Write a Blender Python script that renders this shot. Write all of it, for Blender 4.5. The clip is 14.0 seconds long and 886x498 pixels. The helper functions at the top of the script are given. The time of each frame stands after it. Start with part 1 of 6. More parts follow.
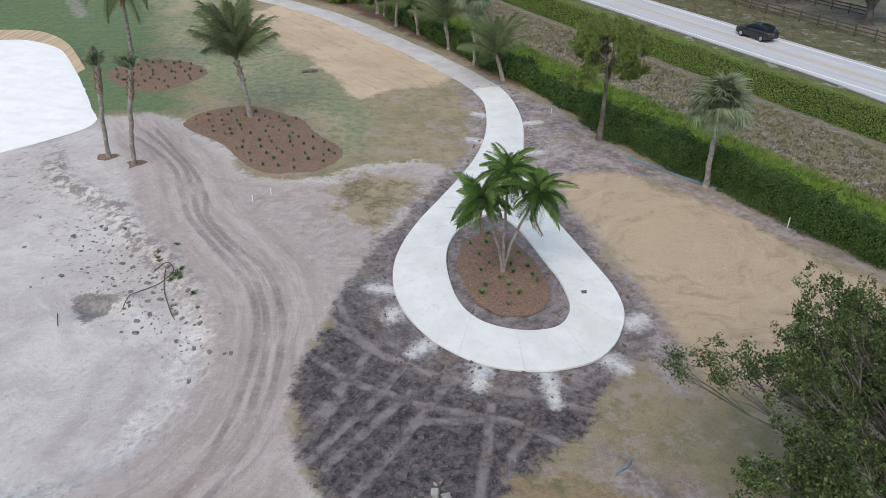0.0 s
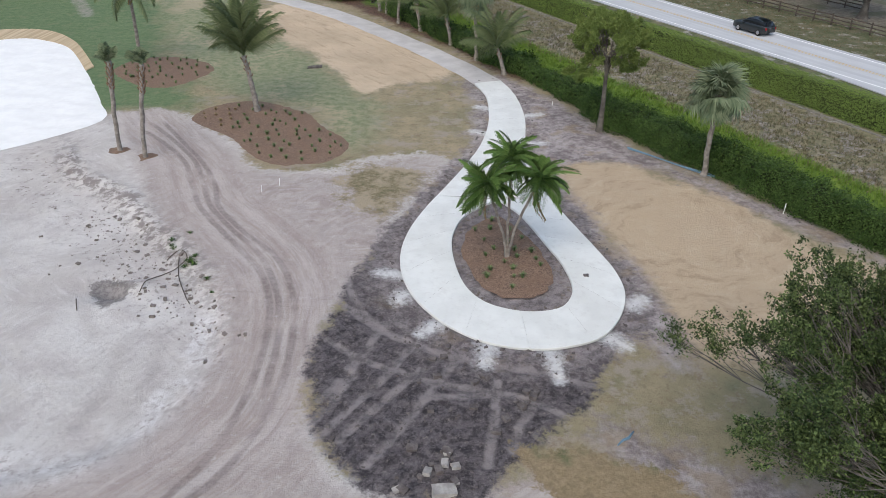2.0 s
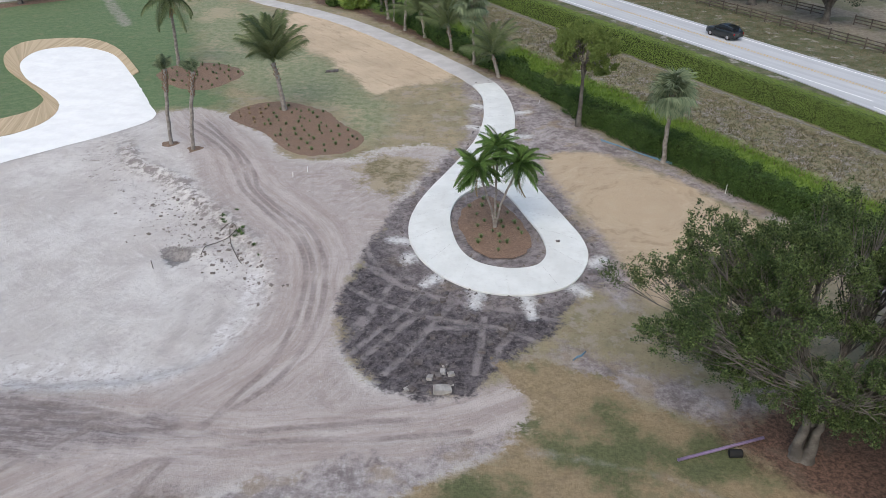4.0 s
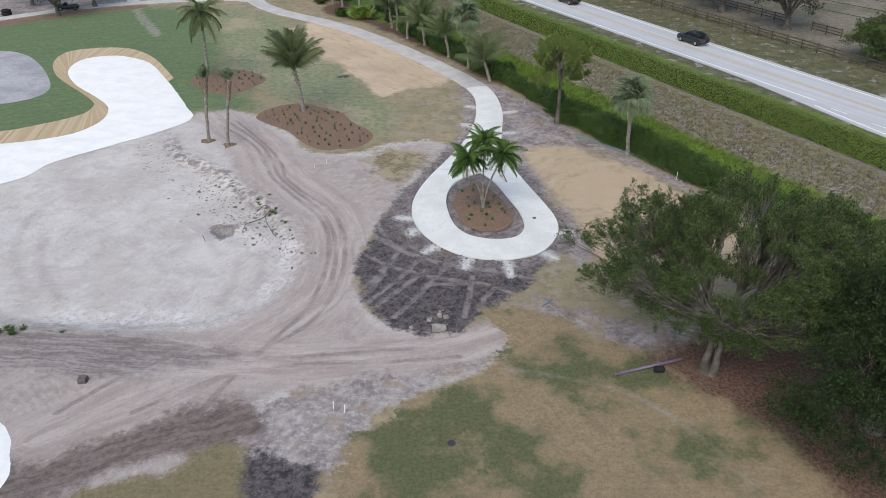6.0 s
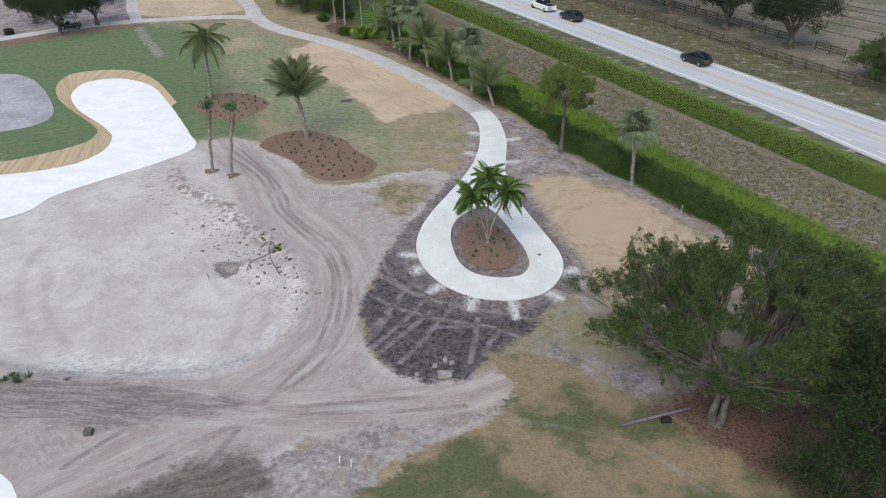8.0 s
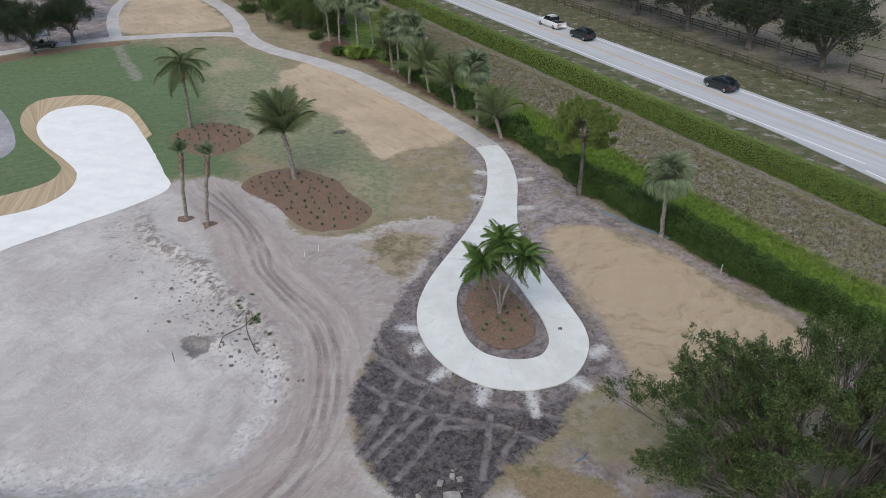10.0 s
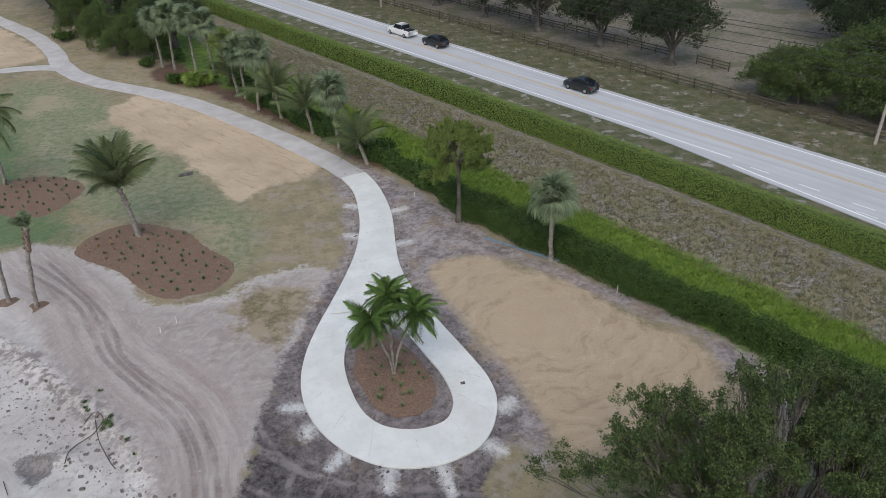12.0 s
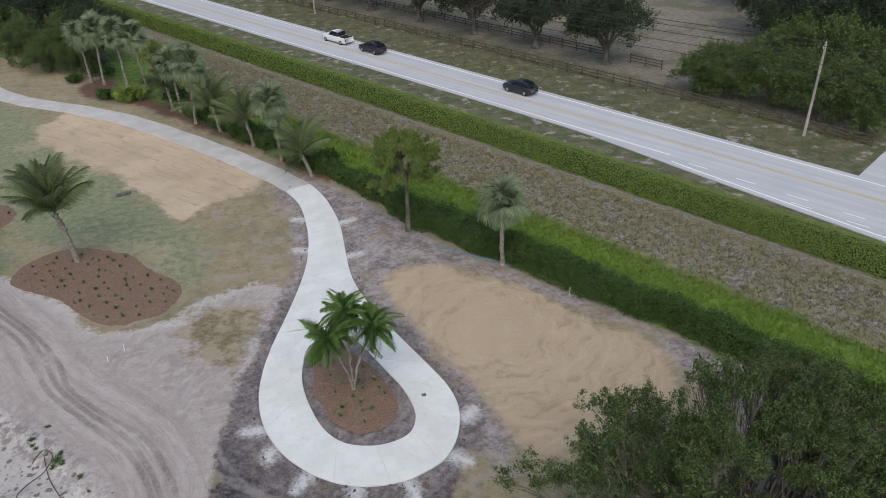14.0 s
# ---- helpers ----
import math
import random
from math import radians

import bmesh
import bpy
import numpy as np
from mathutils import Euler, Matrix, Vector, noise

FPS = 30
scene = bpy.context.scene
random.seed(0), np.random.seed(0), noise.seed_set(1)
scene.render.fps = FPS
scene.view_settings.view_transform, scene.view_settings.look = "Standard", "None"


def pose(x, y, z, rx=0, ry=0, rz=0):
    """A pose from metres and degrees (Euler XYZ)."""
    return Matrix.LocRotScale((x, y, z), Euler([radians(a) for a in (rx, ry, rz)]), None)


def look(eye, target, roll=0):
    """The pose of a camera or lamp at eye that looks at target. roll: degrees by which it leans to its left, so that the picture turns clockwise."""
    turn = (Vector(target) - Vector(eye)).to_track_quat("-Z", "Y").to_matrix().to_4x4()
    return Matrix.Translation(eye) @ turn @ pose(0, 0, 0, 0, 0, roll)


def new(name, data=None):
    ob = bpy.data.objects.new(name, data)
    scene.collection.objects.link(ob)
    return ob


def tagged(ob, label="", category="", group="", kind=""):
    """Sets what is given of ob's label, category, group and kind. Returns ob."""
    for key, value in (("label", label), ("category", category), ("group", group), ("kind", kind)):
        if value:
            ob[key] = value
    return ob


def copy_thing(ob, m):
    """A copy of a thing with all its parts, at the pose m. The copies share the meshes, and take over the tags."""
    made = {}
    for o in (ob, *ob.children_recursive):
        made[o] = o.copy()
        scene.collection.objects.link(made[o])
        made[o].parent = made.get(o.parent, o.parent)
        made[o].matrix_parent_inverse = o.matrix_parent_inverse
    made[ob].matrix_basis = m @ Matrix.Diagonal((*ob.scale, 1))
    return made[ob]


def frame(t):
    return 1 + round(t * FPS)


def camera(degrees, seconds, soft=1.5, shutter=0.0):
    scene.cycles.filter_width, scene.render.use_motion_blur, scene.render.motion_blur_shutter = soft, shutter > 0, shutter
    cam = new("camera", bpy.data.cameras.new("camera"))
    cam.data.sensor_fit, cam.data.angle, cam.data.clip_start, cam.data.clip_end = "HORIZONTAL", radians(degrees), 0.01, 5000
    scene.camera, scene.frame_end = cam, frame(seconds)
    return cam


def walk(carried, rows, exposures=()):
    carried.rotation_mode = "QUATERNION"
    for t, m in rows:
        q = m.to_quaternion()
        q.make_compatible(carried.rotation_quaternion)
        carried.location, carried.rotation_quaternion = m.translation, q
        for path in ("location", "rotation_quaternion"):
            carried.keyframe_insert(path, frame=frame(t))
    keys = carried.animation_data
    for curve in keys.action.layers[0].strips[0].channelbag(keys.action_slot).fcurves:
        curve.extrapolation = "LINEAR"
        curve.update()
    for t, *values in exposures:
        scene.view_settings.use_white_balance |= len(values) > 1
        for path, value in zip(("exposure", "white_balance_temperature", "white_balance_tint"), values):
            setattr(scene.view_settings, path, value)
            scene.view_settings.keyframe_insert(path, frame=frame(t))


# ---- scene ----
cam = camera(61.0, 14.0, soft=0.6)
PATH = [
    (0, (-1.586, -26.82, 22.482), (-1.608, -25.101, 21.461), 0.9),
    (0.5, (-1.712, -26.762, 22.313), (-1.728, -25.04, 21.295), 0.8),
    (1, (-1.842, -26.81, 22.351), (-1.861, -25.088, 21.332), 0.6),
    (1.5, (-1.862, -27.174, 22.32), (-1.884, -25.452, 21.303), 0.6),
    (2, (-1.863, -28.303, 22.416), (-1.886, -26.583, 21.395), 0.5),
    (2.5, (-1.901, -29.978, 22.874), (-1.926, -28.259, 21.852), 0.4),
    (5, (-0.869, -44.349, 28.635), (-0.914, -42.634, 27.607), -0.1),
    (5.5, (-0.785, -47.242, 29.7), (-0.828, -45.527, 28.671), -0.2),
    (6, (-0.643, -48.69, 30.297), (-0.688, -46.976, 29.267), -0.4),
    (6.5, (-0.786, -48.772, 31.106), (-0.829, -47.058, 30.076), -0.3),
    (7, (-0.837, -48.575, 32.075), (-0.881, -46.86, 31.046), -0.4),
    (7.5, (-0.794, -48.15, 32.836), (-0.842, -46.437, 31.806), -0.6),
    (8, (-0.93, -46.978, 32.911), (-0.979, -45.265, 31.88), -0.6),
    (10.5, (-1.757, -34.021, 32.526), (-1.8, -32.302, 31.505), -0.4),
    (11, (-1.946, -31.712, 32.669), (-1.889, -29.995, 31.645), -0.5),
    (11.5, (-2.193, -30.525, 32.667), (-2.009, -28.817, 31.644), -0.7),
    (12, (-2.134, -29.917, 32.695), (-1.832, -28.229, 31.667), -1.1),
    (12.5, (-2.541, -29.875, 33.244), (-2.117, -28.216, 32.211), -1.2),
    (13, (-2.437, -29.575, 33.033), (-1.993, -27.917, 32.005), -1.4),
    (13.5, (-2.512, -29.472, 33.115), (-2.068, -27.815, 32.088), -1.4),
    (14, (-2.757, -29.301, 33.238), (-2.306, -27.647, 32.209), -1.3),
]
EXPOSURES = [(0, 0.47, 6600, 6.5), (8, 0.46, 6600, 6.5), (10.5, 0.19, 6600, 6.5), (14, 0.24, 6600, 6.5)]
walk(cam, [(t, look(eye, target, roll)) for t, eye, target, roll in PATH], EXPOSURES)

# ---- world, sun, exposure ----
world = bpy.data.worlds.new("overcast_sky")
scene.world = world
world.use_nodes = True
wn = world.node_tree
bg = wn.nodes["Background"]
sky = wn.nodes.new("ShaderNodeTexSky")
sky.sky_type = 'NISHITA'
sky.sun_disc = False
sky.sun_elevation = radians(52)
sky.sun_rotation = radians(200)
sky.air_density = 1.0
sky.dust_density = 3.0
wn.links.new(sky.outputs[0], bg.inputs[0])
bg.inputs[1].default_value = 0.15
sun_data = bpy.data.lights.new("sun", 'SUN')
sun_data.energy = 0.55
sun_data.angle = radians(70)
sun_data.color = (1.0, 0.985, 0.96)
sun = new("sun", sun_data)
sun.matrix_world = look((0, 0, 60), (12, 38, 0))

# ---- material helpers ----


class Nodes:
    """A small wrapper to write node graphs as expressions."""

    def __init__(self, name, rough=0.9, metal=0.0):
        self.mat = bpy.data.materials.new(name)
        self.mat.use_nodes = True
        self.t = self.mat.node_tree
        self.b = self.t.nodes["Principled BSDF"]
        self.b.inputs["Roughness"].default_value = rough
        self.b.inputs["Metallic"].default_value = metal
        self.b.inputs["Specular IOR Level"].default_value = 0.3
        self.geo = self.t.nodes.new("ShaderNodeNewGeometry")
        self.pos = self.geo.outputs["Position"]
        self.isl = self.geo.outputs["Random Per Island"]

    def put(self, socket, value):
        if hasattr(value, "node"):
            self.t.links.new(value, socket)
        elif isinstance(value, tuple):
            socket.default_value = (*value, 1.0) if len(value) == 3 and len(socket.default_value) == 4 else value
        else:
            socket.default_value = value

    def objpos(self):
        return self.t.nodes.new("ShaderNodeTexCoord").outputs["Object"]

    def rand(self):
        return self.t.nodes.new("ShaderNodeObjectInfo").outputs["Random"]

    def attr(self, name):
        n = self.t.nodes.new("ShaderNodeAttribute")
        n.attribute_name = name
        return n.outputs["Fac"]

    def noise(self, scale, detail=3.0, vec=None, rough=0.55, distort=0.0):
        n = self.t.nodes.new("ShaderNodeTexNoise")
        self.put(n.inputs["Vector"], self.pos if vec is None else vec)
        n.inputs["Scale"].default_value = scale
        n.inputs["Detail"].default_value = detail
        n.inputs["Roughness"].default_value = rough
        n.inputs["Distortion"].default_value = distort
        return n.outputs["Fac"]

    def sep(self, i):
        n = self.t.nodes.new("ShaderNodeSeparateXYZ")
        self.t.links.new(self.pos, n.inputs[0])
        return n.outputs[i]

    def scratch(self, deg, across, along, seed=0.0, warp=0.28):
        """Streaks that run at an angle, as blades and tracks leave them."""
        ca, sa = math.cos(radians(deg)), math.sin(radians(deg))
        bend = self.math('MULTIPLY', self.math('SUBTRACT', self.noise(0.18, 2), 0.5), warp * 6)
        u = self.math('ADD', self.math('MULTIPLY', self.sep(0), ca), self.math('MULTIPLY', self.sep(1), sa))
        v = self.math('ADD', self.math('ADD', self.math('MULTIPLY', self.sep(0), -sa), self.math('MULTIPLY', self.sep(1), ca)), bend)
        return self.noise(1.0, 8, self.vec(self.math('MULTIPLY', u, along * 1.5), self.math('MULTIPLY', v, across), seed), rough=0.76)

    def voro(self, scale, vec=None, out="Distance"):
        n = self.t.nodes.new("ShaderNodeTexVoronoi")
        self.put(n.inputs["Vector"], self.pos if vec is None else vec)
        n.inputs["Scale"].default_value = scale
        return n.outputs[out]

    def math(self, op, a, b=0.0):
        n = self.t.nodes.new("ShaderNodeMath")
        n.operation = op
        self.put(n.inputs[0], a)
        self.put(n.inputs[1], b)
        return n.outputs[0]

    def vec(self, x, y, z=0.0):
        n = self.t.nodes.new("ShaderNodeCombineXYZ")
        for i, v in enumerate((x, y, z)):
            self.put(n.inputs[i], v)
        return n.outputs[0]

    def step(self, v, lo, hi, a=0.0, b=1.0):
        n = self.t.nodes.new("ShaderNodeMapRange")
        n.interpolation_type = 'SMOOTHSTEP'
        self.put(n.inputs["Value"], v)
        n.inputs["From Min"].default_value, n.inputs["From Max"].default_value = lo, hi
        n.inputs["To Min"].default_value, n.inputs["To Max"].default_value = a, b
        return n.outputs["Result"]

    def mix(self, f, a, b):
        n = self.t.nodes.new("ShaderNodeMix")
        n.data_type = 'RGBA'
        self.put(n.inputs[0], f)
        self.put(n.inputs[6], a)
        self.put(n.inputs[7], b)
        return n.outputs[2]

    def done(self, colour, bump=None, strength=0.5, distance=0.05):
        self.put(self.b.inputs["Base Color"], colour)
        if bump is not None:
            n = self.t.nodes.new("ShaderNodeBump")
            n.inputs["Strength"].default_value = strength
            n.inputs["Distance"].default_value = distance
            self.put(n.inputs["Height"], bump)
            self.t.links.new(n.outputs[0], self.b.inputs["Normal"])
        return self.mat


def two_tone(name, a, b, scale, fine=None, rough=0.9, bump=0.3, dist=0.02, metal=0.0, local=False, worn=0.35):
    m = Nodes(name, rough, metal)
    p = m.objpos() if local else m.pos
    f = m.step(m.noise(scale, 4, p), 0.35, 0.65)
    c = m.mix(f, a, b)
    g = m.noise(fine or scale * 8, 3, p)
    c = m.mix(m.step(g, 0.3, 0.75, 0.0, worn), c, tuple(x * 0.55 for x in a))
    return m.done(c, g, bump, dist)


def leaf_mat(name, a, b, c, rough=0.55):
    """Leaves: colour varies leaf by leaf and in larger drifts."""
    m = Nodes(name, rough)
    m.b.inputs["Specular IOR Level"].default_value = 0.1
    col = m.mix(m.isl, a, b)
    col = m.mix(m.step(m.noise(0.6, 3), 0.45, 0.7, 0.0, 0.6), col, c)
    return m.done(col)


def flat_mat(name, c, rough=0.5, metal=0.0, var=0.15):
    m = Nodes(name, rough, metal)
    return m.done(m.mix(m.step(m.noise(5, 3), 0.3, 0.7, 0.0, 1.0), c, tuple(x * (1 - var) for x in c)))


# ---- plan helpers ----
DX, DY = 0.508, -0.861            # along the highway
NX, NY = 0.861, 0.508             # across it, away from the golf course
P0X, P0Y = 40.2, 35.4


def road_xy(u, v):
    return P0X + u * DX + v * NX, P0Y + u * DY + v * NY


def catmull(pts, step=0.5, closed=False):
    p = np.array(pts, float)
    n = len(p)
    out = []
    for i in range(n if closed else n - 1):
        if closed:
            a, b, c, d = p[(i - 1) % n], p[i], p[(i + 1) % n], p[(i + 2) % n]
        else:
            a, b, c, d = p[max(i - 1, 0)], p[i], p[i + 1], p[min(i + 2, n - 1)]
        k = max(2, int(np.linalg.norm(c - b) / step))
        for t in np.arange(k) / k:
            out.append(0.5 * (2 * b + (c - a) * t + (2 * a - 5 * b + 4 * c - d) * t * t + (3 * b - a - 3 * c + d) * t ** 3))
    if not closed:
        out.append(p[-1])
    return np.array(out)


def seg_field(X, Y, line):
    """Signed distance to an open line (left side positive) and the length along it."""
    best = np.full(X.shape, 1e9)
    sgn, along = np.ones(X.shape), np.zeros(X.shape)
    s0 = 0.0
    for a, b in zip(line[:-1], line[1:]):
        dx, dy = b - a
        L = math.hypot(dx, dy)
        t = np.clip(((X - a[0]) * dx + (Y - a[1]) * dy) / (L * L), 0, 1)
        ex, ey = X - a[0] - t * dx, Y - a[1] - t * dy
        d = np.hypot(ex, ey)
        m = d < best
        best[m] = d[m]
        sgn[m] = np.sign(dx * ey - dy * ex)[m]
        along[m] = (s0 + t * L)[m]
        s0 += L
    return best * np.where(sgn == 0, 1, sgn), along


def inside(X, Y, poly):
    c = np.zeros(X.shape, bool)
    for a, b in zip(poly, np.roll(poly, -1, 0)):
        if a[1] == b[1]:
            continue
        hit = ((a[1] > Y) != (b[1] > Y)) & (X < (b[0] - a[0]) * (Y - a[1]) / (b[1] - a[1]) + a[0])
        c ^= hit
    return c


def poly_field(X, Y, poly):
    """Signed distance to a closed outline, positive inside."""
    d, _ = seg_field(X, Y, np.vstack([poly, poly[:1]]))
    return np.where(inside(X, Y, poly), 1, -1) * np.abs(d)


# ---- mesh helpers ----
def quad_mesh(name, V, F, mat, smooth=True):
    me = bpy.data.meshes.new(name)
    V, F = np.asarray(V, np.float32), np.asarray(F, np.int32)
    k = F.shape[1]
    me.vertices.add(len(V))
    me.vertices.foreach_set("co", V.ravel())
    me.loops.add(F.size)
    me.loops.foreach_set("vertex_index", F.ravel())
    me.polygons.add(len(F))
    me.polygons.foreach_set("loop_start", np.arange(0, F.size, k, dtype=np.int32))
    me.polygons.foreach_set("use_smooth", np.full(len(F), smooth, bool))
    me.update(calc_edges=True)
    me.validate()
    me.materials.append(mat)
    return me


class Bag:
    """Collects quads."""

    def __init__(self):
        self.v, self.f, self.n = [], [], 0

    def add(self, V, F):
        self.v.append(np.asarray(V, float))
        self.f.append(np.asarray(F, int) + self.n)
        self.n += len(V)
        return self

    def tube(self, pts, radii, sides=7):
        pts = np.asarray(pts, float)
        n = len(pts)
        tan = np.gradient(pts, axis=0)
        tan /= np.linalg.norm(tan, axis=1)[:, None] + 1e-9
        ref = np.where(np.abs(tan[:, 2:3]) > 0.9, np.array([[1.0, 0, 0]]), np.array([[0, 0, 1.0]]))
        a = np.cross(tan, ref)
        a /= np.linalg.norm(a, axis=1)[:, None] + 1e-9
        b = np.cross(tan, a)
        th = np.arange(sides) * 2 * math.pi / sides
        r = np.asarray(radii, float).reshape(-1, 1, 1) * np.ones((n, 1, 1))
        V = pts[:, None, :] + r * (np.cos(th)[None, :, None] * a[:, None, :] + np.sin(th)[None, :, None] * b[:, None, :])
        i, j = np.meshgrid(np.arange(n - 1), np.arange(sides), indexing="ij")
        k = (j + 1) % sides
        F = np.stack([i * sides + j, i * sides + k, (i + 1) * sides + k, (i + 1) * sides + j], -1).reshape(-1, 4)
        V = V.reshape(-1, 3)
        V = np.vstack([V, pts[:1], pts[-1:]])
        c0, c1 = n * sides, n * sides + 1
        e = (n - 1) * sides
        caps = [(j2, (j2 + 1) % sides, (j2 + 2) % sides, c0) for j2 in range(0, sides - 1, 2)]
        caps += [(e + j2, e + (j2 + 1) % sides, e + (j2 + 2) % sides, c1) for j2 in range(0, sides - 1, 2)]
        return self.add(V, np.vstack([F, np.array(caps)]))

    def box(self, c, size, rz=0.0, bevel=0.0):
        """A box with chamfered upright and top edges."""
        x, y, z = (s / 2 for s in size)
        k = min(bevel, x * 0.9, y * 0.9, z * 0.9)
        ring = lambda q, h: [(-x + q, -y, h), (x - q, -y, h), (x, -y + q, h), (x, y - q, h), (x - q, y, h), (-x + q, y, h), (-x, y - q, h), (-x, -y + q, h)]
        k = k or 0.002
        lo, mid = ring(k, -z), ring(k, z - k)
        top = [(vx * (x - k) / x, vy * (y - k) / y, z) for vx, vy, _ in ring(k, z)]
        V = np.array(lo + mid + top)
        ca, sa = math.cos(rz), math.sin(rz)
        V = np.stack([V[:, 0] * ca - V[:, 1] * sa, V[:, 0] * sa + V[:, 1] * ca, V[:, 2]], 1) + np.array(c)
        F = []
        for r in (0, 8):
            F += [(r + i, r + (i + 1) % 8, r + 8 + (i + 1) % 8, r + 8 + i) for i in range(8)]
        F += [(16, 17, 18, 19), (16, 19, 20, 23), (23, 20, 21, 22), (3, 2, 1, 0), (7, 4, 3, 0), (6, 5, 4, 7)]
        return self.add(V, F)

    def mesh(self, name, mat, smooth=True):
        return quad_mesh(name, np.vstack(self.v), np.vstack(self.f), mat, smooth)


def part(name, me, parent, label=""):
    ob = new(name, me)
    if parent is not None:
        ob.parent = parent
    if label:
        ob["label"] = label
    return ob


def thing(name, x, y, z, label, category, group="", kind="", rz=0.0):
    ob = new(name)
    ob.empty_display_size = 0.3
    ob.matrix_world = pose(x, y, z, 0, 0, rz)
    return tagged(ob, label, category, group, kind)


def leaves(centres, radii, count, size, rng, flat=0.6, sx=0.42, fill=0.45):
    """Small folded leaves strewn in soft clumps; returns verts and quads."""
    centres, radii = np.asarray(centres, float), np.asarray(radii, float).reshape(len(centres), -1)
    k = rng.integers(0, len(centres), count)
    d = rng.normal(size=(count, 3))
    d /= np.linalg.norm(d, axis=1)[:, None]
    r = rng.random(count) ** fill
    c = centres[k] + d * r[:, None] * radii[k] * (1.0 + 0.35 * rng.normal(size=(count, 1)))
    ax = rng.normal(size=(count, 3)) + d * 0.8
    ax[:, 2] *= flat
    ax /= np.linalg.norm(ax, axis=1)[:, None]
    up = rng.normal(size=(count, 3)) * 0.8 + np.array([0, 0, 0.8])
    side = np.cross(ax, up)
    side /= np.linalg.norm(side, axis=1)[:, None] + 1e-9
    s = size * (0.6 + 0.8 * rng.random(count))[:, None]
    V = np.stack([c - ax * s * 0.5, c + side * s * sx, c + ax * s * 0.5, c - side * s * sx], 1).reshape(-1, 3)
    return V, np.arange(count * 4).reshape(-1, 4)


def sprays(centres, out, per, count, length, leaf, r, up=0.55, thin=0.24):
    """Leafy shoots that grow outwards and upwards from each centre; returns verts and quads."""
    C, O = np.repeat(np.asarray(centres, float), per, 0), np.repeat(np.asarray(out, float), per, 0)
    n = len(C)
    d = O * 0.75 + np.array([0, 0, up]) + r.normal(size=(n, 3)) * 0.55
    d /= np.linalg.norm(d, axis=1)[:, None]
    L = length * (0.45 + 0.9 * r.random((n, 1)))
    base = C + r.normal(size=(n, 3)) * length * 0.28 - d * L * 0.35
    k = np.repeat(np.arange(n), count)
    s = r.random((n * count, 1)) ** 0.8
    d, L = d[k], L[k]
    P = base[k] + d * s * L + r.normal(size=(n * count, 3)) * length * (0.06 + 0.13 * (1 - s))
    ax = d * 0.6 + r.normal(size=P.shape) * 0.6
    ax /= np.linalg.norm(ax, axis=1)[:, None]
    side = np.cross(ax, r.normal(size=P.shape) * 0.7 + np.array([0, 0, 0.8]))
    side /= np.linalg.norm(side, axis=1)[:, None] + 1e-9
    z = leaf * (0.6 + 0.8 * r.random((len(P), 1)))
    V = np.stack([P - ax * z * 0.5, P + side * z * thin, P + ax * z * 0.5, P - side * z * thin], 1).reshape(-1, 3)
    return V, np.arange(len(P) * 4).reshape(-1, 4)


# ---- plan outlines ----
ROAD_MAIN = catmull([(-30, 34), (-26.0, 28.5), (-20.6, 21), (-17.6, 15.3), (-13.8, 10.6), (-11, 6.4), (-10.0, 2), (-9.8, -3), (-11, -6.5), (-13.5, -10), (-17, -13.5), (-24, -19)], 0.6)
ROAD_SOUTH = catmull([(-46, -8), (-32, -10.5), (-22, -11.5), (-13, -12), (-6, -11.6), (-1, -10.8), (2.6, -8.6)], 0.6)
SCARP = catmull([(-33, 27), (-28.5, 19.5), (-25, 17), (-21, 12.5), (-17, 8), (-13.6, 3.0), (-13, -1), (-15.5, -6.5), (-22, -8.5), (-34, -7.5), (-48, -5)], 0.6)
OUTER = [(0.0, 39.6), (0.9, 36.5), (1.1, 33), (0.9, 29), (0.2, 25), (-1.0, 21.2), (-2.3, 17.8), (-3.5, 14.8), (-4.4, 11.9), (-4.8, 9.2), (-4.6, 6.7), (-3.8, 4.4), (-2.5, 2.5), (-0.9, 1.1), (0.7, 0.4), (2.3, 0.2), (3.9, 0.45), (5.5, 1.2), (6.7, 2.8), (7.4, 5.0), (7.3, 7.2), (6.7, 9.4), (5.8, 12.2), (4.8, 15.4), (4.0, 18.6), (3.55, 22.1), (3.7, 25.9), (4.0, 30.2), (3.9, 33.7), (3.4, 37.4), (2.5, 40.5)]
INNER = [(1.2, 15.8), (0.1, 15.0), (-0.9, 13.8), (-1.5, 12.5), (-1.85, 10.5), (-1.7, 8.1), (-1.1, 5.6), (-0.1, 4.1), (1.3, 3.4), (2.7, 3.3), (3.9, 3.75), (4.55, 4.9), (4.65, 6.2), (4.35, 8.1), (3.8, 9.8), (3.0, 12.3), (2.3, 14.1)]
OLD_PATH = [(1.25, 40.05), (-0.9, 43.9), (-4.3, 49.3), (-7.7, 54.1), (-11.5, 59.2), (-15.5, 64.2), (-19.3, 68.2), (-24.4, 72.6), (-29.5, 76.5), (-34.1, 81.4), (-37.6, 87.5), (-40.5, 95.2), (-46.0, 105.5), (-54.8, 117.8), (-66, 132)]
BRANCH = [(-37.0, 85.6), (-42.0, 86.6), (-52, 85.2), (-61, 82.6), (-69, 77.9), (-76, 72.3), (-90, 60)]
FORK = [(-57.5, 84.2), (-62.5, 95), (-66, 106), (-67.4, 118.7), (-70, 140)]
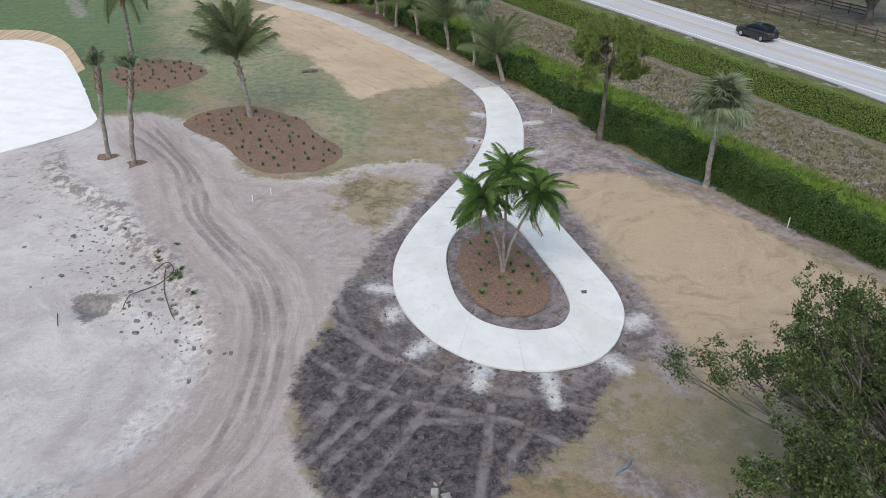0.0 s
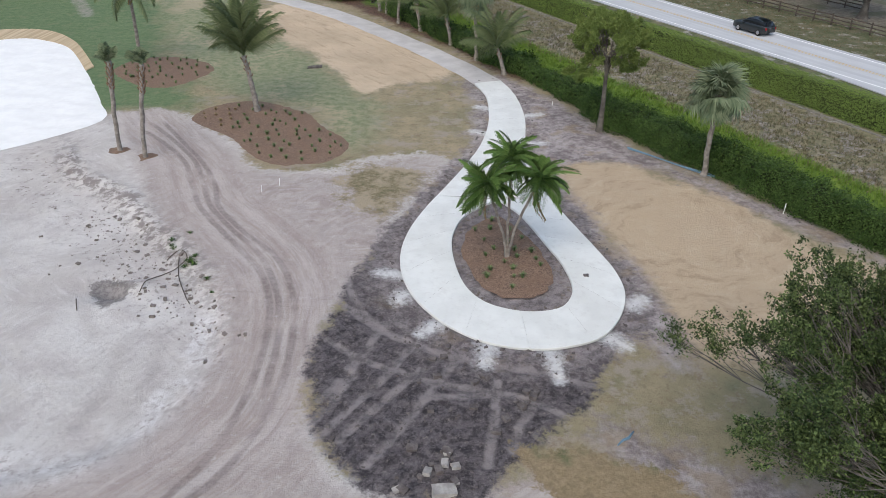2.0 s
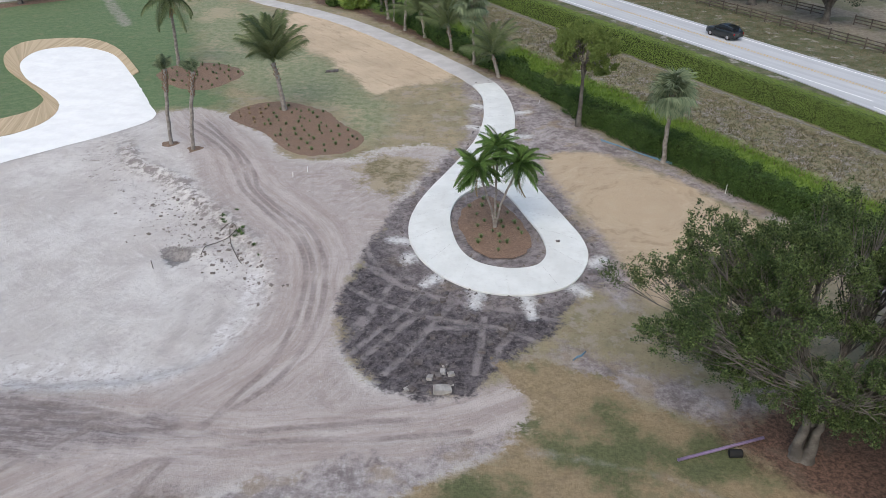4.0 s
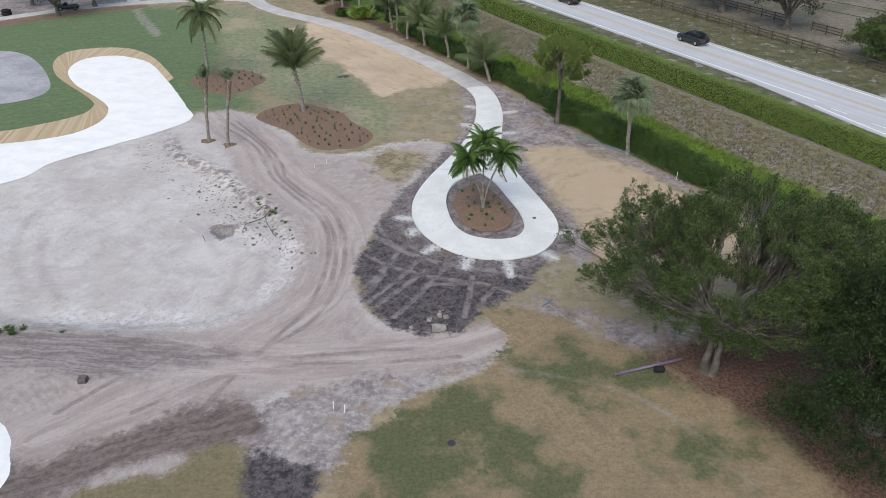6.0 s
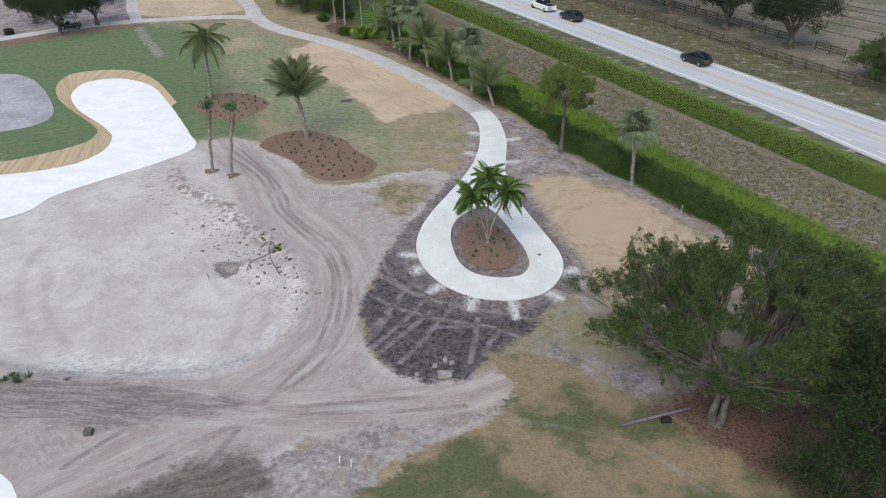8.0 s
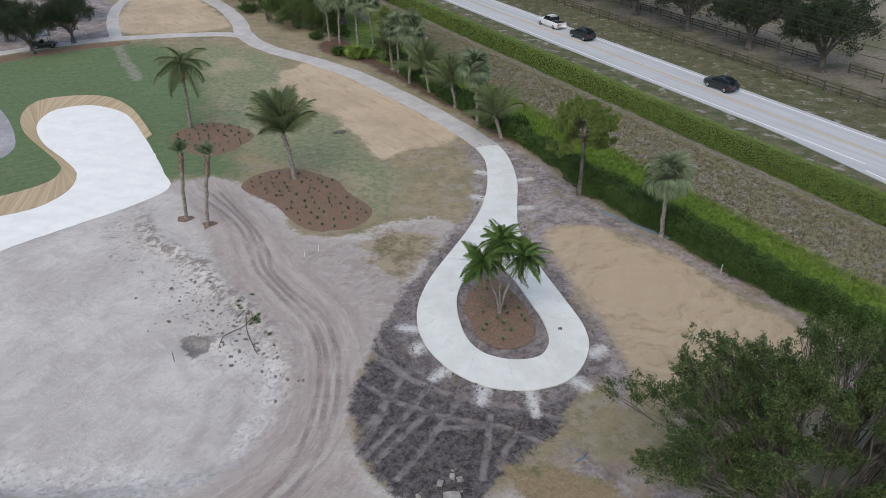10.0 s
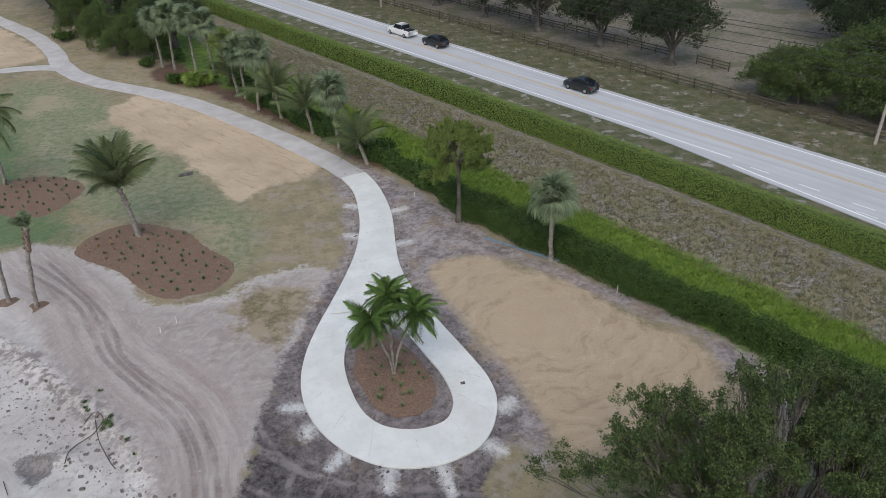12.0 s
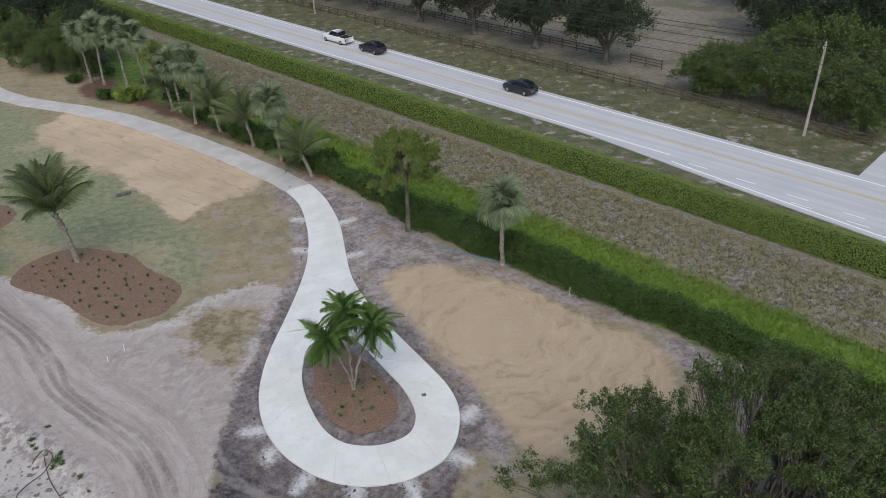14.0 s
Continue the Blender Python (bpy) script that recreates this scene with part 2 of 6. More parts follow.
SAND = [(-75, 20), (-46, 24), (-36, 27.5), (-30, 31), (-26, 31.5), (-22.8, 29.2), (-18.5, 25), (-15.5, 20.2), (-10.5, 20.3), (-7.5, 22.6), (-3, 23), (-1.5, 21), (-5, 12), (-7.4, 6), (-8.5, 0), (-8, -5), (-5, -8), (0, -9), (2.5, -7.5), (1.2, -12.4), (-2.6, -14.8), (-5.4, -17), (-7.5, -22), (-30, -34), (-75, -34)]
DARK = [(-7.4, 4.9), (-6.7, 9), (-5.4, 13), (-3, 18), (-1.6, 21), (1.5, 24), (4, 20), (8, 8), (8.2, 2), (6.4, 0.8), (5.0, -2.0), (3.2, -4.6), (1.2, -7.0), (-1.3, -9.2), (-3.6, -8.9), (-5.8, -8.0), (-7.6, -4.6), (-8.5, -1.0), (-8.1, 2.2)]
GREY_EAST = [(1.2, 42), (5, 38.5), (9.2, 31), (12.2, 24.8), (16.5, 18.5), (20.5, 14), (25, 7), (30, -1), (36, -10), (31, -9), (26, -2.5), (22.6, 3), (22.5, 8), (19.8, 11.4), (16.8, 15.4), (13.9, 19.3), (10.5, 22), (7.6, 21.6), (6.2, 18), (7.2, 12), (8.9, 7), (10, 1.5), (8.6, -0.6), (7.6, 1.6), (7, 9), (4.5, 17), (4, 26), (4.2, 33)]
TAN_NORTH = [(-27, 65), (-22.4, 71.2), (-16.6, 65), (-9.7, 55.6), (-3.4, 46), (-1.6, 42.8), (-3.6, 40.7), (-6.9, 39.2), (-9.5, 36.5), (-11.1, 38.7), (-17.0, 49.2), (-22.5, 56)]
TAN_EAST = [(5.6, 20.2), (6.6, 21.8), (10.5, 21.6), (13.9, 18.9), (16.8, 15), (19.8, 10.9), (22.4, 7.4), (22, 3), (17, 0), (11, -0.5), (9.8, 3.2), (8.8, 6.6), (7.5, 10.3), (6.4, 14.9)]
TAN_SOUTH = [(1.2, -6.6), (5.2, -7.2), (7.2, -9.5), (9.2, -11.9), (8.6, -14), (9, -17), (8, -24), (2, -24), (1.5, -14.5), (2.2, -11)]
TAN_FAR = [(-41.5, 90), (-47, 103), (-58, 118), (-66, 118), (-64, 104), (-59, 88)]
LUSH = [(-95, 55), (-76, 69), (-62, 79.5), (-50, 80), (-41, 72), (-35, 58), (-31, 47), (-26, 38), (-24.2, 34.5), (-25, 31.6), (-31, 31), (-36, 24), (-48, 20), (-95, 10)]
LAWN = [(-42, 80), (-30, 73), (-24.5, 62), (-17.5, 50.5), (-12, 40), (-8.5, 33), (-8.2, 27), (-10, 24), (-15, 33), (-24, 38), (-34, 55)]
OLIVE = [(-9.6, 19.6), (-6.5, 21), (-3.3, 20.2), (-4.2, 16.2), (-6.0, 13.4), (-8.2, 14.6)]
GREEN_SOUTH = [(-7.2, -21.5), (-5.6, -17.8), (-4.6, -16.1), (-2.6, -15), (-0.5, -13.9), (0.9, -13.1), (1.9, -15), (1.2, -18.5), (0, -21.5), (-3, -26)]
MULCH_OAK = [(11.6, -11.6), (13.5, -14.2), (16, -16.4), (18.5, -20.5), (20, -26), (34, -26), (34, -8), (24, -7), (16, -8.4)]
WET = [(-24.5, -21.8), (-20.8, -20.0), (-17.6, -17.6), (-13.4, -15.6), (-12.2, -16.7), (-12.2, -18.2), (-14.9, -19.1), (-18.3, -20.3), (-22, -23)]
GREY_SOUTH = [(-12.2, -16.4), (-9.5, -14.4), (-4.8, -13.3), (0.8, -12.2), (-2.6, -14.6), (-5.2, -16.8), (-7, -22), (-12.6, -22)]
DIRT = [(-75, -6), (-46, -6.5), (-34, -8.8), (-22, -9.8), (-15.4, -7.6), (-13, -3), (-13, 2), (-15, 6), (-18.5, 10.5), (-21.8, 15), (-24, 20), (-28, 29), (-22.5, 27.5), (-18.2, 22.4), (-15.2, 19.6), (-10.4, 19.7), (-7, 22.2), (-2.4, 22.6), (-3, 19), (-5.4, 13.4), (-5.8, 10), (-7.6, 4), (-8.6, -2), (-8, -6), (-4, -9.2), (2.3, -7.4), (1.2, -12.4), (-6, -14), (-10, -14.5), (-12.6, -17), (-12, -24), (-20, -27), (-26, -28), (-40, -28), (-75, -26)]
TURF_SOUTH = [(1.0, -6.4), (5.2, -6.9), (9, -10), (12, -12), (17, -16), (20, -22), (20, -34), (-8.4, -34), (-7.2, -21.5), (-5.6, -17.8), (-2.6, -14.9), (0.9, -12.9), (2.4, -10.5)]
TURF_SW = [(-20.5, -23), (-16.4, -21), (-12.8, -19.4), (-12.3, -24), (-20, -28)]
BUNKER_SW = [(-34, -16.3), (-29.5, -16.6), (-27.6, -17.2), (-26, -18.3), (-24.9, -20.0), (-24.4, -23), (-30, -28), (-38, -22)]
BUNKER = [(-62, 3), (-43.5, 12.5), (-40.5, 17.4), (-36.5, 21.7), (-33, 25.2), (-30.4, 29.3), (-32.2, 33.2), (-37.3, 42.0), (-42.2, 49.4), (-46.4, 52.4), (-49.4, 52.9), (-52.2, 51.0), (-51.9, 46.3), (-48.6, 40.9), (-43.8, 36.0), (-41.1, 32.7), (-40.2, 29.0), (-41.2, 25.7), (-43.8, 23.6), (-48.6, 22.1), (-62, 20)]
BOARD_IN = [(-62, 20.2), (-48.6, 22.2), (-43.8, 23.7), (-41.2, 25.8), (-40.2, 29.0), (-41.1, 32.7), (-43.8, 36.0), (-48.6, 40.9), (-51.9, 46.3), (-52.2, 51.0), (-49.4, 52.9), (-46.4, 52.4), (-42.2, 49.4), (-37.3, 42.0)]
BOARD_OUT = [(-63, 23), (-50.2, 25.0), (-46.4, 27.0), (-43.6, 29.4), (-42.7, 31.4), (-43.4, 34.3), (-46.6, 37.9), (-52.3, 44.0), (-55.3, 49.6), (-55.4, 54.4), (-51.3, 56.2), (-47.1, 55.6), (-42.4, 51.4), (-36.9, 43.0)]
PUTTING = [(-66, 55), (-61.4, 53.5), (-57.5, 49.6), (-53.5, 44), (-51.0, 39.2), (-51.4, 35.9), (-55, 33.6), (-64, 32), (-78, 38), (-78, 52)]
BED_COCO = [(-23.1, 29.3), (-22.9, 31.8), (-21.0, 33.7), (-18.7, 34.1), (-15.9, 32.6), (-13.8, 31.0), (-12.4, 28.4), (-10.2, 25.9), (-9.8, 24.2), (-10.5, 22.2), (-11.9, 21.2), (-14.2, 20.8), (-16.4, 22.2), (-18.9, 25.6)]
BED_TALL = [(-34.6, 42.0), (-34, 45.4), (-31.6, 46.8), (-27.8, 46.0), (-25.2, 43.1), (-25.9, 40.0), (-27.9, 37.4), (-30.9, 38.0)]
BED_ISLAND = [(0.2, 13.3), (-0.9, 11.5), (-1.2, 9.3), (-0.8, 7.0), (0.0, 5.3), (1.2, 4.5), (2.4, 4.6), (3.3, 5.4), (3.8, 6.8), (3.4, 8.8), (2.8, 10.5), (2.0, 12.3), (1.1, 13.6)]
BED_PATH = [(-76, 70.2), (-68.5, 75.6), (-61, 80.3), (-55, 82.4), (-54.8, 80.4), (-61, 77.4), (-68, 72.2), (-75, 66.5)]


def spread(pts, step=0.5):
    return catmull(pts, step, True)


def ground_z(X, Y):
    """Lie of the land in metres."""
    X, Y = np.asarray(X, float), np.asarray(Y, float)
    v = (X - P0X) * NX + (Y - P0Y) * NY
    z = -0.55 * np.exp(-((v + 22.5) / 2.8) ** 2)
    return z


def gz(x, y):
    return float(ground_z(np.array([x]), np.array([y]))[0])


# ---- ground ----
def axis(cuts):
    out = []
    for a, b, s in cuts:
        out.append(np.arange(a, b - s * 0.01, s))
    return np.concatenate(out)


far = [1.3 ** k for k in range(1, 24)]
gx = axis([(-95, -48, 1.0), (-48, -30, 0.5), (-30, -10, 0.2), (-10, 8, 0.13), (8, 26, 0.3), (26, 75, 0.7), (75, 96, 1.5)])
gy = axis([(-40, -24, 1.0), (-24, -10, 0.28), (-10, 3, 0.13), (3, 24, 0.2), (24, 48, 0.45), (48, 135, 1.0)])
outw = np.cumsum(np.array(far) * 1.0)
gx = np.concatenate([(-95 - outw)[::-1], gx, 96 + outw])
gy = np.concatenate([(-40 - outw)[::-1], gy, 135 + outw])
X, Y = np.meshgrid(gx, gy)
near = (X > -100) & (X < 100) & (Y > -42) & (Y < 140)
Xn, Yn = X[near], Y[near]
F = {}


def field(name, fn):
    full = np.full(X.shape, -60.0)
    full[near] = fn(Xn, Yn)
    F[name] = full


for nm, pl in (("sand", SAND), ("dark", DARK), ("grey_e", GREY_EAST), ("lush", LUSH), ("lawn", LAWN), ("olive", OLIVE), ("green_s", GREEN_SOUTH), ("mulch", MULCH_OAK), ("wet", WET), ("grey_s", GREY_SOUTH), ("dirt", DIRT), ("turf_s", TURF_SOUTH), ("turf_sw", TURF_SW)):
    field(nm, lambda x, y, p=pl: poly_field(x, y, spread(p, 1.0)))
tan = np.full(Xn.shape, -60.0)
for pl in (TAN_NORTH, TAN_EAST, TAN_SOUTH, TAN_FAR):
    tan = np.maximum(tan, poly_field(Xn, Yn, spread(pl, 1.0)))
field("tan", lambda x, y: tan)
DARK_SOUTH = [(-12.4, -20.5), (-9.4, -20.1), (-7.8, -22), (-8, -27), (-13, -27)]
F["dark"][near] = np.maximum(F["dark"][near], poly_field(Xn, Yn, spread(DARK_SOUTH, 1.0)))
slab = poly_field(Xn, Yn, catmull(OUTER, 0.5))
field("slab", lambda x, y: slab)
d1, s1 = seg_field(Xn, Yn, ROAD_MAIN)
d2, s2 = seg_field(Xn, Yn, ROAD_SOUTH)
field("r1d", lambda x, y: d1)
field("r1s", lambda x, y: s1)
field("r2d", lambda x, y: d2)
field("r2s", lambda x, y: s2)
sc, ss = seg_field(Xn, Yn, SCARP)
field("scarp", lambda x, y: sc)
TRACKS = [[(-7.8, 4.1), (-5.7, 1.8), (-4.1, 0.7), (-2.0, -0.4), (0.4, -1.1), (2.5, -1.6), (4.6, -2.4)], [(-7.8, 0.7), (-6.0, -0.8), (-4.2, -1.6), (-2.6, -2.3), (-0.9, -2.7), (0.8, -3.1)],
          [(-7.5, -3.6), (-6.4, -1.6), (-5.7, 0.4), (-5.2, 2.0)], [(-7.4, -6.2), (-6.2, -4.2), (-4.8, -2.0), (-4.0, -0.3), (-3.5, 0.5)], [(-6.4, -6.0), (-5.3, -4.4), (-4.1, -2.7), (-3.1, -1.3)],
          [(-5.1, -7.3), (-3.9, -5.3), (-2.9, -3.3), (-1.7, -1.0)], [(-0.3, -7.2), (0.0, -5.0), (0.3, -2.1)], [(-3.0, -3.3), (-1.2, -3.2), (0.7, -3.0), (2.2, -3.7), (3.3, -4.5)],
          [(0.7, -6.4), (1.1, -5.0), (1.7, -3.9)], [(-7.0, -3.8), (-6.7, -2.5), (-6.4, -0.7)], [(-7.8, -5.3), (-7.1, -4.0), (-6.2, -1.8)], [(-7.5, 6.0), (-6.6, 3.4), (-5.0, 1.4), (-3.2, 0.3)]]
trk = np.full(Xn.shape, 60.0)
for ln in TRACKS:
    dd, _ = seg_field(Xn, Yn, catmull(ln, 0.6))
    trk = np.minimum(trk, np.abs(dd))
field("trk", lambda x, y: -trk)
# wheel ruts in the haul roads
RUTS = [[(-25.8, 26.6), (-23.4, 24.1), (-21.2, 21.2), (-19.6, 17.7), (-18.0, 14.2), (-15.8, 11.2), (-13.4, 8.1), (-12.0, 5.8), (-11.0, 2.5), (-10.7, -2.0), (-11.2, -6.4), (-12.4, -9.1), (-13.4, -11.3), (-14.6, -13.9), (-15.5, -16.8), (-16.4, -19.3)],
        [(-26.2, 28.6), (-23.1, 24.9), (-20.6, 21.5), (-18.8, 17.7), (-17.5, 14.6), (-15.4, 11.6), (-13.0, 8.7), (-11.3, 5.2), (-10.3, 1.5), (-10.0, -3.4)],
        [(-25.4, 29.0), (-22.1, 24.3), (-20.0, 21.3), (-18.1, 17.8), (-16.8, 14.3), (-14.5, 11.2), (-12.3, 8.8), (-10.9, 6.4), (-9.8, 2.8), (-9.4, -2.6), (-10.3, -7.0), (-11.9, -9.6), (-14.4, -11.9)],
        [(-17.0, -19.6), (-16.5, -16.3), (-15.4, -13.6)], [(-15.9, -19.5), (-15.2, -15.4), (-14.0, -12.8)], [(-31.9, -9.4), (-26.0, -9.7), (-20.1, -10.2), (-14.5, -11.4)], [(-30.8, -11.6), (-25.2, -11.5), (-19.7, -11.4), (-14.4, -11.9), (-8.7, -11.3), (-3.0, -10.6)],
        [(-23.9, -16.9), (-21.4, -13.8), (-18.6, -11.4)], [(-19.5, -16.8), (-14.7, -13.4), (-10.0, -12.3), (-4.9, -12.0), (-0.6, -11.4)], [(-31.0, -10.4), (-25.0, -10.6), (-18.6, -10.9)]]
rut = np.full(Xn.shape, 60.0)
for k, ln in enumerate(RUTS):
    dd, _ = seg_field(Xn, Yn, catmull(ln, 0.6))
    if k < 3:
        field("rut_%d" % k, lambda x, y, q=dd: q)
    else:
        rut = np.minimum(rut, np.abs(dd))
SCUFFS = [[(-17.8, -5.4), (-17.5, -2.6), (-17.9, 0.8)], [(-15.8, -4.7), (-15.5, -1.9), (-16.3, 1.2)], [(-17.9, 1.0), (-17.3, 1.6), (-16.2, 1.2)], [(-21.0, 3.7), (-20.1, 2.0), (-19.4, 1.2)], [(-32.5, -3.5), (-35.7, 1.0), (-37.4, 5.4), (-37.3, 8.2)], [(-29.4, -4.8), (-32.9, -0.5), (-35.0, 4.5)]]
scuff = np.full(Xn.shape, 60.0)
for ln in SCUFFS:
    dd, _ = seg_field(Xn, Yn, catmull(ln, 0.4))
    scuff = np.minimum(scuff, np.abs(dd))
field("scuff", lambda x, y: -scuff)
field("rut", lambda x, y: -rut)
BAND = [(-44, -7.4), (-32.3, -8.7), (-26.2, -9.2), (-22.3, -9.5), (-19.0, -10.0), (-14.9, -11.4), (-18.1, -12.6), (-22.2, -13.6), (-29.9, -13.1), (-44, -13)]
field("band", lambda x, y: poly_field(x, y, spread(BAND, 1.0)))
CRUST = [(-29.4, -6.5), (-21.5, -6.1), (-14.0, -6.6), (-12.6, -2), (-12.4, 3.9), (-14.5, 5.0), (-14.8, 0), (-15.6, -4), (-14.6, -8.6), (-19.5, -9.2), (-27.5, -8.6)]
field("crust", lambda x, y: poly_field(x, y, spread(CRUST, 1.0)))
field("bankw", lambda x, y: np.interp(ss, [0, 3, 6, 22, 30, 38, 60], [0.1, 0.4, 1.0, 1.0, 0.45, 0.15, 0.3]))
SPILLS = [((-2.35, 2.25), (-3.3, 1.3)), ((0.0, 0.5), (-0.25, -1.0)), ((2.9, 0.1), (3.15, -2.0)), ((5.8, 1.3), (6.6, 0.5)), ((-4.75, 6.7), (-5.8, 6.8)), ((-4.4, 4.6), (-4.6, 4.2)), ((3.9, 25.5), (5.0, 25.6)), ((4.1, 31.5), (5.4, 31.8)), ((0.6, 27.5), (-0.3, 27.8)), ((7.6, 4), (8.2, 4.6)), ((0.9, 33.2), (0.2, 33.4))]
spill = np.full(Xn.shape, 60.0)
for a, b in SPILLS:
    dd, tt = seg_field(Xn, Yn, np.array([a, b]))
    spill = np.minimum(spill, np.abs(dd) * (0.75 + 0.25 * tt))
field("spill", lambda x, y: -spill)
dd, _ = seg_field(Xn, Yn, catmull([(-56, 81), (-52.5, 74), (-48.5, 67.5), (-46.2, 63.2)], 1.0))
dt, _ = seg_field(Xn, Yn, catmull([(2.2, -12.7), (5.5, -13.3), (9.3, -14.7), (12.6, -18), (14.5, -21.5)], 1.0))
field("washout", lambda x, y: -np.minimum(np.abs(dd), np.abs(dt) + 0.68))
HOLE = [(-21.3, 5.9), (-20.2, 6.6), (-19.0, 6.2), (-19.2, 5.0), (-19.9, 3.9), (-20.6, 4.6)]
field("hole", lambda x, y: poly_field(x, y, spread(HOLE, 0.3)))
field("bunker", lambda x, y: poly_field(x, y, spread(BUNKER, 1.0)))
BARK_ROW = [(4.4, 40.5), (1, 45.6), (-3, 52.4), (-9, 61.2), (-16, 70.6), (-24, 78.6), (-20, 85), (-12, 75), (-5, 65), (1, 55), (6, 46)]
bark_row = poly_field(Xn, Yn, spread(BARK_ROW, 1.0))
F["mulch"][near] = np.maximum(F["mulch"][near], bark_row)
GRAVEL_NW = [(-57.5, 86.6), (-62, 82.4), (-70, 78), (-80, 71), (-95, 60), (-95, 110), (-72, 112), (-63.5, 98)]
GREY_STRIP = [(4.4, -4.6), (7.2, -6.2), (10.6, -7.4), (16, -8), (16, -10.2), (11, -10.2), (7.8, -8.8), (4.6, -6.8)]
for pl in (GRAVEL_NW, GREY_STRIP):
    F["grey_e"][near] = np.maximum(F["grey_e"][near], poly_field(Xn, Yn, spread(pl, 1.0)))
rng = np.random.default_rng(4)


def fbm(x, y, scale, seed):
    """Cheap smooth noise from turned sine sheets, about -1 to 1."""
    r = np.random.default_rng(seed)
    out = np.zeros(x.shape)
    for k in range(14):
        a, ph, f = r.random() * 6.283, r.random() * 6.283, scale * (0.5 + 1.9 * r.random())
        out += np.sin((x * math.cos(a) + y * math.sin(a)) * f + ph) * (0.6 + 0.4 * math.cos(ph))
    return out / 5


def relief(x, y):
    """Fine lie of the bare soil on top of ground_z."""
    sand = np.clip(F["sand"][near] / 1.5, 0, 1)
    dk = np.clip(F["dark"][near] / 0.8, 0, 1)
    z = 0.03 * fbm(x, y, 0.5, 1) * sand + sand * 0.02 * fbm(x, y, 2.2, 2)
    z += dk * (0.05 * fbm(x, y, 3.5, 3) + 0.04 * fbm(x, y, 9.0, 5) + 0.018 * fbm(x, y, 19.0, 15))
    z -= dk * 0.07 * np.clip(1 - trk / 0.28, 0, 1)
    bowl = 1 / (1 + np.exp(np.clip(sc / 0.28, -30, 30)))     # right of the bank lies the bowl
    rough = fbm(x, y, 3.0, 8) * 0.5 + fbm(x, y, 7.0, 9) * 0.5
    z += -0.45 * bowl * np.clip((-F["bunker"][near] - 1.0) / 7, 0, 1) * np.clip(F["sand"][near] / 3, 0, 1) + 0.16 * F["bankw"][near] * np.exp(-(sc / 0.9) ** 2) * (0.8 + 0.6 * rough) * np.clip(F["sand"][near] / 2, 0, 1) * np.clip(-F["bunker"][near] / 3, 0, 1)
    bumps = np.exp(-((sc + 1.8) / 1.6) ** 2) * 0.12 * 0.6 * np.clip(rough, 0, 2) * F["bankw"][near]
    z += bumps
    z -= sand * 0.03 * np.exp(-(rut / 0.3) ** 2)
    z += 0.03 * np.clip(F["band"][near] + 0.5, 0, 1) * (fbm(x * 0.3, y, 4.5, 17) + fbm(x * 0.5, y, 9.0, 18))
    hole = np.exp(-(((x + 20.2) / 0.9) ** 2 + ((y - 5.2) / 0.7) ** 2))
    z += -0.55 * hole + 0.3 * np.exp(-(((x + 18.9) / 1.0) ** 2 + ((y - 5.6) / 0.6) ** 2))
    z -= 0.16 * np.clip(F["bunker"][near] / 0.8 + 0.2, 0, 1)
    keep = np.clip(-slab / 0.35, 0, 1)
    z = z * keep - 0.09 * (1 - np.clip(-slab / 0.1, 0, 1)) - 0.03 * np.exp(-(slab / 0.4) ** 2)
    v = (x - P0X) * NX + (y - P0Y) * NY
    z += 0.05 * fbm(x, y, 0.9, 6) * ((v > -20) & (v < -12))
    return z


Z = ground_z(X, Y)
Z[near] += relief(Xn, Yn)
ny_, nx_ = X.shape
ii, jj = np.meshgrid(np.arange(ny_ - 1), np.arange(nx_ - 1), indexing="ij")
GF = np.stack([ii * nx_ + jj, ii * nx_ + jj + 1, (ii + 1) * nx_ + jj + 1, (ii + 1) * nx_ + jj], -1).reshape(-1, 4)


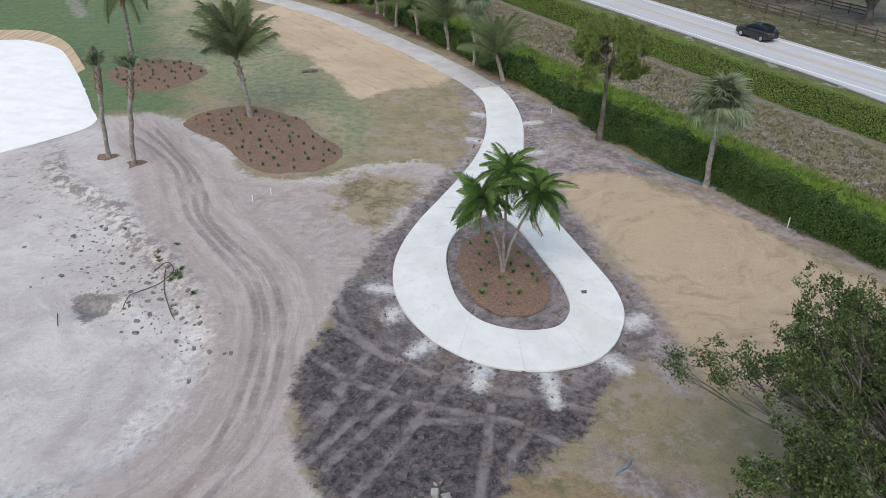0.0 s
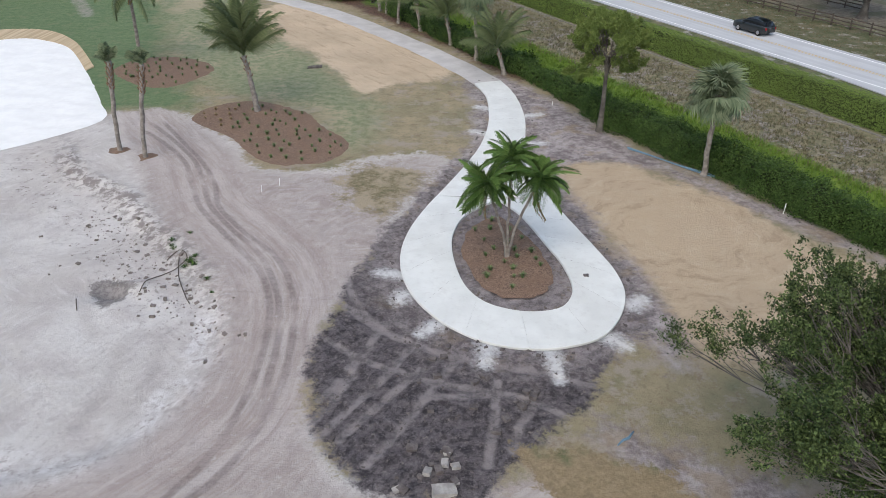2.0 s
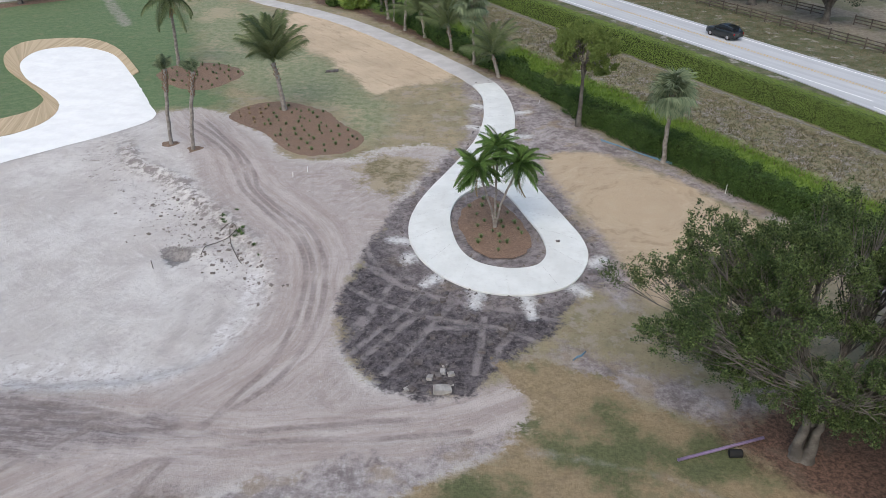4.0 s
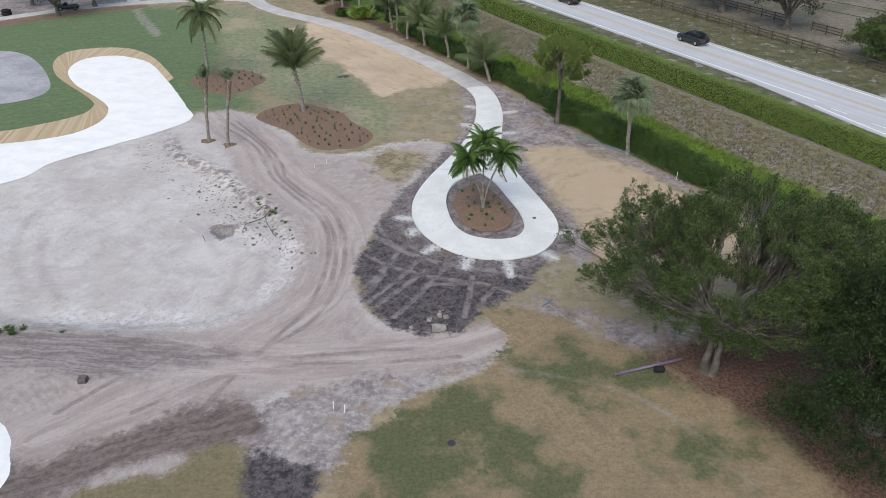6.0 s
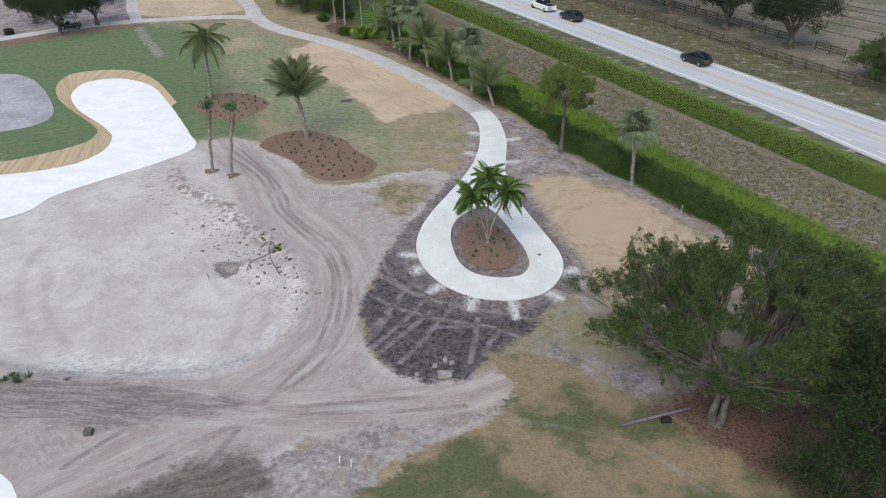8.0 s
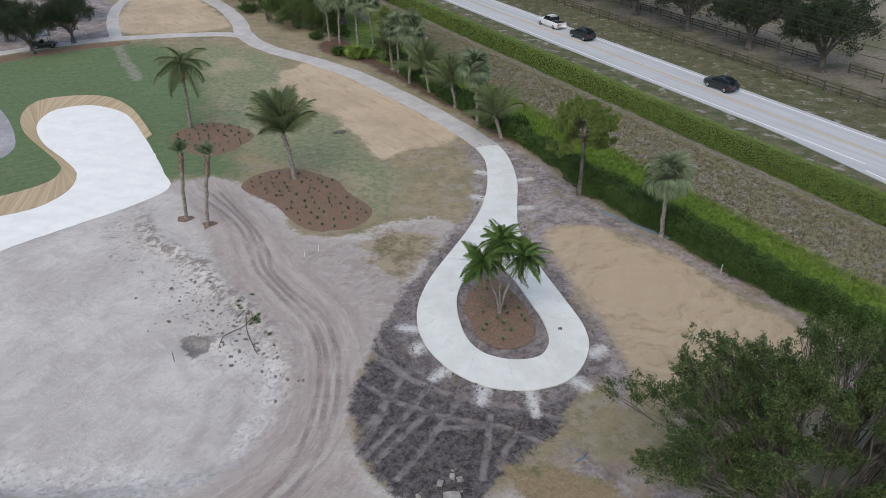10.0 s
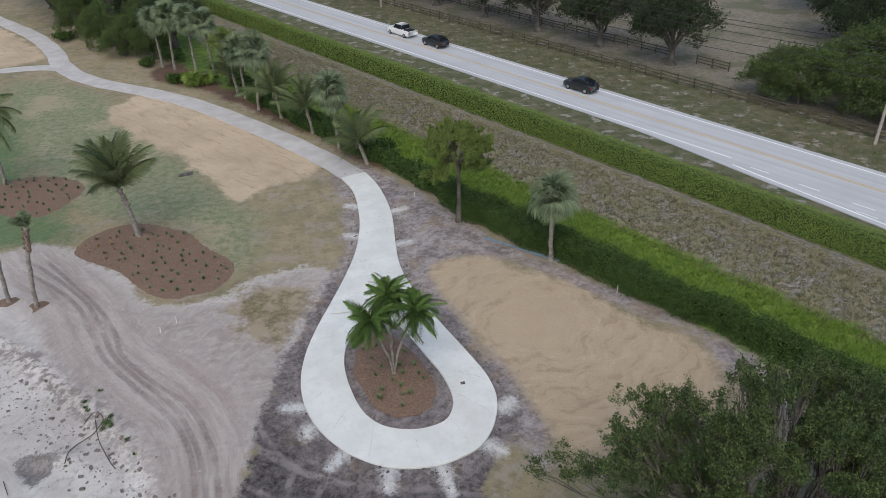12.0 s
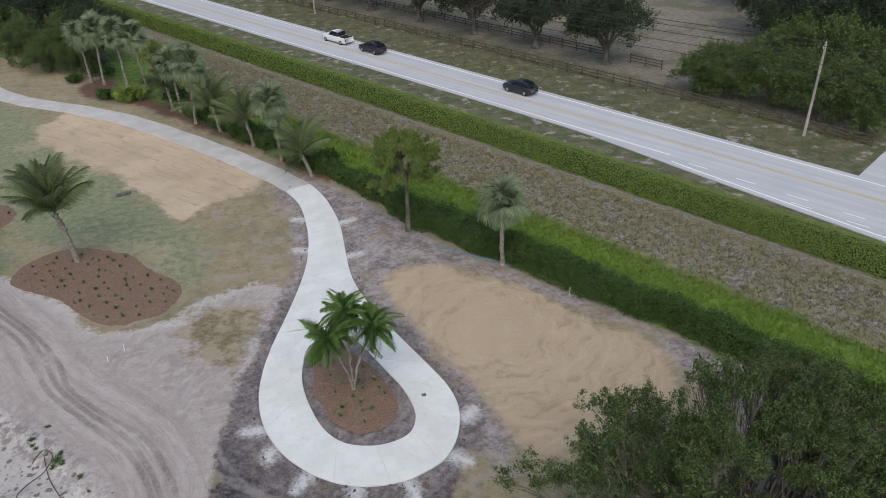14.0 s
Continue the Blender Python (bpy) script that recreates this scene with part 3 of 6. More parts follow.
def ground_material():
    m = Nodes("bare_soil_and_turf", 0.95)
    big, mid, fine = m.noise(0.12, 6, rough=0.62), m.noise(0.55, 9, rough=0.66), m.noise(3.2, 8, rough=0.74)
    grit = m.noise(22.0, 5, rough=0.75)
    wob = m.math('MULTIPLY', m.math('SUBTRACT', m.noise(0.34, 9, rough=0.72), 0.5), 7.0)
    wob = m.math('ADD', wob, m.math('MULTIPLY', m.math('SUBTRACT', fine, 0.5), 2.6))

    def zone(name, soft=0.5, amount=1.0, shift=0.0):
        v = m.math('ADD', m.attr(name), m.math('MULTIPLY', wob, amount))
        return m.step(v, shift - soft, shift + soft)

    sc1, sc2, sc3 = m.scratch(8, 2.6, 0.35), m.scratch(62, 3.2, 0.4, 4.0), m.scratch(-38, 2.8, 0.4, 9.0)
    pick = m.noise(0.16, 3)
    scr = m.mix(m.step(pick, 0.40, 0.50), sc1, m.mix(m.step(pick, 0.50, 0.60), sc2, sc3))
    # turf: straw, olive and green, in drifts
    straw, oliv, green = (0.40, 0.32, 0.205), (0.225, 0.20, 0.125), (0.13, 0.15, 0.08)
    weave = m.noise(1.5, 10, rough=0.8)
    turf = m.mix(m.step(m.math('ADD', m.math('MULTIPLY', weave, 0.65), m.math('MULTIPLY', mid, 0.35)), 0.36, 0.62), oliv, straw)
    turf = m.mix(m.step(m.math('ADD', m.math('MULTIPLY', weave, 0.4), m.math('MULTIPLY', big, 0.6)), 0.44, 0.62, 0.0, 0.5), turf, green)
    turf = m.mix(m.step(fine, 0.52, 0.7, 0.0, 0.55), turf, (0.12, 0.095, 0.06))
    turf = m.mix(m.step(m.noise(0.45, 9, rough=0.75), 0.51, 0.60, 0.0, 0.7), turf, (0.35, 0.30, 0.255))
    turf = m.mix(m.step(m.noise(0.8, 9, rough=0.75), 0.36, 0.46, 0.6, 0.0), turf, (0.20, 0.15, 0.095))
    stripe = m.math('ADD', m.math('MULTIPLY', weave, 0.7), m.math('MULTIPLY', m.scratch(24, 1.6, 0.12, 6.0), 0.3))
    lush = m.mix(m.step(stripe, 0.38, 0.62), (0.09, 0.15, 0.064), (0.165, 0.215, 0.11))
    lush = m.mix(m.step(mid, 0.52, 0.68, 0.0, 0.55), lush, (0.20, 0.21, 0.12))
    lush = m.mix(m.step(fine, 0.56, 0.72, 0.0, 0.5), lush, (0.045, 0.085, 0.03))
    lawn = m.mix(m.step(weave, 0.36, 0.64), (0.15, 0.195, 0.10), (0.30, 0.30, 0.19))
    lawn = m.mix(m.step(m.math('ADD', m.math('MULTIPLY', weave, 0.3), m.math('MULTIPLY', big, 0.7)), 0.5, 0.6, 0.0, 0.75), lawn, (0.42, 0.35, 0.24))
    lawn = m.mix(m.step(fine, 0.58, 0.74, 0.0, 0.4), lawn, (0.11, 0.12, 0.065))
    c = m.mix(m.math('MULTIPLY', zone("lawn", 2.0, 1.0), 0.9), turf, lawn)
    c = m.mix(zone("lush", 2.4, 1.2), c, lush)
    # soils
    sand = m.mix(m.step(big, 0.4, 0.62), (0.50, 0.47, 0.442), (0.61, 0.585, 0.556))
    sand = m.mix(m.step(mid, 0.46, 0.62, 0.0, 0.5), sand, (0.43, 0.39, 0.375))
    sand = m.mix(m.step(scr, 0.5, 0.64, 0.0, 0.45), sand, (0.69, 0.67, 0.655))
    sand = m.mix(m.step(scr, 0.34, 0.46, 0.5, 0.0), sand, (0.36, 0.325, 0.31))
    pock = m.noise(2.3, 9, rough=0.78)
    sand = m.mix(m.step(pock, 0.57, 0.66, 0.0, 0.42), sand, (0.31, 0.275, 0.265))
    sand = m.mix(m.step(pock, 0.33, 0.42, 0.35, 0.0), sand, (0.72, 0.71, 0.70))
    sand = m.mix(m.math('MULTIPLY', zone("crust", 0.5, 0.6), m.step(m.noise(0.9, 8, rough=0.7), 0.42, 0.58, 0.25, 0.9)), sand, m.mix(m.step(pock, 0.5, 0.6), (0.70, 0.68, 0.665), (0.40, 0.36, 0.34)))
    grey = m.mix(m.step(m.math('ADD', m.math('MULTIPLY', mid, 0.45), m.math('MULTIPLY', pock, 0.55)), 0.40, 0.60), (0.42, 0.375, 0.365), (0.17, 0.142, 0.14))
    grey = m.mix(m.step(fine, 0.55, 0.75, 0.0, 0.6), grey, (0.11, 0.092, 0.092))
    grey = m.mix(m.step(m.noise(0.45, 4), 0.54, 0.66, 0.0, 0.6), grey, (0.30, 0.23, 0.15))
    dark = m.mix(m.step(m.math('ADD', m.math('MULTIPLY', pock, 0.6), m.math('MULTIPLY', scr, 0.4)), 0.40, 0.60), (0.15, 0.132, 0.135), (0.034, 0.029, 0.032))
    dark = m.mix(m.step(m.noise(4.0, 10, rough=0.82), 0.5, 0.66, 0.0, 0.75), dark, (0.23, 0.205, 0.205))
    dark = m.mix(m.step(m.noise(1.6, 5, rough=0.7), 0.5, 0.66, 0.0, 0.7), dark, (0.028, 0.024, 0.027))
    dark = m.mix(m.step(m.attr("slab"), -3.4, -0.3, 0.0, 0.55), dark, grey)
    rad = m.math('SQRT', m.math('ADD', m.math('POWER', m.math('ABSOLUTE', m.math('SUBTRACT', m.sep(0), 12.0)), 2.0), m.math('POWER', m.math('ABSOLUTE', m.math('SUBTRACT', m.sep(1), 12.5)), 2.0)))
    arcs = m.noise(1.0, 5, m.vec(m.math('MULTIPLY', m.math('ADD', rad, m.math('MULTIPLY', m.noise(0.3, 4), 4.0)), 1.5), m.math('MULTIPLY', m.sep(0), 0.35), m.math('MULTIPLY', m.sep(1), 0.35)), rough=0.72)
    arcs = m.mix(m.step(m.sep(0), 2.0, 4.0), m.scratch(-52, 1.6, 0.18, 12.0), arcs)
    arcs = m.math('ADD', 0.48, m.math('MULTIPLY', m.math('SUBTRACT', arcs, 0.48), m.step(rad, 1.5, 4.5, 0.25, 1.0)))
    tan = m.mix(m.step(big, 0.35, 0.65), m.mix(m.step(m.sep(1), 27.0, 36.0), (0.48, 0.375, 0.255), (0.60, 0.48, 0.345)), (0.46, 0.36, 0.25))
    tan = m.mix(m.step(arcs, 0.51, 0.64, 0.0, 0.6), tan, (0.32, 0.24, 0.16))
    tan = m.mix(m.step(arcs, 0.34, 0.47, 0.5, 0.0), tan, (0.55, 0.46, 0.335))
    tan = m.mix(m.step(mid, 0.45, 0.75, 0.0, 0.6), tan, (0.50, 0.41, 0.29))
    tan = m.mix(m.step(fine, 0.55, 0.75, 0.0, 0.45), tan, (0.31, 0.235, 0.15))
    tan = m.mix(m.step(pock, 0.58, 0.68, 0.0, 0.45), tan, (0.29, 0.215, 0.145))
    tan = m.mix(m.step(pock, 0.32, 0.42, 0.35, 0.0), tan, (0.60, 0.50, 0.37))
    c = m.mix(zone("grey_e", 0.9, 0.8), c, grey)
    c = m.mix(zone("tan", 0.6, 0.8), c, tan)
    c = m.mix(zone("sand", 0.4, 0.8), c, sand)

    # haul roads: streaks run along them
    def haul(c, d, s, half):
        dv = m.attr(d)
        dw = m.math('ADD', dv, m.math('MULTIPLY', m.math('SUBTRACT', m.noise(0.25, 2), 0.5), 0.7))
        st = m.noise(1.0, 7, m.vec(m.math('MULTIPLY', dw, 1.1), m.math('MULTIPLY', m.attr(s), 0.12), 0.0), rough=0.7)
        st2 = m.noise(1.0, 5, m.vec(m.math('MULTIPLY', dw, 4.5), m.math('MULTIPLY', m.attr(s), 0.3), 3.0), rough=0.7)
        rc = m.mix(m.step(st, 0.35, 0.65), (0.36, 0.30, 0.272), (0.50, 0.45, 0.425))
        rc = m.mix(m.step(st2, 0.5, 0.7, 0.0, 0.45), rc, (0.26, 0.21, 0.192))
        rc = m.mix(m.step(st2, 0.28, 0.44, 0.3, 0.0), rc, (0.50, 0.47, 0.455))
        rc = m.mix(m.step(pock, 0.54, 0.66, 0.0, 0.4), rc, (0.24, 0.196, 0.18))
        rc = m.mix(m.step(pock, 0.34, 0.45, 0.45, 0.0), rc, (0.60, 0.565, 0.545))
        ad = m.math('ABSOLUTE', dw)
        edge = m.math('ADD', ad, m.math('MULTIPLY', wob, 0.7))
        return m.mix(m.step(edge, half * 0.4, half * 1.3, 0.9, 0.0), c, rc)

    dirt = m.mix(m.step(m.math('ADD', m.math('MULTIPLY', scr, 0.4), m.math('MULTIPLY', mid, 0.6)), 0.40, 0.60), (0.33, 0.275, 0.25), (0.50, 0.45, 0.425))
    dirt = m.mix(m.step(mid, 0.48, 0.62, 0.0, 0.5), dirt, (0.27, 0.225, 0.205))
    dirt = m.mix(m.step(pock, 0.55, 0.66, 0.0, 0.5), dirt, (0.21, 0.175, 0.16))
    dirt = m.mix(m.step(pock, 0.34, 0.45, 0.4, 0.0), dirt, (0.62, 0.59, 0.575))
    c = m.mix(m.math('MULTIPLY', zone("dirt", 0.8, 0.7), 0.9), c, dirt)
    hc = haul(c, "r1d", "r1s", 3.1)
    hc = haul(hc, "r2d", "r2s", 2.6)
    c = m.mix(zone("sand", 0.4, 0.8, -0.4), c, hc)
    c = m.mix(m.math('MULTIPLY', zone("band", 0.7, 0.8), 0.85), c, m.mix(m.step(m.math('ADD', m.math('MULTIPLY', m.scratch(-4, 3.4, 0.2, 5.0), 0.6), m.math('MULTIPLY', pock, 0.4)), 0.42, 0.58), (0.155, 0.128, 0.125), (0.36, 0.32, 0.31)))
    c = m.mix(m.math('MULTIPLY', zone("grey_s", 0.6), 0.85), c, m.mix(m.step(pock, 0.36, 0.48, 0.55, 0.0), grey, (0.50, 0.47, 0.46)))
    near_rut = m.attr("rut")
    for k in range(3):
        near_rut = m.math('MAXIMUM', near_rut, m.math('MULTIPLY', m.math('ABSOLUTE', m.attr("rut_%d" % k)), -1.0))
    rt = m.math('ADD', near_rut, m.math('MULTIPLY', m.math('SUBTRACT', pock, 0.5), 0.16))
    rutted = m.math('MULTIPLY', zone("sand", 0.5, 0.5), m.step(m.noise(0.28, 5), 0.36, 0.56, 0.15, 1.0))
    c = m.mix(m.math('MULTIPLY', m.math('MULTIPLY', m.step(rt, -0.26, -0.10), rutted), 0.65), c, m.mix(m.step(fine, 0.4, 0.6), (0.17, 0.138, 0.128), (0.27, 0.228, 0.212)))
    c = m.mix(m.math('MULTIPLY', zone("wet", 0.7, 0.7, -0.5), 0.9), c, m.mix(m.step(m.math('ADD', m.math('MULTIPLY', m.scratch(28, 2.2, 0.3, 2.0), 0.5), m.math('MULTIPLY', pock, 0.5)), 0.40, 0.60), (0.085, 0.064, 0.057), (0.22, 0.175, 0.158)))
    c = m.mix(zone("olive", 0.8, 1.6), c, m.mix(m.step(mid, 0.42, 0.58), m.mix(m.step(fine, 0.4, 0.6), (0.15, 0.135, 0.07), (0.27, 0.22, 0.14)), (0.36, 0.30, 0.21)))
    sf = m.math('ADD', m.attr("scuff"), m.math('MULTIPLY', m.math('SUBTRACT', pock, 0.5), 1.2))
    c = m.mix(m.math('MULTIPLY', m.step(sf, -0.7, 0.0), 0.26), c, (0.30, 0.262, 0.25))
    # soil disturbed beside the slab
    c = m.mix(m.math('MULTIPLY', m.step(m.math('ADD', m.attr("slab"), m.math('MULTIPLY', wob, 0.8)), -2.1, -0.7), 0.9), c, grey)
    tr = m.step(m.math('ADD', m.attr("trk"), m.math('MULTIPLY', m.math('SUBTRACT', fine, 0.5), 0.35)), -0.30, -0.10)
    dk = m.mix(m.math('MULTIPLY', tr, m.step(m.noise(0.9, 7, rough=0.7), 0.4, 0.6, 0.25, 0.9)), dark, (0.265, 0.237, 0.233))
    c = m.mix(zone("dark", 0.35, 0.6), c, dk)
    # bank of the bowl: shadow of its relief painted as grey patches; clods, pale crust
    sc_ = m.attr("scarp")
    bank = m.step(m.math('ABSOLUTE', m.math('ADD', sc_, m.math('MULTIPLY', wob, 0.4))), 0.3, 1.5, 1.0, 0.0)
    bank = m.math('MULTIPLY', bank, m.attr("bankw"))
    c = m.mix(m.math('MULTIPLY', bank, m.step(m.noise(1.3, 8, rough=0.75), 0.46, 0.55, 0.0, 0.9)), c, (0.215, 0.187, 0.178))
    clod = m.math('MULTIPLY', m.math('MULTIPLY', m.step(m.math('ABSOLUTE', m.math('ADD', sc_, 2.2)), 0.9, 3.2, 1.0, 0.0), m.attr("bankw")), m.step(m.noise(2.2, 7, rough=0.72), 0.57, 0.62))
    c = m.mix(m.math('MULTIPLY', clod, 0.75), c, (0.18, 0.15, 0.13))
    # southern turf: straw with green patches, and bark under the oak
    blade = m.noise(4.5, 9, rough=0.82)
    straw2 = m.mix(m.step(blade, 0.34, 0.66), (0.185, 0.145, 0.08), (0.325, 0.25, 0.152))
    straw2 = m.mix(m.step(weave, 0.42, 0.64, 0.0, 0.6), straw2, (0.37, 0.285, 0.18))
    grn = m.mix(m.step(blade, 0.34, 0.66), (0.048, 0.075, 0.03), (0.112, 0.135, 0.058))
    gf = m.math('ADD', m.math('ADD', m.math('MULTIPLY', m.noise(0.2, 4, rough=0.55), 0.75), m.math('MULTIPLY', weave, 0.25)), m.step(m.attr("green_s"), -1.0, 2.2, 0.0, 0.09))
    soft_turf = m.mix(m.step(gf, 0.47, 0.58, 0.0, 0.85), straw2, grn)
    soft_turf = m.mix(m.step(m.noise(0.6, 9, rough=0.76), 0.53, 0.62, 0.0, 0.6), soft_turf, (0.20, 0.15, 0.092))
    c = m.mix(zone("turf_s", 0.3, 0.8), c, soft_turf)
    c = m.mix(zone("turf_sw", 0.4, 0.5), c, m.mix(0.35, straw2, grn))
    bark = m.mix(m.step(blade, 0.42, 0.58), (0.065, 0.04, 0.03), (0.185, 0.11, 0.078))
    bark = m.mix(m.step(mid, 0.5, 0.7, 0.0, 0.5), bark, (0.15, 0.12, 0.09))
    c = m.mix(zone("mulch", 0.7, 0.6), c, bark)
    # verges by the highway
    v = m.math('ADD', m.math('MULTIPLY', m.sep(0), NX), m.math('ADD', m.math('MULTIPLY', m.sep(1), NY), -P0X * NX - P0Y * NY))
    vw = m.math('ADD', v, m.math('MULTIPLY', wob, 0.75))
    swale = m.mix(m.step(weave, 0.38, 0.62), (0.075, 0.135, 0.022), (0.17, 0.24, 0.045))
    swale = m.mix(m.step(fine, 0.5, 0.8, 0.0, 0.5), swale, (0.04, 0.07, 0.018))
    dry = m.mix(m.step(weave, 0.36, 0.62), (0.135, 0.138, 0.068), (0.26, 0.228, 0.152))
    dry = m.mix(m.step(m.noise(0.5, 8, rough=0.72), 0.48, 0.56, 0.0, 0.85), dry, m.mix(m.step(fine, 0.35, 0.6), (0.37, 0.34, 0.325), (0.15, 0.133, 0.11)))
    dry = m.mix(m.step(m.noise(1.7, 7, rough=0.75), 0.53, 0.6, 0.0, 0.7), dry, (0.06, 0.066, 0.033))
    shoulder = m.mix(m.step(mid, 0.4, 0.62), (0.085, 0.10, 0.045), (0.16, 0.145, 0.09))
    shoulder = m.mix(m.step(m.noise(0.5, 6, rough=0.7), 0.55, 0.63, 0.0, 0.7), shoulder, (0.38, 0.35, 0.33))
    park = m.mix(m.step(weave, 0.35, 0.65), (0.16, 0.14, 0.105), (0.29, 0.255, 0.205))
    park = m.mix(m.step(big, 0.48, 0.58, 0.0, 0.7), park, (0.115, 0.122, 0.066))
    ver = m.mix(m.step(vw, -20.2, -18.8), swale, dry)
    ver = m.mix(m.step(vw, -11.0, -10.0), ver, shoulder)
    ver = m.mix(m.step(vw, 17.5, 22.0), ver, park)
    c = m.mix(m.step(vw, -28.2, -27.0), c, ver)
    c = m.mix(m.step(grit, 0.45, 0.8, 0.0, 0.22), c, (0.05, 0.045, 0.04))
    c = m.mix(m.math('MULTIPLY', zone("washout", 0.35, 0.22, -0.75), m.step(weave, 0.4, 0.6, 0.25, 0.85)), c, (0.33, 0.30, 0.265))
    # dug hole: its shade is painted in as a darker, ragged patch
    hl = m.step(m.math('ADD', m.attr("hole"), m.math('MULTIPLY', wob, 0.5)), -0.12, 0.12)
    c = m.mix(m.math('MULTIPLY', hl, 0.8), c, m.mix(m.step(fine, 0.4, 0.6), (0.10, 0.088, 0.084), (0.25, 0.225, 0.215)))
    # scattered crumbs on the bare soils
    crumb = m.math('MULTIPLY', m.step(m.noise(9.0, 3, rough=0.6), 0.66, 0.70), m.step(m.noise(0.5, 3), 0.48, 0.6))
    c = m.mix(m.math('MULTIPLY', m.math('MULTIPLY', crumb, 0.7), zone("sand", 0.5, 0.5)), c, (0.17, 0.14, 0.12))
    # spilt cement at the forms
    sp = m.step(m.math('ADD', m.attr("spill"), m.math('MULTIPLY', m.math('SUBTRACT', m.noise(3.0, 8, rough=0.75), 0.5), 1.7)), -0.72, 0.05)
    c = m.mix(m.math('MULTIPLY', sp, 0.85), c, (0.68, 0.68, 0.67))
    h = m.math('ADD', m.math('MULTIPLY', fine, 0.6), m.math('MULTIPLY', grit, 0.4))
    h = m.math('ADD', h, m.math('MULTIPLY', pock, 0.8))
    return m.done(c, h, 0.9, 0.09)


MAT_GROUND = ground_material()
gme = quad_mesh("ground", np.stack([X, Y, Z], -1).reshape(-1, 3), GF, MAT_GROUND)
for nm, arr in F.items():
    a = gme.attributes.new(nm, 'FLOAT', 'POINT')
    a.data.foreach_set("value", arr.astype(np.float32).ravel())
ZG = Z


def lands(x, y):
    """Height of the built ground at many places."""
    x, y = np.asarray(x, float), np.asarray(y, float)
    i, j = np.clip(np.searchsorted(gy, y), 1, len(gy) - 1), np.clip(np.searchsorted(gx, x), 1, len(gx) - 1)
    ty, tx = (y - gy[i - 1]) / (gy[i] - gy[i - 1]), (x - gx[j - 1]) / (gx[j] - gx[j - 1])
    return (ZG[i - 1, j - 1] * (1 - tx) + ZG[i - 1, j] * tx) * (1 - ty) + (ZG[i, j - 1] * (1 - tx) + ZG[i, j] * tx) * ty


def land(x, y):
    return float(lands(np.array([x]), np.array([y]))[0])


ground = tagged(new("ground", gme), "bare grey sand, dark soil, straw and green turf", "ground", kind="structure")

# ---- structure: paths, road ----


def sheet(name, outline, mat, z0, rise, rim, label, category, kind="", step=0.35, cell=0.35, noise_amp=0.02, rag=0.0):
    """A bed or sheet with a sunk rim that rises softly inwards."""
    pl = spread(outline, step)
    if rag:
        r = np.random.default_rng(len(name) + len(outline))
        c = pl.mean(0)
        pl = pl + (pl - c) / np.linalg.norm(pl - c, axis=1)[:, None] * r.normal(size=(len(pl), 1)) * rag
    lo, hi = pl.min(0) - cell, pl.max(0) + cell
    xs, ys = np.arange(lo[0], hi[0] + cell, cell), np.arange(lo[1], hi[1] + cell, cell)
    A, B = np.meshgrid(xs, ys)
    d = poly_field(A, B, pl)
    # pull the cells just outside onto the outline
    ga, gb = np.gradient(d, cell)
    gl = np.hypot(ga, gb) + 1e-6
    out = (d < 0) & (d > -cell * 1.5)
    A = np.where(out, A - gb / gl * d, A)
    B = np.where(out, B - ga / gl * d, B)
    dd = np.maximum(d, 0)
    zz = z0 + rise * (1 - np.exp(-dd / rim)) + noise_amp * fbm(A, B, 2.6, 21) * np.clip(dd / 0.5, 0, 1)
    idx = np.arange(A.size).reshape(A.shape)
    ok = d > -cell * 1.5
    m_ = ok[:-1, :-1] & ok[1:, :-1] & ok[:-1, 1:] & ok[1:, 1:] & ((d[:-1, :-1] > 0) | (d[1:, :-1] > 0) | (d[:-1, 1:] > 0) | (d[1:, 1:] > 0))
    Q = np.stack([idx[:-1, :-1], idx[:-1, 1:], idx[1:, 1:], idx[1:, :-1]], -1)[m_]
    used, inv = np.unique(Q, return_inverse=True)
    V = np.stack([A.ravel(), B.ravel(), zz.ravel() + ground_z(A.ravel(), B.ravel())], -1)[used]
    return tagged(new(name, quad_mesh(name, V, inv.reshape(-1, 4), mat)), label, category, kind=kind)


def concrete_mat(name, a, b, dirt, amount):
    m = Nodes(name, 0.85)
    c = m.mix(m.step(m.noise(0.5, 5), 0.35, 0.65), a, b)
    c = m.mix(m.step(m.noise(3.0, 5, rough=0.7), 0.5, 0.75, 0.0, 0.35), c, dirt)
    c = m.mix(m.step(m.noise(0.7, 6, rough=0.7, distort=0.3), 0.5, 0.75, 0.0, amount * 0.6), c, dirt)
    c = m.mix(m.math('MULTIPLY', m.rand(), 0.22), c, dirt)
    g = m.noise(40, 3)
    return m.done(c, g, 0.25, 0.01)


MAT_CONC = concrete_mat("new_concrete", (0.66, 0.675, 0.65), (0.74, 0.755, 0.73), (0.52, 0.515, 0.49), 0.75)
MAT_OLD = concrete_mat("weathered_path", (0.48, 0.462, 0.448), (0.58, 0.56, 0.545), (0.36, 0.34, 0.325), 0.6)


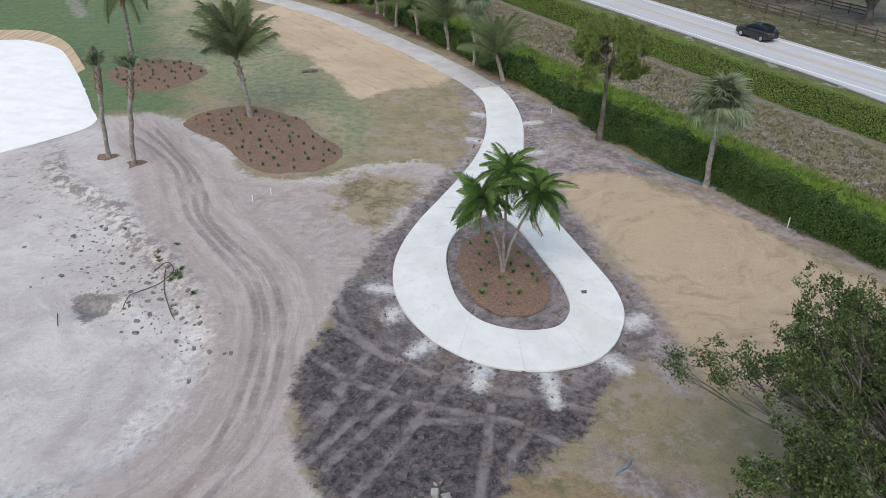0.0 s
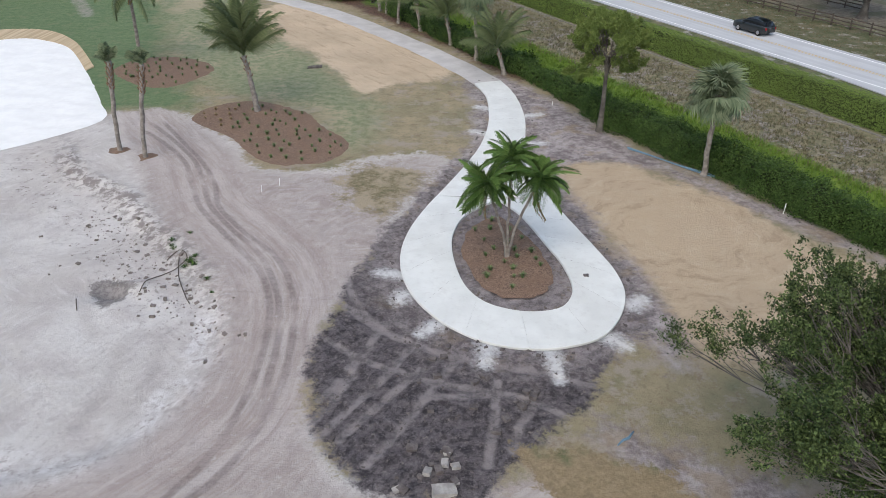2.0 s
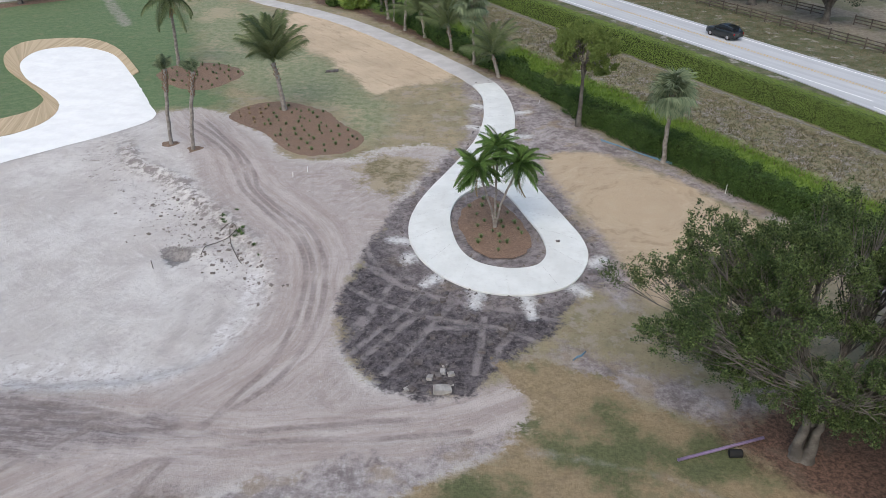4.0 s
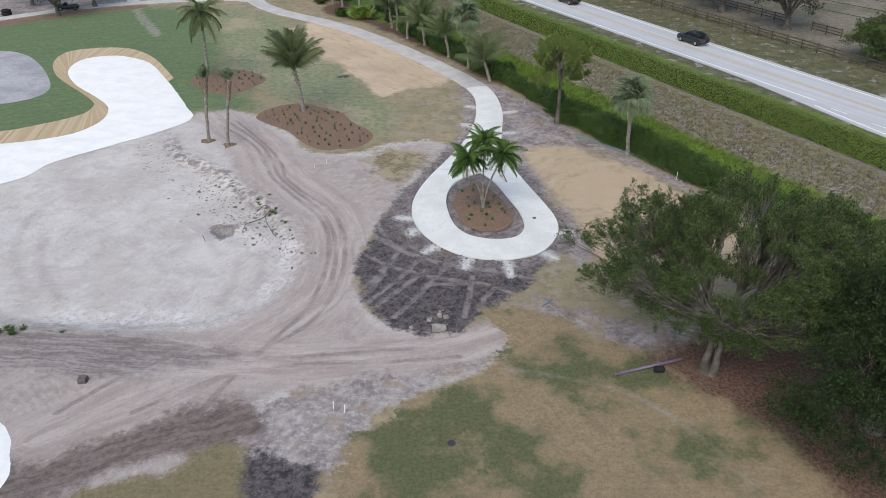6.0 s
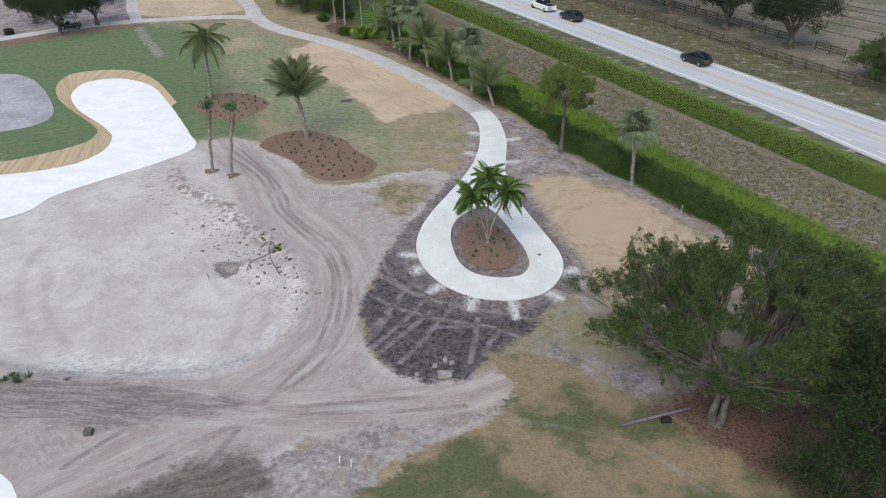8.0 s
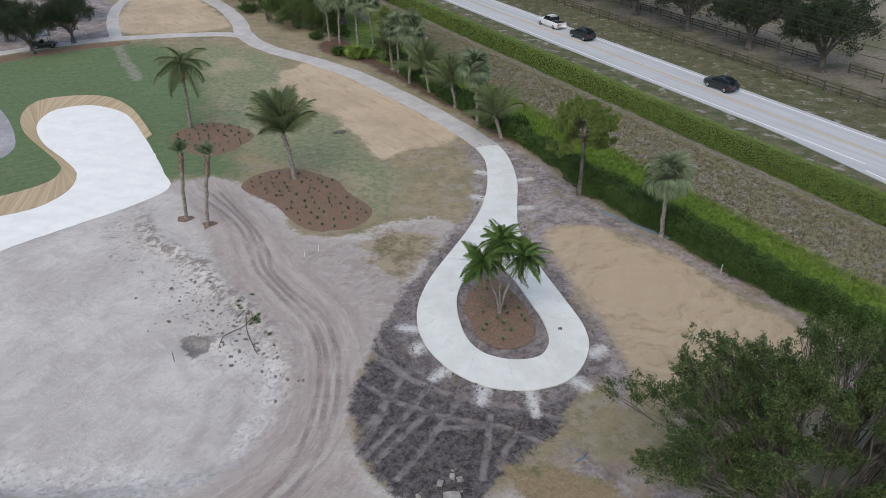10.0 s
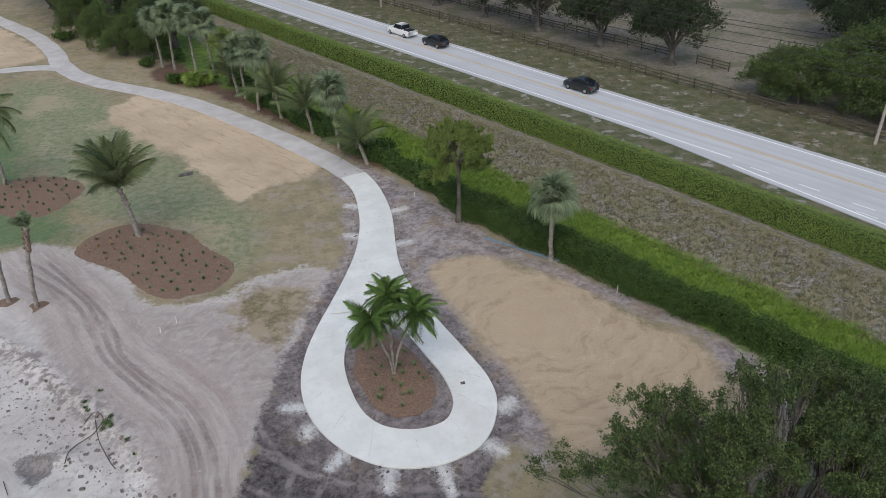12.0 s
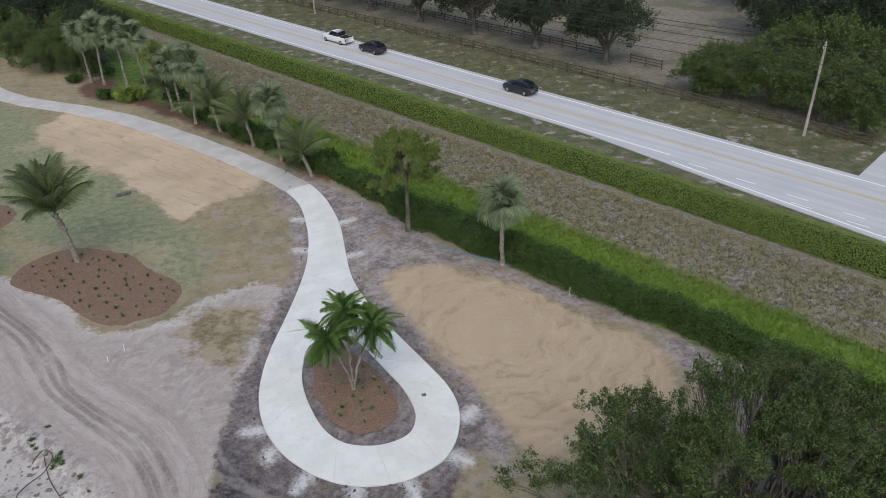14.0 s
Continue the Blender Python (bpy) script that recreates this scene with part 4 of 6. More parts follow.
def slab_piece(name, left, right, z, mat, parent, thick=0.14, gap=0.004):
    """One slab between two edges (lists of points, same length)."""
    L, R = np.array(left), np.array(right)
    n = len(L)
    L2, R2 = L.copy(), R.copy()
    for E_ in (L2, R2):
        t0, t1 = E_[1] - E_[0], E_[-1] - E_[-2]
        E_[0] += t0 / np.linalg.norm(t0) * gap
        E_[-1] -= t1 / np.linalg.norm(t1) * gap
    c = 0.02
    w = (R2 - L2) / np.linalg.norm(R2 - L2, axis=1)[:, None]
    rows = [(L2, z - thick), (L2, z - c), (L2 + w * c, z), (L2 + w * 0.5 * np.linalg.norm(R2 - L2, axis=1)[:, None], z + 0.012), (R2 - w * c, z), (R2, z - c), (R2, z - thick)]
    V = np.vstack([np.hstack([p, np.full((n, 1), h)]) for p, h in rows])
    Q = []
    for k in range(len(rows) - 1):
        for i in range(n - 1):
            Q.append((k * n + i, k * n + i + 1, (k + 1) * n + i + 1, (k + 1) * n + i))
    for i in (0, n - 1):
        a = [k * n + i for k in range(7)]
        f = [(a[0], a[1], a[5], a[6]), (a[1], a[2], a[4], a[5])]
        Q += f if i else [q[::-1] for q in f]
    return part(name, quad_mesh(name, V, Q, mat, False), parent)


def resample(pts, n):
    p = np.array(pts)
    s = np.concatenate([[0], np.cumsum(np.linalg.norm(np.diff(p, axis=0), axis=1))])
    q = np.linspace(0, s[-1], n)
    return np.stack([np.interp(q, s, p[:, 0]), np.interp(q, s, p[:, 1])], 1)


loop_path = thing("cart_path_loop", 0, 0, 0, "new pale concrete cart path with a teardrop turnaround", "path", kind="structure")
oc = catmull(OUTER, 0.12)
iL = int(np.argmin(np.hypot(oc[:, 0] + 2.9, oc[:, 1] - 16.3)))
iR = int(np.argmin(np.hypot(oc[:, 0] - 4.6, oc[:, 1] - 16.2)))
N1 = 81
stemL, stemR = resample(oc[:iL + 1], N1), resample(oc[iR:][::-1], N1)
apex = np.array([1.2, 15.8])
for a in range(0, N1 - 1, 8):
    slab_piece("slab", stemL[a:a + 9], stemR[a:a + 9], 0.06, MAT_CONC, loop_path)
# wedge slabs next to the fork
N2 = 145
ringO, ringI = resample(oc[iL:iR + 1], N2), resample(np.vstack([catmull(INNER + INNER[:1], 0.12)]), N2)
for a in range(0, N2 - 1, 12):
    slab_piece("slab", ringO[a:a + 13], ringI[a:a + 13], 0.06, MAT_CONC, loop_path)


def ribbon(name, line, width, z, mat, label, category, piece=None, every=8):
    c = resample(catmull(line, 0.4), int(sum(math.dist(p, q) for p, q in zip(line[:-1], line[1:])) / 0.75) // every * every + 1)
    t = np.gradient(c, axis=0)
    t /= np.linalg.norm(t, axis=1)[:, None]
    nrm = np.stack([-t[:, 1], t[:, 0]], 1)
    r = np.random.default_rng(7)
    wl = width / 2 + 0.05 * np.sin(np.arange(len(c)) * 0.9 + 1)
    wr = width / 2 + 0.05 * np.sin(np.arange(len(c)) * 0.7 + 3)
    A, B = c + nrm * wl[:, None], c - nrm * wr[:, None]
    ob = thing(name, 0, 0, 0, label, category, kind="structure")
    for a in range(0, len(c) - 1, every):
        slab_piece(piece, A[a:a + every + 1], B[a:a + every + 1], z, mat, ob)
    return ob


ribbon("cart_path_old", OLD_PATH, 2.75, 0.05, MAT_OLD, "weathered grey cart path curving over the turf", "path", "slab")
ribbon("cart_path_branch", BRANCH, 2.4, 0.046, MAT_OLD, "weathered grey cart path branching off", "path", "slab")
ribbon("cart_path_fork", FORK, 2.0, 0.042, MAT_OLD, "narrow pale sandy cart path", "path", "slab")


def asphalt():
    m = Nodes("asphalt", 0.8)
    v = m.math('ADD', m.math('MULTIPLY', m.sep(0), NX), m.math('ADD', m.math('MULTIPLY', m.sep(1), NY), -P0X * NX - P0Y * NY))
    u = m.math('ADD', m.math('MULTIPLY', m.sep(0), DX), m.math('MULTIPLY', m.sep(1), DY))
    st = m.noise(1.0, 4, m.vec(m.math('MULTIPLY', v, 1.3), m.math('MULTIPLY', u, 0.03), 0.0))
    c = m.mix(m.step(st, 0.3, 0.7), (0.45, 0.46, 0.475), (0.54, 0.55, 0.56))
    c = m.mix(m.step(m.noise(0.25, 5), 0.45, 0.7, 0.0, 0.35), c, (0.42, 0.425, 0.44))
    g = m.noise(30, 3)
    c = m.mix(m.step(g, 0.5, 0.8, 0.0, 0.3), c, (0.27, 0.27, 0.28))
    return m.done(c, g, 0.3, 0.01)


MAT_ASPHALT = asphalt()
MAT_WHITE = flat_mat("road_paint_white", (0.86, 0.86, 0.85), 0.7)
MAT_YELLOW = flat_mat("road_paint_yellow", (0.62, 0.42, 0.13), 0.7)


def near_v(u):
    """Near edge line of the highway: a turn lane opens along it."""
    return -min(1.0, max(0.0, (u + 12) / 14.0)) * (1.5 + 0.10 * max(0.0, min(u, 40.0) - 1))


def strip(name, u0, u1, va, vb, z, mat, parent=None, n=None, thick=0.03):
    n = n or max(2, int((u1 - u0) / 4))
    us = np.linspace(u0, u1, n)
    fa = va if callable(va) else (lambda q: va)
    fb = vb if callable(vb) else (lambda q: vb)
    L = np.array([road_xy(q, fa(q)) for q in us])
    R = np.array([road_xy(q, fb(q)) for q in us])
    rows = [(L, z - thick), (L, z), (R, z), (R, z - thick)]
    V = np.vstack([np.hstack([p, np.full((n, 1), h)]) for p, h in rows])
    Q = [(k * n + i, (k + 1) * n + i, (k + 1) * n + i + 1, k * n + i + 1) for k in range(3) for i in range(n - 1)]
    return part(name, quad_mesh(name, V, Q, mat, False), parent)


highway = thing("road", 0, 0, 0, "grey asphalt two-lane highway with painted lines", "road", kind="structure")
strip("carriageway", -420, 260, lambda q: near_v(q) - 0.7, 7.6, 0.09, MAT_ASPHALT, highway, 180, 0.2)
strip("edge_line", -420, 0, -0.09, 0.09, 0.096, MAT_WHITE, highway, 120, 0.004)
strip("edge_line", 1, 260, lambda q: near_v(q) - 0.1, lambda q: near_v(q) + 0.1, 0.096, MAT_WHITE, highway, 90, 0.004)
strip("edge_line", -420, 260, 6.71, 6.89, 0.096, MAT_WHITE, highway, 150, 0.004)
strip("centre_line", -420, 260, 3.12, 3.24, 0.096, MAT_YELLOW, highway, 150, 0.004)
strip("centre_line", -420, 260, 3.44, 3.56, 0.096, MAT_YELLOW, highway, 150, 0.004)
for k in range(12):
    strip("lane_dash", 2.6 + k * 5.2, 4.6 + k * 5.2, -0.75 - k * 0.2, -0.62 - k * 0.2, 0.096, MAT_WHITE, highway, 2, 0.004)
    if k > 1:
        strip("lane_dash", 3.4 + k * 5.2, 5.4 + k * 5.2, -2.0 - k * 0.25, -1.88 - k * 0.25, 0.096, MAT_WHITE, highway, 2, 0.004)
drive = tagged(strip("driveway", 16.6, 27, 7.55, 34, 0.085, MAT_ASPHALT, None, 8, 0.2), "short grey asphalt driveway to a gate", "driveway", kind="structure")
MAT_KERB = two_tone("dirty_kerb", (0.27, 0.255, 0.23), (0.19, 0.175, 0.15), 1.5, 9)
kerb = tagged(strip("kerb", -300, 150, -11.1, -10.92, 0.07, MAT_KERB, None, 120, 0.3), "low weathered concrete edging along the hedge", "kerb", kind="structure")

# ---- bunker and green ----
MAT_WSAND = two_tone("white_sand", (0.85, 0.85, 0.83), (0.80, 0.80, 0.785), 0.5, 2.0, 0.95, 0.2, 0.04, worn=0.04)
MAT_TURFGREY = two_tone("covered_green", (0.34, 0.335, 0.35), (0.46, 0.455, 0.47), 0.25, 2.5, 0.95, 0.2, 0.02)
m_ = Nodes("red_mulch", 0.95)
chips = m_.noise(9.0, 9, rough=0.82)
mul = m_.mix(m_.step(chips, 0.38, 0.62), (0.29, 0.198, 0.142), (0.115, 0.076, 0.056))
mul = m_.mix(m_.step(m_.noise(1.2, 5), 0.4, 0.65, 0.0, 0.45), mul, (0.20, 0.125, 0.085))
MAT_MULCH = m_.done(mul, chips, 0.9, 0.06)
m_ = Nodes("straw_boards", 0.9)
MAT_BOARD = m_.done(m_.mix(m_.isl, (0.42, 0.325, 0.205), (0.57, 0.455, 0.305)), m_.noise(12, 3), 0.4, 0.02)
sheet("bunker_sand", BUNKER, MAT_WSAND, 0.0, 0.07, 0.8, "bright white smooth bunker sand", "bunker", kind="structure", cell=0.4, noise_amp=0.06, rag=0.03)
sheet("bunker_sand", BUNKER_SW, MAT_WSAND, 0.02, 0.05, 0.7, "bright white bunker sand beside the haul road", "bunker", kind="structure", cell=0.5, noise_amp=0.03, rag=0.03)
sheet("putting_green", PUTTING, MAT_TURFGREY, 0.0, 0.07, 1.5, "grey unsown putting green with a pale rim", "green", kind="structure", cell=0.5, noise_amp=0.02)
lining = thing("bunker_lining", 0, 0, 0, "straw-coloured boards lining the bunker face", "edging", kind="structure")
bi, bo = catmull(BOARD_IN, 0.1), catmull(BOARD_OUT, 0.1)
NB = 260
bi, bo = resample(bi, NB + 1), resample(bo, NB + 1)
bag = Bag()
r = np.random.default_rng(3)
for k in range(NB):
    a, b, c, d = bi[k], bi[k + 1], bo[k + 1], bo[k]
    zi, zo = 0.03 + r.normal() * 0.006, 0.17 + r.normal() * 0.012
    g = (b - a) * 0.04
    h_ = (c - d) * 0.04
    top = [(*(a + g), zi), (*(b - g), zi), (*(c - h_), zo), (*(d + h_), zo)]
    bag.add(np.array(top + [(x_, y_, z_ - 0.5) for x_, y_, z_ in top]), [(0, 1, 2, 3), (0, 4, 5, 1), (1, 5, 6, 2), (2, 6, 7, 3), (3, 7, 4, 0)])
part("board", bag.mesh("board", MAT_BOARD, False), lining)["kind"] = "stuff"


def ring_at(x, y, r_):
    return [(x + r_ * math.cos(a) * (1 + 0.2 * math.sin(3 * a)), y + r_ * math.sin(a)) for a in np.linspace(0, 5.7, 10)]


for nm, ol, lb in (("mulch_bed", ring_at(-26.6, 23.0, 0.85), "small dark mulch ring at a palm's foot"), ("mulch_bed", ring_at(-24.3, 21.9, 0.9), "small dark mulch ring at a palm's foot"), ("mulch_bed", BED_COCO, "red-brown mulch bed set with small tufts round a palm"), ("mulch_bed", BED_TALL, "red-brown mulch bed at the foot of a tall palm"), ("mulch_bed", BED_ISLAND, "red-brown mulch bed inside the path loop"), ("mulch_bed", BED_PATH, "dark red-brown mulch strip beside the far path")):
    sheet(nm, ol, MAT_MULCH, 0.0, 0.07, 0.5, lb, "planting bed", kind="structure", cell=0.3, noise_amp=0.025, rag=0.07)

# ---- plant materials ----
MAT_OAKLEAF = leaf_mat("oak_leaf", (0.011, 0.022, 0.008), (0.145, 0.195, 0.07), (0.025, 0.045, 0.017))
MAT_OAKFAR = leaf_mat("far_oak_leaf", (0.018, 0.03, 0.015), (0.065, 0.085, 0.043), (0.032, 0.046, 0.024))
MAT_OAKDARK = leaf_mat("oak_leaf_dark", (0.012, 0.022, 0.009), (0.048, 0.074, 0.026), (0.021, 0.036, 0.014))
MAT_THICKET = leaf_mat("thicket_leaf", (0.05, 0.082, 0.026), (0.13, 0.175, 0.06), (0.08, 0.105, 0.04))
MAT_HEDGE = leaf_mat("hedge_leaf", (0.125, 0.195, 0.042), (0.23, 0.305, 0.078), (0.17, 0.24, 0.055))
MAT_WILD = leaf_mat("wild_hedge_leaf", (0.016, 0.036, 0.010), (0.098, 0.158, 0.04), (0.032, 0.066, 0.017))
MAT_PALM = leaf_mat("palm_leaflet", (0.055, 0.12, 0.03), (0.17, 0.26, 0.08), (0.09, 0.165, 0.046), 0.35)
MAT_COCO = leaf_mat("coconut_leaflet", (0.08, 0.115, 0.05), (0.21, 0.245, 0.125), (0.13, 0.165, 0.075), 0.45)
MAT_FAN = leaf_mat("fan_leaflet", (0.10, 0.14, 0.08), (0.23, 0.27, 0.165), (0.15, 0.19, 0.105), 0.5)
MAT_DEAD = leaf_mat("dead_frond", (0.22, 0.16, 0.08), (0.34, 0.25, 0.13), (0.28, 0.2, 0.1))
MAT_NEEDLE = leaf_mat("pine_needle", (0.09, 0.135, 0.03), (0.21, 0.26, 0.08), (0.13, 0.18, 0.05))
MAT_HEDGE_SHADE = flat_mat("hedge_inner_shade", (0.022, 0.03, 0.012), 0.95)
MAT_BARK = two_tone("grey_bark", (0.16, 0.146, 0.13), (0.078, 0.069, 0.06), 1.5, 12, 0.95, 0.9, 0.04)
MAT_PALMBARK = two_tone("palm_bark", (0.33, 0.30, 0.27), (0.19, 0.165, 0.145), 3.0, 18, 0.95, 0.8, 0.03)
MAT_BOOT = two_tone("palm_boots", (0.26, 0.17, 0.11), (0.15, 0.09, 0.06), 4.0, 15, 0.95, 0.9, 0.04)
MAT_SHAFT = flat_mat("green_crownshaft", (0.16, 0.21, 0.09), 0.5)
MAT_TUFT = leaf_mat("bed_tuft_leaf", (0.10, 0.155, 0.06), (0.21, 0.26, 0.12), (0.15, 0.19, 0.085))


# ---- palms ----
def pinnate(length, droop, leaflets, leaf_len, mat, seed, keel=0.5, name="frond", wide=0.04, hang=0.28):
    """A feather frond along +x from the origin: rachis, arched, with leaflets on both sides."""
    r = np.random.default_rng(seed)
    bag = Bag()
    s = np.linspace(0, 1, 12)
    ax = np.stack([length * (s - 0.10 * s ** 2), 0.04 * np.sin(3 * s), length * (0.16 * s - droop * s ** 2)], 1)
    bag.tube(ax, 0.032 * (1 - 0.85 * s) + 0.004, 4)
    ts = np.linspace(0.12, 0.99, leaflets)
    for t in ts:
        p = np.array([np.interp(t, s, ax[:, k]) for k in range(3)])
        ln = leaf_len * (0.45 + 0.75 * math.sin(math.pi * min(1, t * 0.9 + 0.1))) * (0.85 + 0.3 * r.random())
        for sd in (-1, 1):
            dirv = np.array([0.55 + 0.5 * t, sd * 0.9, keel * (0.5 - t) + r.normal() * 0.10])
            dirv /= np.linalg.norm(dirv)
            w = np.array([0.55, -0.3 * sd, 0.35]) * wide * (1 + 0.4 * r.random())
            q = p + dirv * ln * 0.55
            e = p + dirv * ln + np.array([0, 0, -hang * ln * (0.6 + r.random())])
            bag.add(np.array([p - w, p + w, q + w * 1.25, q - w * 1.25, e + w * 0.2, e - w * 0.2]), [(0, 1, 2, 3), (3, 2, 4, 5)])
    return bag.mesh(name, mat)


def fan(radius, stalk, segs, mat, seed, name="fan_frond"):
    """A costapalmate fan leaf on a stalk along +x."""
    r = np.random.default_rng(seed)
    bag = Bag()
    s = np.linspace(0, 1, 6)
    ax = np.stack([stalk * s, 0 * s, stalk * (0.25 * s - 0.22 * s ** 2)], 1)
    bag.tube(ax, 0.022 - 0.01 * s, 4)
    hub = ax[-1]
    for k in range(segs):
        a = (k / (segs - 1) - 0.5) * 4.6
        ln = radius * (0.75 + 0.3 * math.cos(a * 0.5)) * (0.9 + 0.2 * r.random())
        d = np.array([math.cos(a), math.sin(a), 0.10 - 0.22 * abs(math.sin(a))])
        w = np.array([-math.sin(a), math.cos(a), 0.25]) * 0.055
        q = hub + d * ln * 0.6
        e = hub + d * ln + np.array([0, 0, -0.42 * ln * (0.6 + 0.8 * r.random())])
        bag.add(np.array([hub - w * 0.3, hub + w * 0.3, q + w, q - w, e + w * 0.25, e - w * 0.25]), [(0, 1, 2, 3), (3, 2, 4, 5)])
    return bag.mesh(name, mat)


FROND_COCO = [pinnate(4.7 + 0.3 * k, 0.26 + 0.08 * k, 78, 0.78, MAT_COCO, k, 0.2, wide=0.022, hang=0.75) for k in range(3)]
FROND_PALM = [pinnate(1.45 + 0.12 * k, 0.66 + 0.16 * k, 58, 0.45, MAT_PALM, 10 + k, 0.3, wide=0.028, hang=0.5) for k in range(3)]
FROND_QUEEN = [pinnate(3.0 + 0.2 * k, 0.5 + 0.14 * k, 66, 0.62, MAT_COCO, 20 + k, 0.1, wide=0.026, hang=0.8) for k in range(3)]
FROND_STUB = [pinnate(1.0 + 0.15 * k, 0.05, 24, 0.42, MAT_FAN, 30 + k, 0.5) for k in range(2)]
FAN = [fan(0.95 + 0.08 * k, 0.95 + 0.12 * k, 30, MAT_FAN, 40 + k) for k in range(3)]
FAN_GREEN = [fan(0.7 + 0.08 * k, 0.6 + 0.12 * k, 22, MAT_HEDGE, 45 + k) for k in range(2)]
FROND_DEAD = [pinnate(2.0, 0.7, 24, 0.4, MAT_DEAD, 50)]
FAN_DEAD = [fan(0.8, 0.8, 20, MAT_DEAD, 55)]


def palm(name, x, y, head, fronds, count, label, rad=0.16, top=0.10, boots=0.0, up=(10, 70), down=-25, dead=(), ndead=0, seed=0, scale=1.0, shaft=False, group="", bulge=1.5, boot_start=0.6):
    """head: where the crown sits, in metres from the base."""
    r = np.random.default_rng(seed + 100)
    ob = thing(name, x, y, gz(x, y), label, "palm tree", group)
    hx, hy, hz = head
    s = np.linspace(0, 1, 14)
    pts = np.stack([hx * s ** 1.4, hy * s ** 1.4, -0.15 + (hz + 0.15) * s], 1)
    pts[1:-1, :2] += r.normal(size=(12, 2)) * 0.025
    rr = (rad + (top - rad) * s) * (1 + (bulge - 1) * np.exp(-s * hz / 0.35)) * (1 + 0.05 * np.sin(np.arange(14) * 2.1))
    part("trunk", Bag().tube(pts, rr, 10).mesh("trunk", MAT_PALMBARK), ob)
    if boots:
        bag = Bag()
        for k in range(int(boots)):
            t = boot_start + (0.99 - boot_start) * (k + 0.5) / boots
            c = np.array([np.interp(t, s, pts[:, j]) for j in range(3)])
            a = k * 2.4
            d = np.array([math.cos(a), math.sin(a), 0])
            q = np.interp(t, s, rr)
            bag.tube([c + d * q * 0.6 - np.array([0, 0, 0.12]), c + d * (q + 0.05), c + d * (q + 0.13) + np.array([0, 0, 0.16])], [0.06, 0.055, 0.03], 4)
        part("leaf_base", bag.mesh("leaf_base", MAT_BOOT), ob, "brown cut leaf bases")
    if shaft:
        part("crownshaft", Bag().tube([(hx, hy, hz - 0.55), (hx, hy, hz - 0.2), (hx, hy, hz + 0.12)], [top * 1.15, top * 1.1, 0.04], 8).mesh("crownshaft", MAT_SHAFT), ob, "smooth green crownshaft")
    for k in range(count + ndead):
        isdead = k >= count
        az = k * 137.5 + r.normal() * 12
        f = (k + 0.5) / count
        el = -55 - 20 * r.random() if isdead else up[1] + (down - up[1]) * f ** 1.1 + r.normal() * 6
        me = (dead if isdead else fronds)[int(r.integers(0, len(dead if isdead else fronds)))]
        o = part("frond", me, ob)
        o.matrix_basis = Matrix.Translation((hx, hy, hz)) @ pose(0, 0, 0, r.normal() * 14, -el, az) @ Matrix.Scale(scale * (0.88 + 0.2 * r.random()), 4)
    return ob


for hx, hy, hz, sd, cnt in ((-1.3, -0.5, 4.7, 1, 22), (0.0, 0.6, 5.8, 2, 22), (1.5, -0.4, 5.1, 3, 22)):
    palm("christmas_palm", 1.3, 8.65, (hx, hy, hz), FROND_PALM, cnt, "slender palm with arching green fronds, one of three sharing a root", 0.085, 0.07, seed=sd, shaft=True, group="island palms", up=(0, 78), down=-22, dead=FROND_DEAD, ndead=1, boots=0)
palm("coconut_palm", -18.35, 31.6, (-0.6, 0.1, 4.7), FROND_COCO, 30, "coconut palm with upright feathery fronds on a patchy ringed trunk", 0.24, 0.17, boots=14, boot_start=0.66, up=(0, 90), down=36, seed=4, bulge=1.3)
palm("queen_palm", -33.3, 45.6, (0.9, -1.4, 8.0), FROND_QUEEN, 19, "tall queen palm with drooping fronds and a leaning grey trunk", 0.19, 0.13, seed=5, shaft=True, up=(0, 62), down=-32, dead=FROND_DEAD, ndead=3)
for x, y, hx, hy, hz, sd in ((-26.6, 23.0, 0.9, -0.5, 6.9, 6), (-24.3, 21.9, 1.25, -0.4, 7.0, 7)):
    palm("cabbage_palm", x, y, (hx, hy, hz), FROND_STUB, 13, "newly planted cabbage palm with few stubby fronds, brown boots", 0.15, 0.16, boots=34, boot_start=0.72, up=(35, 90), down=35, seed=sd, scale=1.05, group="trimmed palms", bulge=1.25)
palm("cabbage_palm", 15.75, 20.2, (-0.3, -0.6, 6.1), FAN, 50, "cabbage palm with a round grey-green fan crown above the hedge", 0.19, 0.16, seed=8, up=(0, 86), down=-62, dead=FAN_DEAD, ndead=3, scale=1.05, boots=10, boot_start=0.85)
# row along the path
ROW = [(2.9, 42.4, 'c', 2.5, 9), (0.3, 46.9, 'f', 6.8, 10), (-2.3, 52.5, 'c', 2.8, 11), (-5.8, 58.1, 'c', 3.0, 12), (-8.6, 61.5, 'f', 7.6, 13), (-11.3, 67.5, 'c', 3.0, 14), (-14.8, 76.0, 'f', 7.6, 15), (-17.6, 79.0, 'f', 7.2, 16), (-20.8, 81.2, 'f', 7.4, 17), (-22.6, 82.6, 'f', 6.6, 18), (-10.3, 66.0, 'f', 6.0, 19)]
